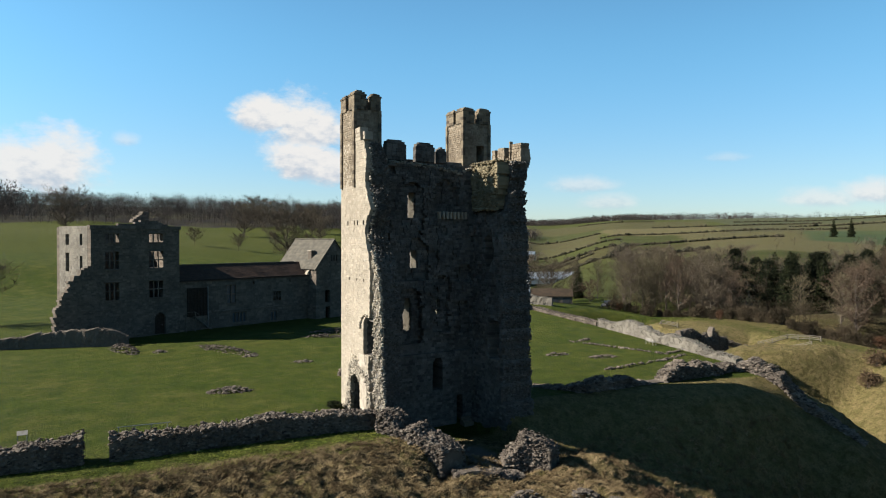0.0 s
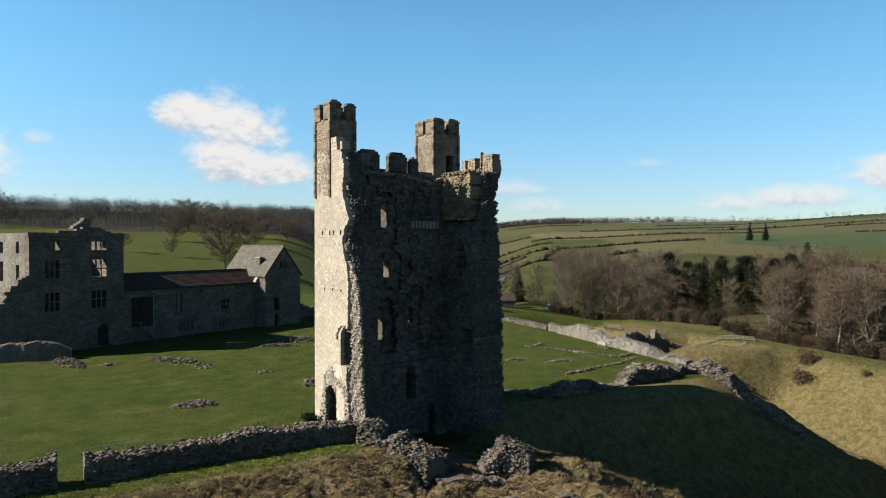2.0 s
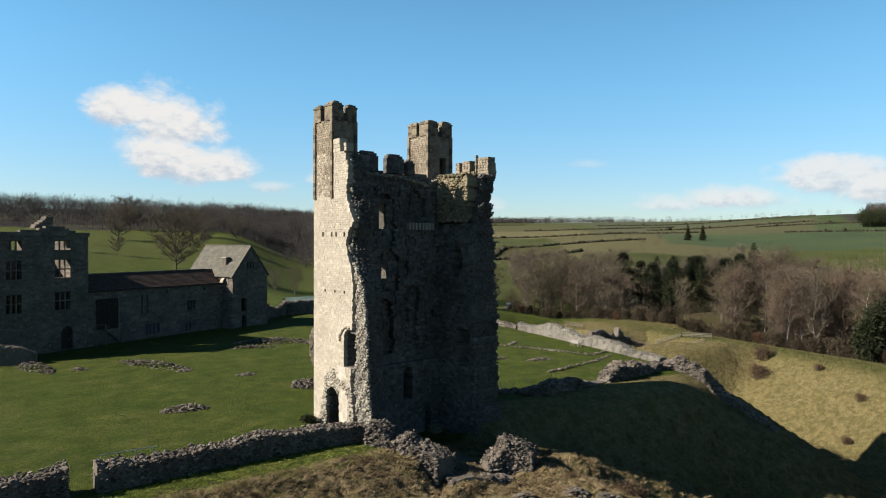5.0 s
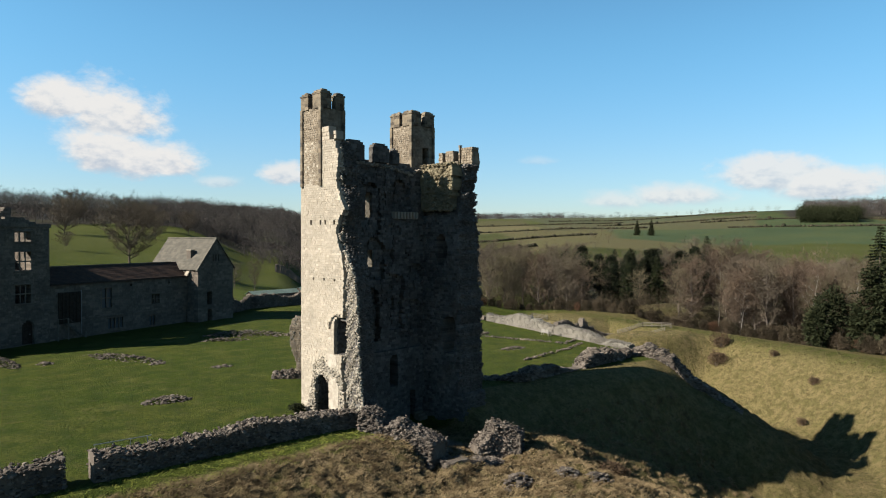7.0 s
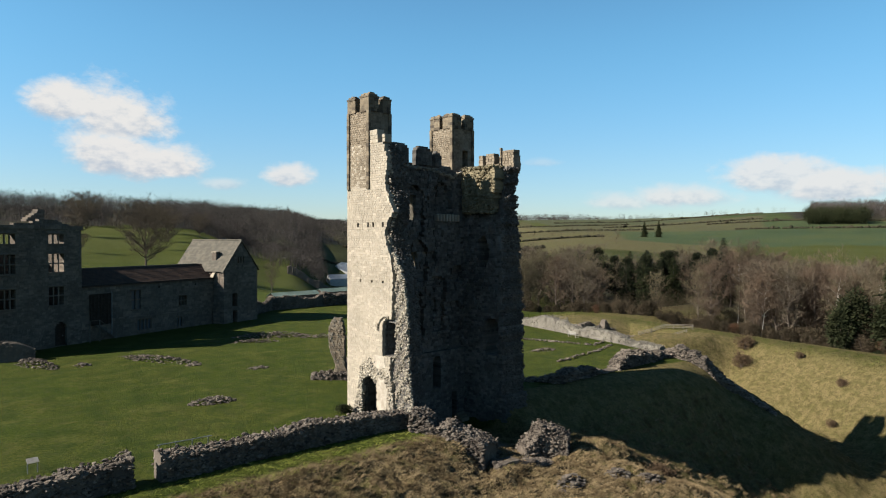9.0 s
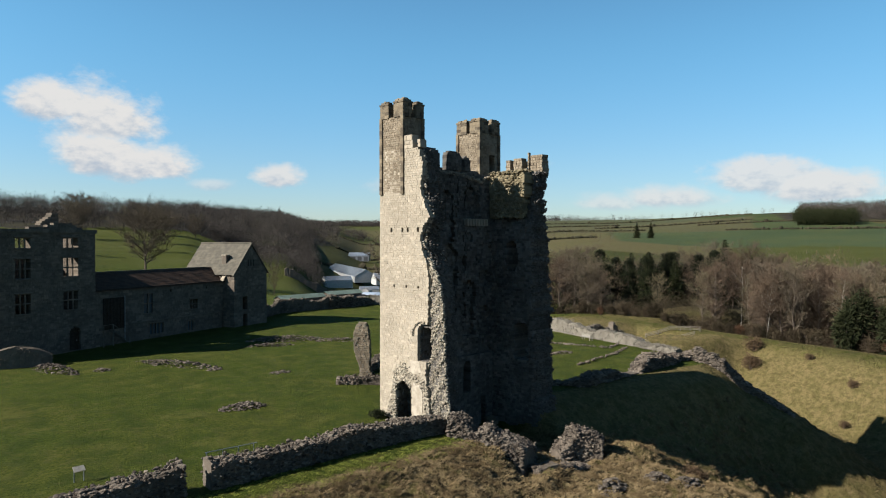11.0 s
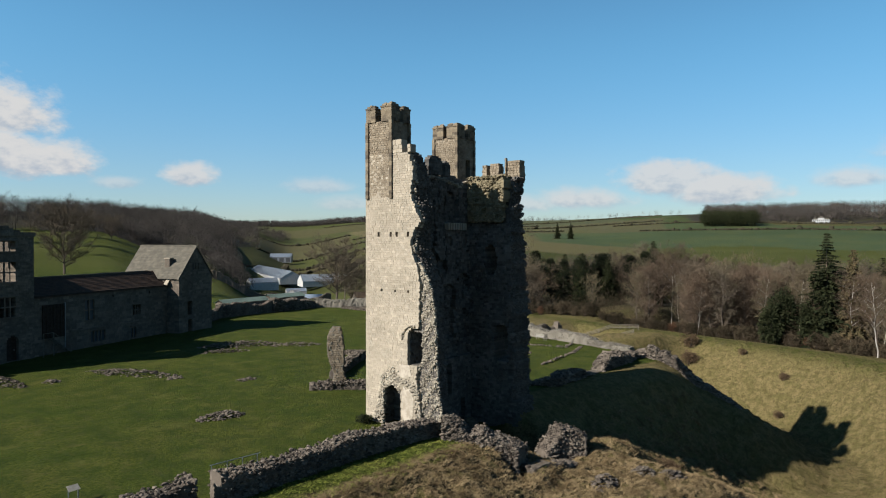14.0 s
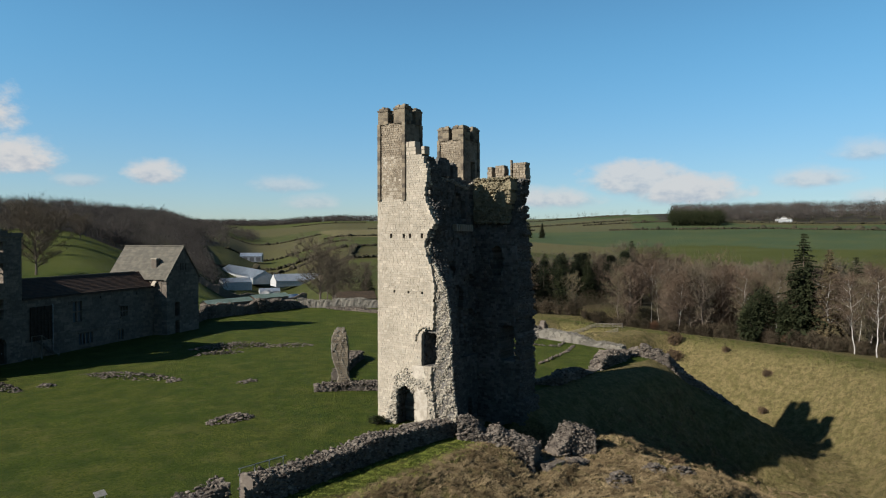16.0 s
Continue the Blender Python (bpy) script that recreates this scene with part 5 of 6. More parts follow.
    # gabled block at the end
    g = thing("gabled_house", MANSION, "gabled stone block with a pale stone-slate roof", "house")
    gops = [Opening(29.3, 30.5, 0.0, 2.2), Opening(29.2, 30.5, 3.2, 5.6), Opening(30.6, 30.9, 11.2, 12.3), Opening(31.3, 31.6, 11.2, 12.5), Opening(32.0, 32.3, 11.2, 12.3)]

    def gable(z):
        if z < 10.0:
            return [(27.0, 35.9)]
        w = 4.45 * (15.35 - z) / 5.35
        return [(31.45 - w, 31.45 + w)] if w > 0.1 else []

    wall_thing(g, "gable_wall", O, X, Y, -1, 15.2, gable, (-2.2, -1.2), gops, rng, None, 0.4)
    wall_thing(g, "rear_gable", O, X, Y, -1, 15.2, gable, (9.0, 10.0), (), rng, None, 0.4)
    wall_thing(g, "side_wall", Vector((27.0, 0, 0)), Y, X, -1, 9.9, lambda z: [(-1.2, 9.0)], (0.0, 1.0), (), rng)
    wall_thing(g, "side_wall", Vector((35.9, 0, 0)), Y, X, -1, 9.9, lambda z: [(-1.2, 9.0)], (-1.0, 0.0), (), rng)
    groof = thing_part("roof", g)
    cross_slope(groof, -2.45, 10.2, 26.6, 31.45, 9.65, 15.5, 0.36, M_SLATE, rng)
    cross_slope(groof, -2.45, 10.2, 36.3, 31.45, 9.65, 15.5, 0.36, M_SLATE, rng)
    part("ridge", box_bm(31.25, -2.5, 15.38, 31.65, 10.25, 15.62, bevel=0.06), M_SLATE, groof)
    part("coping", slope_bm(26.5, 31.45, 9.7, 15.62, -2.55, -2.15), M_SLATE, groof, "pale coping stones on the gable")
    ch = part("chimney", box_bm(28.2, 0.8, 11.0, 29.1, 1.9, 13.1, bevel=0.05), M_HOUSE, groof)
    part("chimney_cap", box_bm(28.1, 0.7, 13.1, 29.2, 2.0, 13.3, bevel=0.05), M_ASHLAR, ch)
    part("shoulder", slope_bm(26.3, 27.9, 8.8, 10.7, -0.3, 0.45), M_ASHLAR, g, "sunlit stone flashing at the roof joint")


def thing_part(name, parent):
    """A part that only gathers its pieces: a thin board under the tiles."""
    ob = new(name)
    ob.parent = parent
    return ob


def rail_bm(a, b, w):
    bm = bmesh.new()
    d = (b - a)
    r = bmesh.ops.create_cube(bm, size=1)
    q = d.to_track_quat("X", "Z").to_matrix()
    for v in r["verts"]:
        v.co = (a + b) / 2 + q @ Vector((v.co.x * d.length, v.co.y * w, v.co.z * w))
    return bm


def slope_bm(x0, x1, z0, z1, y0, y1, t=0.25):
    bm = bmesh.new()
    vs = [bm.verts.new(p) for p in ((x0, y0, z0), (x1, y0, z1), (x1, y1, z1), (x0, y1, z0), (x0, y0, z0 - t), (x1, y0, z1 - t), (x1, y1, z1 - t), (x0, y1, z0 - t))]
    for f in ((0, 1, 2, 3), (7, 6, 5, 4), (0, 4, 5, 1), (1, 5, 6, 2), (2, 6, 7, 3), (3, 7, 4, 0)):
        bm.faces.new([vs[k] for k in f])
    bmesh.ops.recalc_face_normals(bm, faces=bm.faces)
    return bm


def tile_slope(parent, x0, x1, ya, yb, za, zb, step, mat, rng):
    """Rows of tiles from the eave (ya, za) up to the ridge (yb, zb)."""
    st = Stones()
    n = int(math.hypot(yb - ya, zb - za) / step)
    for k in range(n):
        f0, f1 = k / n, (k + 1.25) / n
        x = x0
        while x < x1:
            e = min(x1, x + rng.uniform(0.8, 1.6))
            lift = 0.05 + rng.uniform(0, 0.03)
            b = len(st.v)
            for f, l in ((f0, lift), (f1, 0.0)):
                y, z = ya + (yb - ya) * f, za + (zb - za) * f
                for xx in (x, e):
                    st.v.append(Vector((xx, y, z + l)))
                    st.v.append(Vector((xx, y, z + l - 0.1)))
            st.f += [(b, b + 2, b + 6, b + 4), (b + 1, b + 5, b + 7, b + 3), (b, b + 1, b + 3, b + 2), (b, b + 4, b + 5, b + 1), (b + 2, b + 3, b + 7, b + 6), (b + 4, b + 6, b + 7, b + 5)]
            x = e
    return st.make("tiles", mat, parent)


def cross_slope(parent, y0, y1, xa, xb, za, zb, step, mat, rng):
    """The same with the ridge running front to back."""
    ob = tile_slope(parent, y0, y1, 0.0, abs(xb - xa), za, zb, step, mat, rng)
    s = 1 if xb > xa else -1
    for v in ob.data.vertices:
        x, y, z = v.co
        v.co = (xa + s * y, x, z)
    if s < 0:
        ob.data.flip_normals()
    ob.data.update()
    return ob


build_mansion()


# ---- trees ----
class Wood:
    """Tapered limbs and flat twigs as raw vertices and faces."""

    def __init__(self):
        self.v, self.f = [], []

    def limb(self, a, b, r0, r1, sides=5):
        d = (b - a).normalized()
        q = d.to_track_quat("Z", "Y").to_matrix()
        k = len(self.v)
        for p, r in ((a, r0), (b, r1)):
            for n in range(sides):
                t = 6.2832 * n / sides
                self.v.append(p + q @ Vector((math.cos(t) * r, math.sin(t) * r, 0)))
        for n in range(sides):
            m = (n + 1) % sides
            self.f.append((k + n, k + m, k + sides + m, k + sides + n))

    def blade(self, a, b, w, rng):
        d = b - a
        s = d.cross(Vector((rng.uniform(-1, 1), rng.uniform(-1, 1), rng.uniform(-1, 1))))
        if s.length < 1e-6:
            return
        s = s.normalized() * w
        k = len(self.v)
        self.v += [a - s, a + s, b]
        self.f.append((k, k + 1, k + 2))

    def mesh(self, name, mat):
        me = bpy.data.meshes.new(name)
        me.from_pydata(self.v, [], self.f)
        me.materials.append(mat)
        return me


def tree_from(name, trunk, crown, mats, label, category="tree"):
    e = thing(name, pose(0, 0, 0), label, category)
    for nm, w, mat in (("trunk", trunk, mats[0]), ("crown", crown, mats[1])):
        ob = new(nm, w.mesh(nm, mat))
        ob.parent = e
    return e


def bare_tree(name, seed, h, spread, label, mats, clear=0.22, lean=0.0, fine=4, twigw=0.032, round_top=1.0, limbs=17, girth=0.0125):
    """A leafless tree: wandering trunk, rising limbs, branches, and a haze of twigs that fills an uneven crown."""
    rng = random.Random(seed)
    tr, cr = Wood(), Wood()
    R = h * 0.30 * spread

    def reach(f):
        g = (f - clear) / (1 - clear)
        return R * max(0.12, (math.sin(math.pi * min(1, max(0.0, 0.16 + 0.84 * g))) ** 0.7) * (1.0 if round_top >= 1 else 1 - (1 - round_top) * g))

    pts, p = [], Vector((0, 0, -0.4))
    n = 9
    for k in range(n + 1):
        f = k / n
        pts.append((Vector((lean * h * 0.05 * f + rng.uniform(-1, 1) * h * 0.012 * (k > 0), rng.uniform(-1, 1) * h * 0.012 * (k > 0), -0.4 + f * h * 0.88)), h * girth * (1 - 0.86 * f) + 0.02))
    for (a, ra), (b, rb) in zip(pts, pts[1:]):
        tr.limb(a, b, ra, rb, 6)

    def on_trunk(z):
        k = min(n - 1, max(0, int((z + 0.4) / (h * 0.88) * n)))
        (a, ra), (b, rb) = pts[k], pts[k + 1]
        t = (z - a.z) / (b.z - a.z)
        return a.lerp(b, t), ra + (rb - ra) * t

    def rand3(zlo=-0.5, zhi=0.9):
        return Vector((rng.uniform(-1, 1), rng.uniform(-1, 1), rng.uniform(zlo, zhi)))

    for k in range(limbs):
        f = clear + (0.86 - clear) * (k + rng.random()) / limbs
        root, r = on_trunk(f * h)
        a = k * 2.4 + rng.uniform(-0.5, 0.5)
        L = reach(f) * rng.uniform(0.75, 1.2)
        rise = rng.uniform(0.45, 1.0) * (1.0 if spread < 1 else 0.7)
        d = Vector((math.cos(a), math.sin(a), rise)).normalized()
        q, rr = root, r * 0.55
        seg = 4
        for m in range(seg):
            d = (d + rand3(-0.3, 0.7) * 0.2).normalized()
            nx = q + d * (L * 1.12 / seg)
            if nx.z > h:
                nx.z = h - rng.uniform(0, 0.8)
            tr.limb(q, nx, rr, rr * 0.72, 3)
            for b in range(3):
                d2 = (d * 0.7 + rand3(-0.2, 0.9) * 0.8).normalized()
                l2 = L * rng.uniform(0.3, 0.55)
                s0 = q.lerp(nx, rng.random())
                e0 = s0 + d2 * l2
                tr.limb(s0, e0, rr * 0.42, rr * 0.14, 3)
                for c in range(fine):
                    s1 = s0.lerp(e0, rng.uniform(0.2, 1))
                    d3 = (d2 * 0.6 + rand3(-0.35, 0.9)).normalized()
                    e1 = s1 + d3 * rng.uniform(0.05, 0.1) * h
                    cr.blade(s1, e1, twigw * 1.3, rng)
                    for t in range(3):
                        s2 = s1.lerp(e1, rng.uniform(0.25, 1))
                        cr.blade(s2, s2 + (d3 * 0.5 + rand3(-0.3, 0.8)).normalized() * rng.uniform(0.025, 0.06) * h, twigw, rng)
            q, rr = nx, rr * 0.72
    return tree_from(name, tr, cr, mats, label)


def conifer(name, seed, h, width, label, mat, droop=0.35):
    rng = random.Random(seed)
    tr, cr = Wood(), Wood()
    tr.limb(Vector((0, 0, -0.5)), Vector((0, 0, h * 0.97)), h * 0.018, 0.03, 6)
    z = h * 0.06
    while z < h * 0.985:
        f = z / h
        R = width * (1 - f) ** 0.7 * (0.72 + 0.5 * rng.random()) + 0.15
        for k in range(12 if f < 0.7 else 8):
            a = rng.uniform(0, 6.2832)
            r = R * rng.uniform(0.55, 1.1)
            tip = Vector((math.cos(a) * r, math.sin(a) * r, z - droop * r + 0.25 * r * f))
            root = Vector((0, 0, z))
            cr.blade(root, tip, 0.05, rng)
            n = max(3, int(r * 3.6))
            for m in range(n):
                g = (m + rng.random()) / n
                p = root.lerp(tip, 0.15 + 0.85 * g)
                for w in range(3):
                    q = p + Vector((rng.uniform(-1, 1), rng.uniform(-1, 1), rng.uniform(-0.9, 0.25))) * (0.32 + 0.4 * (1 - f))
                    cr.blade(p, q, 0.2, rng)
        z += h * 0.018 + 0.08
    return tree_from(name, tr, cr, (M_BARK, mat), label)


def pine(name, seed, h, label):
    """A round-headed pine: bare stem below, clumped needles above."""
    rng = random.Random(seed)
    tr, cr = Wood(), Wood()
    tr.limb(Vector((0, 0, -0.5)), Vector((0.3, 0.2, h * 0.9)), h * 0.016, 0.05, 6)
    for k in range(34):
        f = rng.uniform(0.16, 0.98)
        a, r = rng.uniform(0, 6.28), h * 0.19 * math.sin(math.pi * (0.15 + 0.8 * f)) * rng.uniform(0.3, 1.1)
        c = Vector((math.cos(a) * r, math.sin(a) * r, h * f))
        tr.limb(Vector((0, 0, h * (f - 0.06))), c, 0.07, 0.03, 3)
        R = rng.uniform(0.8, 1.7)
        for m in range(170):
            d = Vector((rng.gauss(0, 1), rng.gauss(0, 1), rng.gauss(0, 0.7))).normalized()
            p = c + d * R * rng.uniform(0.4, 1.0)
            cr.blade(p, p + (d + Vector((rng.uniform(-1, 1), rng.uniform(-1, 1), rng.uniform(-0.4, 0.8)))) * 0.34, 0.09, rng)
    return tree_from(name, tr, cr, (M_DARKBARK, M_PINE), label)


def leafy_bush(name, seed, h, w, label, mat, n=900, leaf=0.3, category="bush"):
    rng = random.Random(seed)
    tr, cr = Wood(), Wood()
    for k in range(5):
        a = rng.uniform(0, 6.28)
        tr.limb(Vector((math.cos(a) * 0.15, math.sin(a) * 0.15, -0.2)), Vector((math.cos(a) * w * 0.3, math.sin(a) * w * 0.3, h * 0.6)), 0.07, 0.03, 4)
    lobes = [(Vector((rng.uniform(-0.45, 0.45) * w, rng.uniform(-0.45, 0.45) * w, rng.uniform(0.25, 0.72) * h)), rng.uniform(0.28, 0.5)) for _ in range(9)]
    for k in range(n):
        c, r = rng.choice(lobes)
        d = Vector((rng.gauss(0, 1), rng.gauss(0, 1), rng.gauss(0, 1))).normalized()
        p = c + Vector((d.x * r * w, d.y * r * w, d.z * r * h)) * rng.uniform(0.55, 1.05)
        p.z = max(0.05, p.z)
        cr.blade(p, p + (d + Vector((rng.uniform(-1, 1), rng.uniform(-1, 1), rng.uniform(-0.6, 0.8)))) * leaf, leaf * 0.42, rng)
    return tree_from(name, tr, cr, (M_BARK, mat), label, category)


def plant(ob, x, y, size=1.0, turn=0.0, sink=0.0, used=set()):
    """Put the original down the first time, copies after that."""
    m = pose(x, y, ground_z(x, y) - sink, 0, 0, turn)
    if ob.name not in used:
        used.add(ob.name)
        ob.matrix_world = m @ Matrix.Scale(size, 4)
        return ob
    c = copy_thing(ob, m)
    c.scale = (size, size, size)
    return c


GREY = (M_BARK, M_TWIG)
OAKS = [bare_tree("bare_tree", 100 + k, 16, 1.75, "large leafless oak with wide dark branches", GREY, 0.09, 0.0, 10, 0.026, 1.0, 30, 0.018) for k in range(2)]
ASHES = [bare_tree("bare_tree", 120 + k, 19, 0.95, "tall leafless tree with grey-brown twigs", GREY, 0.16) for k in range(3)]
REDS = [bare_tree("bare_tree", 140 + k, 17, 0.8, "leafless tree with reddish-brown twigs", (M_BARK, M_TWIG_RED), 0.12) for k in range(3)]
OLIVES = [bare_tree("bare_tree", 150 + k, 17, 0.9, "leafless tree with olive twigs", (M_BARK, M_TWIG_OLIVE), 0.1) for k in range(2)]
BIRCHES = [bare_tree("birch_tree", 160 + k, 20, 0.6, "slender white-barked birch without leaves", (M_BIRCH, M_TWIG_RED), 0.3, 0.6 + k, 4, 0.022, 0.6, 15, 0.0058) for k in range(2)]
DOMES = [bare_tree("bare_tree", 170, 14, 1.25, "dense round-crowned leafless tree", (M_BARK, M_TWIG_RED), 0.05, 0.0, 8, 0.026, 1.0, 22)]
SPRUCES = [conifer("conifer", 180 + k, 22, 5.8, "tall dark green conifer", M_NEEDLE) for k in range(2)]
PINES = [pine("pine_tree", 186 + k, 19, "dark round-headed pine tree") for k in range(2)]
LARCH = conifer("larch_tree", 185, 21, 4.6, "brown needled larch with drooping boughs", M_LARCH, 0.5)
YEW = leafy_bush("yew_tree", 190, 11, 5.0, "broad dark evergreen yew", M_NEEDLE, 5200, 0.42, "tree")
HEDGE_EVER = [leafy_bush("hedge_bush", 192 + k, 3.2, 2.6, "dense dark hedge bush", M_HEDGE, 3200, 0.17) for k in range(2)]
HEDGE_BEECH = leafy_bush("beech_bush", 195, 3.2, 2.2, "hedge bush with copper dead leaves", M_BEECH, 2600, 0.17)
SCRUB = [leafy_bush("scrub_bush", 196 + k, 1.5, 1.5, "small brown bush on the dry bank", M_GORSE, 1500, 0.12) for k in range(2)]
THORN = [bare_tree("thorn_tree", 200, 7, 1.7, "small round thorn tree in the park", GREY, 0.2, 0, 6, 0.03)]
BUSH_GREEN = leafy_bush("box_bush", 203, 1.5, 2.2, "low clipped dark green bush", M_NEEDLE, 1200, 0.2)

LINE = [(88, 128), (98, 96), (103, 72), (107, 48), (112, 28), (114, 8), (110, -10), (104, -26), (98, -45)]   # hedge beyond the ditch


def along(f):
    n = len(LINE) - 1
    k = min(int(f * n), n - 1)
    g = f * n - k
    return LINE[k][0] + (LINE[k + 1][0] - LINE[k][0]) * g, LINE[k][1] + (LINE[k + 1][1] - LINE[k][1]) * g


def outward(x, y, d):
    r = math.hypot(x - HUB[0], y - HUB[1])
    return x + (x - HUB[0]) / r * d, y + (y - HUB[1]) / r * d


def build_trees():
    rng = random.Random(5)
    # hedge of mixed bushes
    for k in range(64):
        x, y = along(0.14 + 0.82 * k / 63)
        x, y = outward(x, y, rng.uniform(0, 3))
        ob = HEDGE_BEECH if rng.random() < 0.12 else rng.choice(HEDGE_EVER)
        tagged(plant(ob, x, y, rng.uniform(0.6, 1.15), rng.uniform(0, 360)), group="hedge beyond the ditch")
    # woodland belt
    for k in range(250):
        f = rng.uniform(0.15, 1.0)
        depth = 5 + 62 * rng.random() ** 1.15
        x, y = outward(*along(f), depth)
        x += rng.uniform(-4, 4)
        y += rng.uniform(-4, 4)
        az = math.degrees(math.atan2(x - HUB[0], y - HUB[1]))
        if az < 45 and depth > 70:
            continue
        if abs(az - 53.4) < 3.4 and depth < 62 and rng.random() < 0.93:
            continue
        u = rng.random()
        if f < 0.45:
            ob = rng.choice(ASHES) if u < 0.45 else rng.choice(OLIVES) if u < 0.8 else rng.choice(REDS)
        else:
            ob = rng.choice(REDS) if u < 0.5 else rng.choice(ASHES) if u < 0.72 else rng.choice(OLIVES) if u < 0.95 else rng.choice(BIRCHES)
        tagged(plant(ob, x, y, rng.uniform(0.7, 1.05), rng.uniform(0, 360), 0.3), group="woodland belt")
    # dark conifers within the belt
    for k in range(19):
        plant(rng.choice(PINES) if rng.random() < 0.85 else rng.choice(SPRUCES), 144 + rng.gauss(0, 7), 72 + rng.gauss(0, 8), rng.uniform(0.75, 1.0), rng.uniform(0, 360), 0.3)
    plant(SPRUCES[0], 120, 104, 0.5, rng.uniform(0, 360), 0.3)
    plant(SPRUCES[1], 116, -4.6, 1.12, 40)
    plant(SPRUCES[0], 128, -12, 0.9, 100)
    plant(LARCH, 116, -9.5, 1.0, 10)
    plant(LARCH, 122, -20, 0.8, 80)
    plant(YEW, 112.5, 4.5, 1.0, 0)
    plant(YEW, 116, -2.5, 0.8, 120)
    plant(DOMES[0], 126, 42, 1.05, 0)
    plant(DOMES[0], 168, 72, 1.25, 90)
    for x, y, s, t in ((131, 37, 0.95, 0), (136, 32, 0.95, 60), (133, 26, 0.85, 200), (142, 22, 0.95, 20), (150, 12, 1.0, 90), (100, -21, 0.85, 0), (102, -17, 0.8, 140), (105, -28, 0.9, 30)):
        plant(rng.choice(BIRCHES), x, y, s, t)
    for k in range(13):
        x, y = outward(*along(rng.uniform(0.45, 0.98)), rng.uniform(3, 22))
        plant(rng.choice(BIRCHES), x, y, rng.uniform(0.75, 1.0), rng.uniform(0, 360), 0.3)
    # beside the river and the visitors' building
    for x, y, ob, s in ((100, 128, OAKS[0], 0.85), (112, 134, ASHES[1], 0.75), (118, 140, SPRUCES[0], 0.62), (121, 132, OLIVES[0], 0.8), (108, 118, DOMES[0], 0.5), (150, 150, OAKS[1], 0.9), (172, 180, OAKS[0], 1.0), (175, 140, ASHES[0], 0.9), (200, 150, OAKS[1], 1.05)):
        plant(ob, x, y, s, rng.uniform(0, 360))
    plant(OAKS[0], 66, 98, 0.98, 30)
    plant(ASHES[1], 73, 104, 0.7, 30)
    plant(OAKS[1], 78, 108, 0.75, 80)
    # park trees
    for x, y, ob, s in ((25, 188, OAKS[0], 1.3), (57, 283, OAKS[1], 0.8), (21.4, 303, OAKS[1], 1.05), (62, 330, OAKS[1], 0.95), (38, 385, OAKS[1], 1.2), (86, 330, OAKS[0], 0.75), (-47, 80, OAKS[1], 0.72), (-60, 300, OAKS[0], 1.2), (-5, 240, THORN[0], 1.0), (12, 232, THORN[0], 0.95), (45, 250, THORN[0], 1.0), (50, 140, ASHES[0], 0.5), (46, 146, ASHES[1], 0.45)):
        plant(ob, x, y, s, rng.uniform(0, 360))
    # scrub on the far bank of the ditch
    for x, y, s in ((89.9, 12.4, 1.6), (86.1, 10.8, 1.6), (88.2, 1.4, 0.7), (82.7, -7.6, 0.8), (75.5, -9.3, 0.7), (20.5, -18.5, 0.8), (22.5, -18.2, 0.7)):
        plant(rng.choice(SCRUB), x, y, s, rng.uniform(0, 360))
    plant(BUSH_GREEN, 73.8, 18.3, 1.35, 0, 0.5)
    plant(BUSH_GREEN, -0.9, -0.3, 0.5, 50)


build_trees()


def xy(az, r):
    return HUB[0] + r * math.sin(radians(az)), HUB[1] + r * math.cos(radians(az))


def far_wood(name, label, mat, pick, n, seed, size=(13, 19), spray=150, wide=0.13, sink=0.0):
    """Distant bare woodland: trunks and a haze of twigs, one sheet of trees."""
    rng = random.Random(seed)
    w = Wood()
    spots = [pick(rng) for _ in range(n)]
    zs = ground_many(np.array([p[0] for p in spots]), np.array([p[1] for p in spots]))
    gen = np.random.RandomState(seed)
    verts, faces = [], []
    for (x, y), z in zip(spots, zs):
        h = rng.uniform(*size)
        z = z - sink * h
        R = h * rng.uniform(0.3, 0.42)
        base = Vector((x, y, float(z)))
        w.limb(base - Vector((0, 0, 1)), base + Vector((0, 0, h * 0.4)), h * 0.012, h * 0.006, 3)
        d = gen.normal(size=(spray, 3))
        d /= np.linalg.norm(d, axis=1)[:, None]
        d[: spray // 3, 2] = -np.abs(d[: spray // 3, 2])
        lobe = 0.8 + 0.35 * np.sin(3 * np.arctan2(d[:, 1], d[:, 0]) + gen.uniform(0, 6)) * np.sin(4 * d[:, 2] + gen.uniform(0, 6))
        p = d * np.array([R, R, h * 0.47]) * (lobe * gen.uniform(0.25, 1, spray) ** 0.5)[:, None] + np.array([x, y, z + h * 0.52])
        q = p + (d * 0.8 + gen.uniform(-0.8, 0.8, (spray, 3)) + np.array([0, 0, 0.2])) * (h * 0.06)
        s = gen.normal(size=(spray, 3))
        s *= (wide * h / 15 / np.linalg.norm(s, axis=1))[:, None]
        verts.append(np.stack([p - s, p + s, q], 1).reshape(-1, 3))
    tri = np.concatenate(verts)
    k = len(w.v)
    allv = np.concatenate([np.array([tuple(v) for v in w.v]), tri])
    me = bpy.data.meshes.new(name)
    me.from_pydata(allv.tolist(), [], w.f + (np.arange(len(tri)).reshape(-1, 3) + k).tolist())
    me.materials.append(mat)
    return tagged(new(name, me), label, "woodland", kind="stuff")


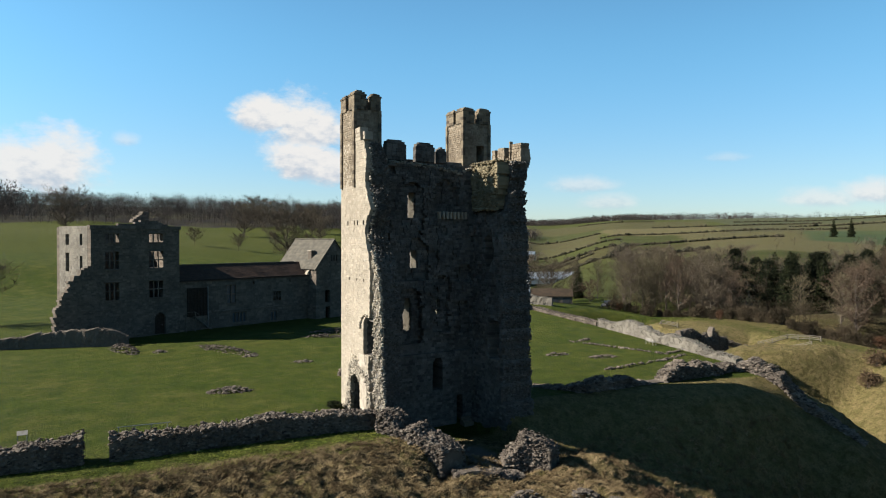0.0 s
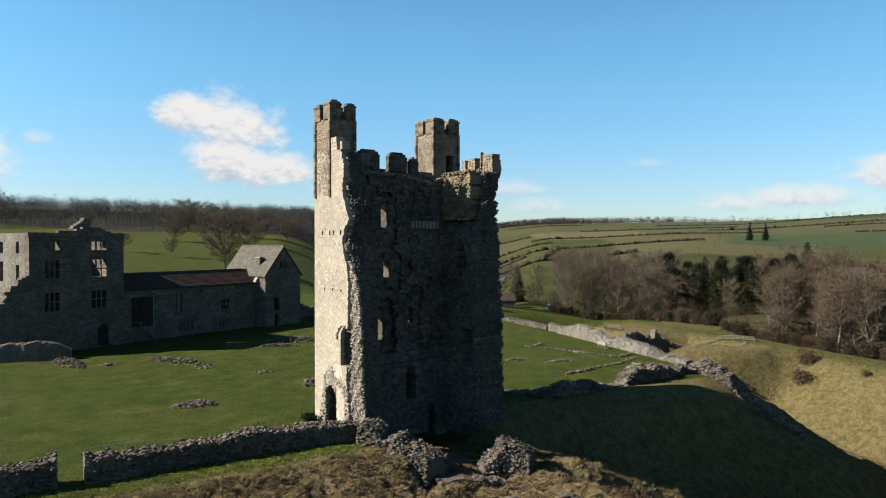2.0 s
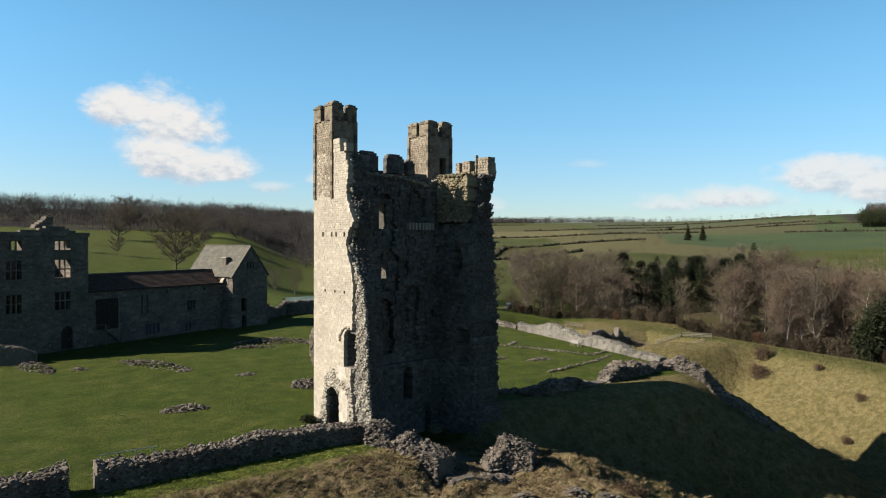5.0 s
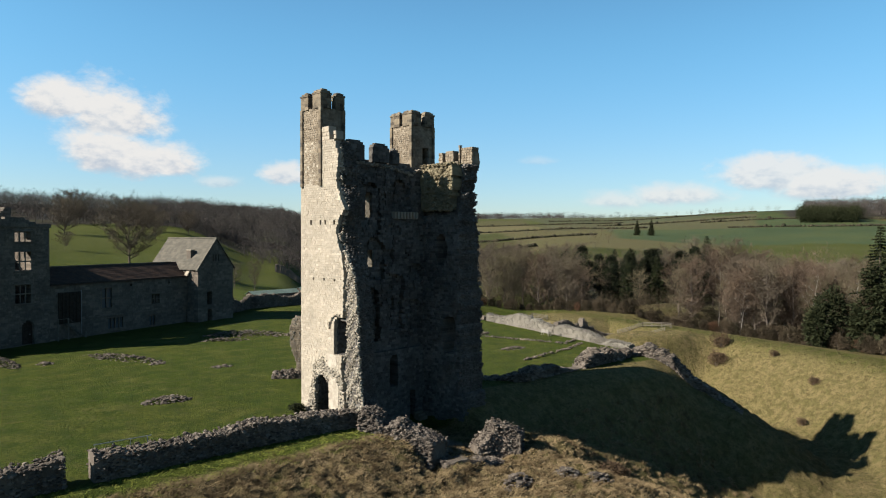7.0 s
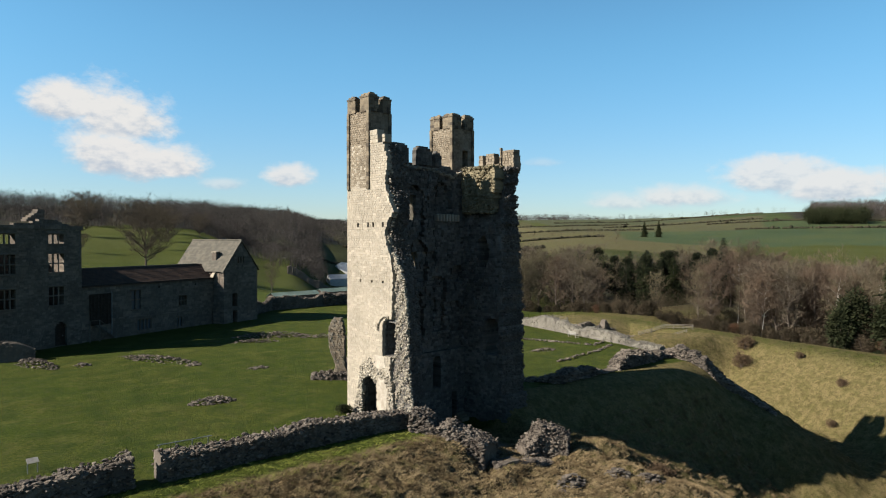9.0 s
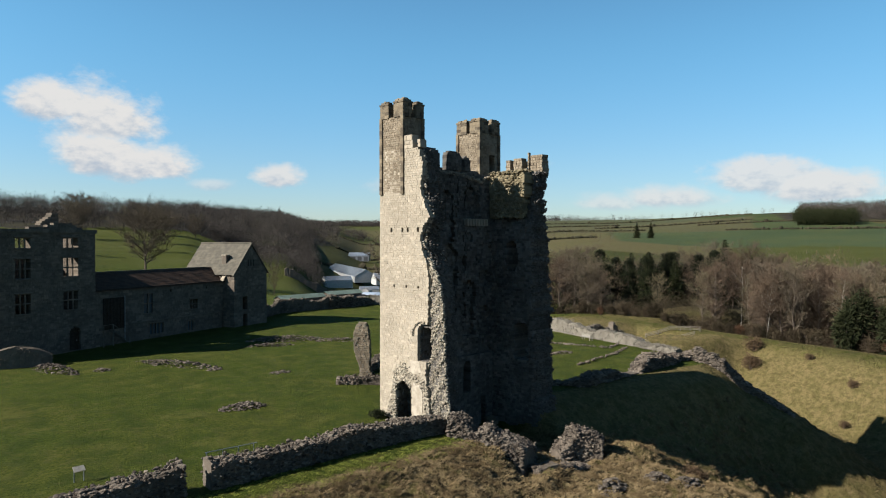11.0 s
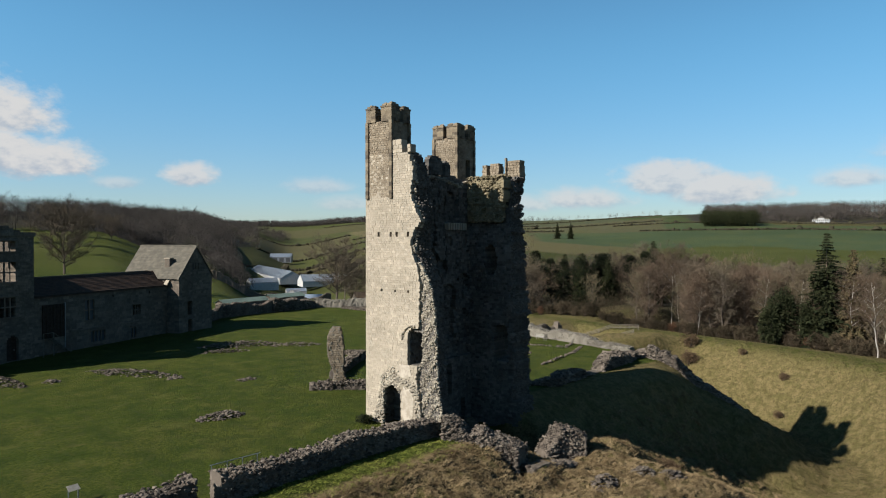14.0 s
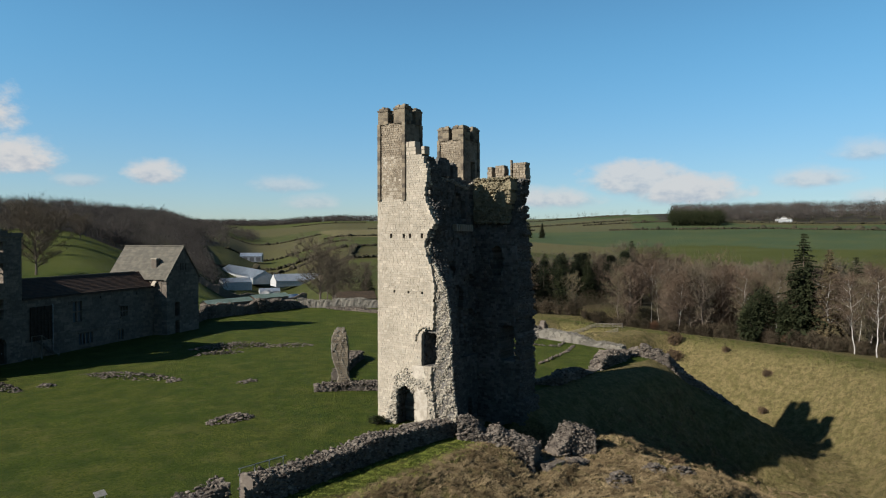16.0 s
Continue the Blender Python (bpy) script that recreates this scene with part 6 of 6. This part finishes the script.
def hedge(points, seed, hgt=2.2, mat=None, name="field_hedge"):
    """A distant hedgerow of leafy clumps; points as (degrees, metres)."""
    rng = random.Random(seed)
    st = Stones()
    for (a0, r0), (a1, r1) in zip(points, points[1:]):
        x0, y0 = xy(a0, r0)
        x1, y1 = xy(a1, r1)
        n = max(2, int(math.hypot(x1 - x0, y1 - y0) / 2.1))
        for k in range(n):
            f = (k + rng.random()) / n
            x, y = x0 + (x1 - x0) * f + rng.uniform(-0.6, 0.6), y0 + (y1 - y0) * f + rng.uniform(-0.6, 0.6)
            s = hgt * rng.uniform(0.8, 1.35) * (1.9 if rng.random() < 0.04 else 1)
            st.lump((x, y, ground_z(x, y) + s * 0.3), s * 1.5, rng, 0.75)
    ob = st.make(name, mat or M_HEDGE_FAR, None)
    return tagged(ob, "distant dark hedgerow between fields", "hedge", kind="stuff")


def ring(a0, a1, r0, r1, power=1.0):
    def pick(rng):
        a = rng.uniform(a0, a1)
        return xy(a, r0 + (r1 - r0) * rng.random() ** power)
    return pick


def build_distance():
    far_wood("hill_woodland", "grey-brown leafless woodland on the park hill", M_TWIG_FAR, ring(-24, 13, 447, 600), 900, 1, (12, 18), 210, 0.12)
    far_wood("hill_woodland", "bare woodland along the upper hillside", M_TWIG_FAR, ring(-24, 18, 620, 980), 560, 2, (14, 20), 150, 0.2)
    far_wood("hill_woodland", "bare woodland falling to the valley", M_TWIG_FAR, ring(12, 20.5, 430, 700), 420, 3, (12, 18), 210, 0.12)
    far_wood("hill_woodland", "bare woodland by the valley fields", M_TWIG_FAR, ring(19, 26, 600, 1000), 420, 4, (13, 19), 170, 0.16)
    far_wood("hill_woodland", "bare trees down the slope to the walled garden", M_TWIG_FAR, ring(20.5, 26.3, 360, 600), 230, 18, (11, 16), 210, 0.11)
    far_wood("hill_woodland", "dark far woodland on the ridge", M_TWIG_FAR, ring(16, 28.5, 900, 1500), 560, 5, (15, 22), 70, 0.4)
    far_wood("hill_woodland", "tall leafless wood on the western hill", M_TWIG_FAR, ring(-26, -9, 540, 720), 240, 15, (19, 27), 120, 0.28)
    far_wood("hill_woodland", "dark wood along the far skyline", M_TWIG_FAR, ring(15, 31, 1330, 1500), 420, 16, (18, 25), 70, 0.5)
    far_wood("ridge_woodland", "thin belt of woods on the skyline", M_TWIG_FAR, lambda rng: xy(18 + 20 * rng.random() + abs(rng.gauss(0, 5.5)), rng.uniform(2240, 2480)), 1400, 6, (20, 32), 80, 0.6, 0.2)
    far_wood("ridge_woodland", "low thinning woods on the skyline", M_TWIG_FAR, lambda rng: xy(45.5 + 9 * rng.random() ** 1.8, rng.uniform(2240, 2400)), 260, 26, (8, 17), 60, 0.5, 0.2)
    far_wood("knoll_woodland", "brown wood on the knoll", M_TWIG_FAR, ring(65.3, 75, 1140, 1600), 700, 7, (18, 26), 130, 0.3)
    far_wood("knoll_woodland", "mixed wood behind the white house", M_TWIG_FAR, ring(74, 88, 1150, 1600), 620, 8, (18, 26), 130, 0.3)
    far_wood("conifer_plantation", "block of dark green conifers", M_NEEDLE, ring(65.0, 68.8, 1060, 1130), 300, 9, (20, 26), 100, 0.3)
    far_wood("skyline_trees", "row of small trees on the ridge", M_TWIG, lambda rng: xy(rng.uniform(50.5, 63.5), 1950 + rng.uniform(-20, 20)), 30, 10, (13, 20), 120, 0.2)
    far_wood("field_trees", "scattered field trees", M_TWIG, lambda rng: xy(rng.choice((38.5, 41.2, 44, 46.5, 49, 51, 36)) + rng.gauss(0, 0.8), rng.uniform(480, 1000)), 34, 11, (9, 16), 200, 0.1)
    for az in (53.2, 54.3):
        x, y = xy(az, 800)
        tagged(plant(SPRUCES[0], x, y, 0.85, az * 7), "dark conifer standing alone in a field")
    far_wood("valley_trees", "far bare trees in the valley", M_TWIG_FAR, ring(50, 88, 262, 400), 340, 13, (8, 13), 170, 0.14)
    far_wood("belt_woodland", "deep leafless wood behind the hedge", M_TWIG_RED, lambda rng: outward(*along(rng.uniform(0.2, 1.0)), rng.uniform(48, 120)), 210, 14, (13, 18), 300, 0.07)
    far_wood("undergrowth", "dark bramble and saplings under the trees", M_HEDGE, lambda rng: outward(*along(rng.uniform(0.12, 1.0)), rng.uniform(1.5, 45)), 620, 17, (3.0, 6.5), 190, 0.12)
    for n, pts in enumerate([[(31, 560), (36, 545), (41, 560), (45, 600)], [(30, 760), (37, 740), (43, 770), (50, 800)], [(36, 1050), (48, 1080), (54, 1060)], [(40, 1400), (46, 1390), (52, 1430)],
                             [(34, 1900), (40, 1880)], [(37.5, 560), (38.5, 760)], [(58, 1150), (66, 1160), (74, 1100), (84, 1080)],
                             [(62, 1500), (58, 1700)], [(46, 1650), (54, 1640), (60, 1700)], [(70, 1330), (78, 1320), (84, 1330)], [(26, 640), (31, 700), (36, 690)], [(28, 900), (33, 915), (38, 900)], [(28.5, 1250), (36, 1235)], [(60, 1000), (72, 1010), (84, 960)], [(50, 1220), (62, 1240)]]):
        hedge(pts, 300 + n, 2.9)


build_distance()


# ---- small things ----
def fence(name, pts, label):
    e = thing(name, pose(pts[0][0], pts[0][1], ground_z(*pts[0])), label, "fence")
    o = Vector((pts[0][0], pts[0][1], ground_z(*pts[0])))
    for (x0, y0), (x1, y1) in zip(pts, pts[1:]):
        n = max(1, int(math.hypot(x1 - x0, y1 - y0) / 1.9))
        line = [Vector((x0 + (x1 - x0) * k / n, y0 + (y1 - y0) * k / n, ground_z(x0 + (x1 - x0) * k / n, y0 + (y1 - y0) * k / n))) - o for k in range(n + 1)]
        for a in line:
            part("post", box_bm(a.x - 0.07, a.y - 0.07, a.z - 0.3, a.x + 0.07, a.y + 0.07, a.z + 1.05, bevel=0.02), M_WOOD, e)
        for a, b in zip(line, line[1:]):
            for h in (0.35, 0.66, 0.95):
                part("rail", rail_bm(a + Vector((0, 0, h)), b + Vector((0, 0, h)), 0.1), M_WOOD, e)
    return e


fence("timber_fence", [(80.0, 64.0), (82.3, 58.6), (83.6, 55.5), (85.2, 52.3)], "pale post-and-rail fence by the bridge")
fence("timber_fence", [(92.5, 38.0), (94.5, 33), (96.0, 27)], "weathered post-and-rail footbridge railing")
fence("timber_fence", [(89.5, 37.0), (91.5, 32), (93.0, 26.5)], "weathered post-and-rail footbridge railing")


M_BENCH = plain_mat("bleached_oak", rgb(0.216, 0.204, 0.18), rgb(0.162, 0.15, 0.129), 3.0, 0.85)


def bench(x, y, turn):
    z = ground_z(x, y)
    e = thing("garden_bench", pose(x, y, z, 0, 0, turn), "pale weathered wooden bench on the lawn", "bench")
    for k in range(4):
        part("seat_slat", box_bm(-0.9, -0.25 + k * 0.14, 0.42, 0.9, -0.14 + k * 0.14, 0.46, bevel=0.01), M_BENCH, e)
    for k in range(3):
        part("back_slat", box_bm(-0.9, 0.30, 0.56 + k * 0.15, 0.9, 0.34, 0.67 + k * 0.15, bevel=0.01), M_BENCH, e)
    for sx in (-0.85, 0.85):
        part("leg", box_bm(sx - 0.04, -0.25, 0, sx + 0.04, -0.17, 0.62, bevel=0.01), M_BENCH, e)
        part("leg", box_bm(sx - 0.04, 0.28, 0, sx + 0.04, 0.36, 0.98, bevel=0.01), M_BENCH, e)
        part("armrest", box_bm(sx - 0.05, -0.28, 0.62, sx + 0.05, 0.3, 0.66, bevel=0.01), M_BENCH, e)
    return e


bench(51.3, 19.5, 85)


def sign(x, y, turn):
    e = thing("information_sign", pose(x, y, ground_z(x, y), 0, 0, turn), "small slanted pale information board on posts", "sign")
    b = part("board", box_bm(-0.36, -0.25, -0.02, 0.36, 0.25, 0.02, bevel=0.01), M_BENCH, e)
    b.location, b.rotation_euler = (0, 0, 0.85), (radians(30), 0, 0)
    for sx in (-0.3, 0.3):
        part("post", box_bm(sx - 0.03, -0.03, -0.1, sx + 0.03, 0.03, 0.82, bevel=0.01), M_METAL, e)


sign(-25.3, -2.0, 10)


def handrail():
    e = thing("handrail", pose(-18.6, -7.4, 0), "grey metal handrail on the wall end", "handrail")
    z = ground_z(-18.6, -7.4)
    for k in range(4):
        x = 0.2 + k * 1.1
        part("post", box_bm(x - 0.025, 0.6, z - 0.1, x + 0.025, 0.65, z + 1.8, bevel=0.008), M_METAL, e)
    part("rail", rail_bm(Vector((0.1, 0.62, z + 1.8)), Vector((3.8, 0.75, z + 1.8)), 0.05), M_METAL, e)


handrail()


def stone_steps():
    e = thing("stone_steps", pose(0, 0, 0, 0, 0, 8.8), "small worn stone block steps inside the keep", "steps")
    for k in range(3):
        part("step", box_bm(10.9, -3.9 + k * 0.3, -2.5, 12.0, -3.55 + k * 0.3, -2.1 + k * 0.2, bevel=0.03), M_LICHEN, e)


stone_steps()


# glasshouses and sheds beyond the ward
def glasshouse(x, y, turn, L, W, h, label):
    z = ground_z(x, y)
    e = thing("glasshouse", pose(x, y, z, 0, 0, turn), label, "greenhouse", "glasshouses in the walled garden")
    part("wall", box_bm(-L / 2, -W / 2, -0.5, L / 2, -W / 2 + 0.15, h, bevel=0.02), M_WHITE, e)
    part("wall", box_bm(-L / 2, W / 2 - 0.15, -0.5, L / 2, W / 2, h, bevel=0.02), M_WHITE, e)
    for s in (-1, 1):
        bm = bmesh.new()
        a = [(s * L / 2, -W / 2 + 0.15, -0.5), (s * L / 2, W / 2 - 0.15, -0.5), (s * L / 2, W / 2 - 0.15, h), (s * L / 2, 0, h + W * 0.3), (s * L / 2, -W / 2 + 0.15, h)]
        b = [(p[0] - s * 0.15, p[1], p[2]) for p in a]
        va, vb = [bm.verts.new(p) for p in a], [bm.verts.new(p) for p in b]
        bm.faces.new(va)
        bm.faces.new(vb[::-1])
        for k in range(5):
            bm.faces.new((va[k], vb[k], vb[(k + 1) % 5], va[(k + 1) % 5]))
        bmesh.ops.recalc_face_normals(bm, faces=bm.faces)
        part("gable", bm, M_WHITE, e)
    for s in (-1, 1):
        bm = bmesh.new()
        p = [bm.verts.new(q) for q in ((-L / 2 - 0.1, s * (W / 2 + 0.1), h - 0.05), (L / 2 + 0.1, s * (W / 2 + 0.1), h - 0.05), (L / 2 + 0.1, 0, h + W * 0.3), (-L / 2 - 0.1, 0, h + W * 0.3))]
        f = bm.faces.new(p)
        bmesh.ops.solidify(bm, geom=[f], thickness=0.08)
        part("roof", bm, M_SHEET, e)
    n = int(L / 1.2)
    for k in range(n + 1):
        xx = -L / 2 + L * k / n
        for s in (-1, 1):
            part("glazing_bar", rail_bm(Vector((xx, s * (W / 2 + 0.1), h + 0.02)), Vector((xx, 0, h + W * 0.3 + 0.06)), 0.07), M_WHITE, e)


glasshouse(187, 352, -12, 19, 9, 5.0, "white-walled glasshouse with a pale roof")
glasshouse(246, 440, 71, 136, 17, 4.0, "long pale blue-grey glasshouse")
glasshouse(240, 356, -18, 38, 15, 3.4, "low blue-grey glasshouse with bright panes")
glasshouse(203, 337, -25, 13, 6, 2.6, "small white glasshouse among the beds")
glasshouse(197, 330, 40, 8, 5, 2.2, "small low cold frame among the beds")


def tunnel(x, y, turn, L, R):
    z = ground_z(x, y)
    bm = bmesh.new()
    rows = []
    for s in (-L / 2, L / 2):
        rows.append([bm.verts.new((s, math.cos(math.pi * k / 10) * R, max(-0.3, math.sin(math.pi * k / 10) * R * 0.9 - 0.1))) for k in range(11)])
    for k in range(10):
        bm.faces.new((rows[0][k], rows[0][k + 1], rows[1][k + 1], rows[1][k]))
    bm.faces.new(rows[0][::-1])
    bm.faces.new(rows[1])
    bmesh.ops.recalc_face_normals(bm, faces=bm.faces)
    e = thing("polytunnel", pose(x, y, z, 0, 0, turn), "pale rounded polytunnel in the garden", "polytunnel")
    part("cover", bm, M_SHEET, e, smooth=True)
    for k in range(6):
        part("hoop", box_bm(-L / 2 + L * k / 5 - 0.04, -R - 0.05, 0, -L / 2 + L * k / 5 + 0.04, -R + 0.03, R * 0.3, bevel=0.01), M_WHITE, e)


tunnel(166, 268, -38, 19, 4.6)


def shed(x, y, turn, L, W, h, roofh, walls, roofm, label, category="shed"):
    z = ground_z(x, y)
    e = thing("farm_shed", pose(x, y, z, 0, 0, turn), label, category)
    part("wall", box_bm(-L / 2, -W / 2, -0.6, L / 2, W / 2, h, bevel=0.04), walls, e)
    for s in (-1, 1):
        bm = bmesh.new()
        p = [bm.verts.new(q) for q in ((-L / 2 - 0.3, s * (W / 2 + 0.3), h - 0.1), (L / 2 + 0.3, s * (W / 2 + 0.3), h - 0.1), (L / 2 + 0.3, 0, h + roofh), (-L / 2 - 0.3, 0, h + roofh))]
        bmesh.ops.solidify(bm, geom=[bm.faces.new(p)], thickness=0.15)
        part("roof", bm, roofm, e)
    for s in (-1, 1):
        bm = bmesh.new()
        p = [bm.verts.new(q) for q in ((s * L / 2, -W / 2, h), (s * L / 2, W / 2, h), (s * L / 2, 0, h + roofh))]
        bmesh.ops.solidify(bm, geom=[bm.faces.new(p)], thickness=0.12)
        part("gable", bm, walls, e)
    for k in range(3):
        part("doorway", box_bm(-L * 0.35 + k * L * 0.3, -W / 2 - 0.05, 0, -L * 0.15 + k * L * 0.3, -W / 2 + 0.02, h * 0.8, bevel=0.01), M_DARK, e)


M_GREENSHEET = plain_mat("pale_green_sheet", rgb(0.20, 0.26, 0.22), rgb(0.15, 0.20, 0.17), 0.5, 0.6)
shed(403, 690, -40, 26, 14, 6.5, 4.0, M_METAL, M_SHEET, "grey barn with a pale metal roof", "barn")
shed(94, 118, -25, 12, 7, 2.6, 2.0, M_HOUSE, M_ROOFRED, "low building with a brown tiled roof", "building")
shed(35.0, 90.5, 10, 12, 3, 2.9, 0.7, M_HOUSE, M_GREENSHEET, "low lean-to with pale green sheet roof", "shed")
shed(47.5, 93.5, 8, 10, 3, 3.0, 0.7, M_HOUSE, M_GREENSHEET, "low store with pale sheet roof", "shed")


def white_house():
    x, y = xy(73.2, 1122)
    z = ground_z(x, y)
    e = thing("white_house", pose(x, y, z, 0, 0, -70), "white country house among trees on the hill", "house")
    for a, b, h in ((-11, -4, 5.4), (-4, 4, 7.6), (4, 11, 5.4)):
        w = part("wall", box_bm(a, -6, -2, b, 6, h, bevel=0.1), M_WHITE, e)
        for k in range(3):
            for zz in (0.6, 3.2):
                c = a + (b - a) * (k + 0.5) / 3
                part("window", box_bm(c - 0.7, -6.06, zz, c + 0.7, -5.98, zz + 1.6, bevel=0.02), M_GLASS, w)
        bm = bmesh.new()
        r = bmesh.ops.create_cone(bm, segments=4, radius1=1, radius2=0.2, depth=1, cap_ends=True)
        for v in bm.verts:
            q = Matrix.Rotation(radians(45), 3, "Z") @ v.co
            v.co = ((a + b) / 2 + q.x * (b - a) * 0.76, q.y * 9.0, h + 1.2 + v.co.z * 2.6)
        part("roof", bm, M_SLATE, e)


white_house()


def machine():
    """A parked farm vehicle seen far off."""
    x, y = 101, 99
    e = thing("parked_vehicle", pose(x, y, ground_z(x, y), 0, 0, 20), "small dark parked utility vehicle", "vehicle")
    part("body", box_bm(-2.0, -0.9, 0.5, 2.0, 0.9, 1.2, bevel=0.15), M_DARK, e)
    part("cab", box_bm(-0.6, -0.8, 1.15, 1.2, 0.8, 2.0, bevel=0.2), M_GLASS, e)
    for sx in (-1.3, 1.3):
        for sy in (-0.85, 0.85):
            bm = bmesh.new()
            bmesh.ops.create_cone(bm, segments=16, radius1=0.42, radius2=0.42, depth=0.28, cap_ends=True, matrix=Matrix.Translation((sx, sy, 0.42)) @ Matrix.Rotation(radians(90), 4, "X"))
            part("wheel", bm, M_DARK, e)


machine()


# ---- dry tussocks on the banks ----
def blades_of(name, x, y, size, wide, seed, mat, label):
    """Four thin blades from each root."""
    rng = np.random.RandomState(seed)
    X0, S = np.repeat(np.stack([x, y, ground_many(x, y) - 0.05], 1), 4, 0), np.repeat(size, 4)[:, None]
    m = len(X0)
    root = X0 + rng.uniform(-1, 1, (m, 3)) * np.array([0.5, 0.5, 0.0]) * S
    tip = X0 + (rng.uniform(-1, 1, (m, 3)) * np.array([1, 1, 0.3]) + np.array([0.25, -0.35, 0.75])) * S
    side = rng.normal(size=(m, 3))
    side *= wide * S / np.linalg.norm(side, axis=1)[:, None]
    v = np.stack([root - side, root + side, tip], 1).reshape(-1, 3)
    me = bpy.data.meshes.new(name)
    me.from_pydata(v.tolist(), [], np.arange(len(v)).reshape(-1, 3).tolist())
    me.materials.append(mat)
    tagged(new(name, me), label, "grass", kind="stuff")


M_HAY = plain_mat("dry_hay", rgb(0.225, 0.168, 0.094), rgb(0.070, 0.050, 0.026), 0.5, 0.95, 0, 0.0, True)
M_VERGE = plain_mat("rough_green_grass", rgb(0.1875, 0.1875, 0.045), rgb(0.09, 0.108, 0.021), 0.8, 0.95, 0, 0.0, True)


def tussocks():
    rng = np.random.RandomState(77)
    n = 420000
    near = rng.rand(n) < 0.72
    x = np.where(near, rng.uniform(-48, 44, n), rng.uniform(24, 92, n))
    y = np.where(near, rng.uniform(-30, -9, n), rng.uniform(-42, 34, n))
    d = edge_distance(x, y)
    clump = waves(x, y, 1.5, 91) + 0.6 * waves(x, y, 0.7, 92)
    ok = (d > 0.9) & (d < 35) & (clump > np.where(near & (x + 0.8 * (y + 16) < 22), 0.0, 0.5))
    x, y, near = x[ok][:120000], y[ok][:120000], near[ok][:120000]
    size = np.where(near, rng.uniform(0.13, 0.36, len(x)), rng.uniform(0.10, 0.24, len(x)))
    blades_of("dry_grass", x, y, size, 0.085, 78, M_HAY, "tussocks of dry straw-coloured grass on the banks")
    # rough green verge along the foot of the walls
    n = 150000
    x, y = rng.uniform(-50, 34, n), rng.uniform(-26, -8, n)
    d = edge_distance(x, y)
    foot = np.interp(x, (-52, -19, -8, 1, 4, 8, 14, 16, 34), (-10.6, -9.4, -8.5, -8.2, -13.5, -16, -15.5, -12, -12))
    clump = waves(x, y, 1.3, 93) + 0.6 * waves(x, y, 0.6, 94)
    ok = (y < foot) & (d > -3.5) & (d < np.where(x > 5, 7.0, 1.6) + 0.8 * clump) & (clump > np.where(x > 5, 0.25, -0.2))
    x, y = x[ok][:34000], y[ok][:34000]
    blades_of("verge_grass", x, y, rng.uniform(0.08, 0.22, len(x)), 0.09, 79, M_VERGE, "rough yellow-green grass along the foot of the walls")


tussocks()
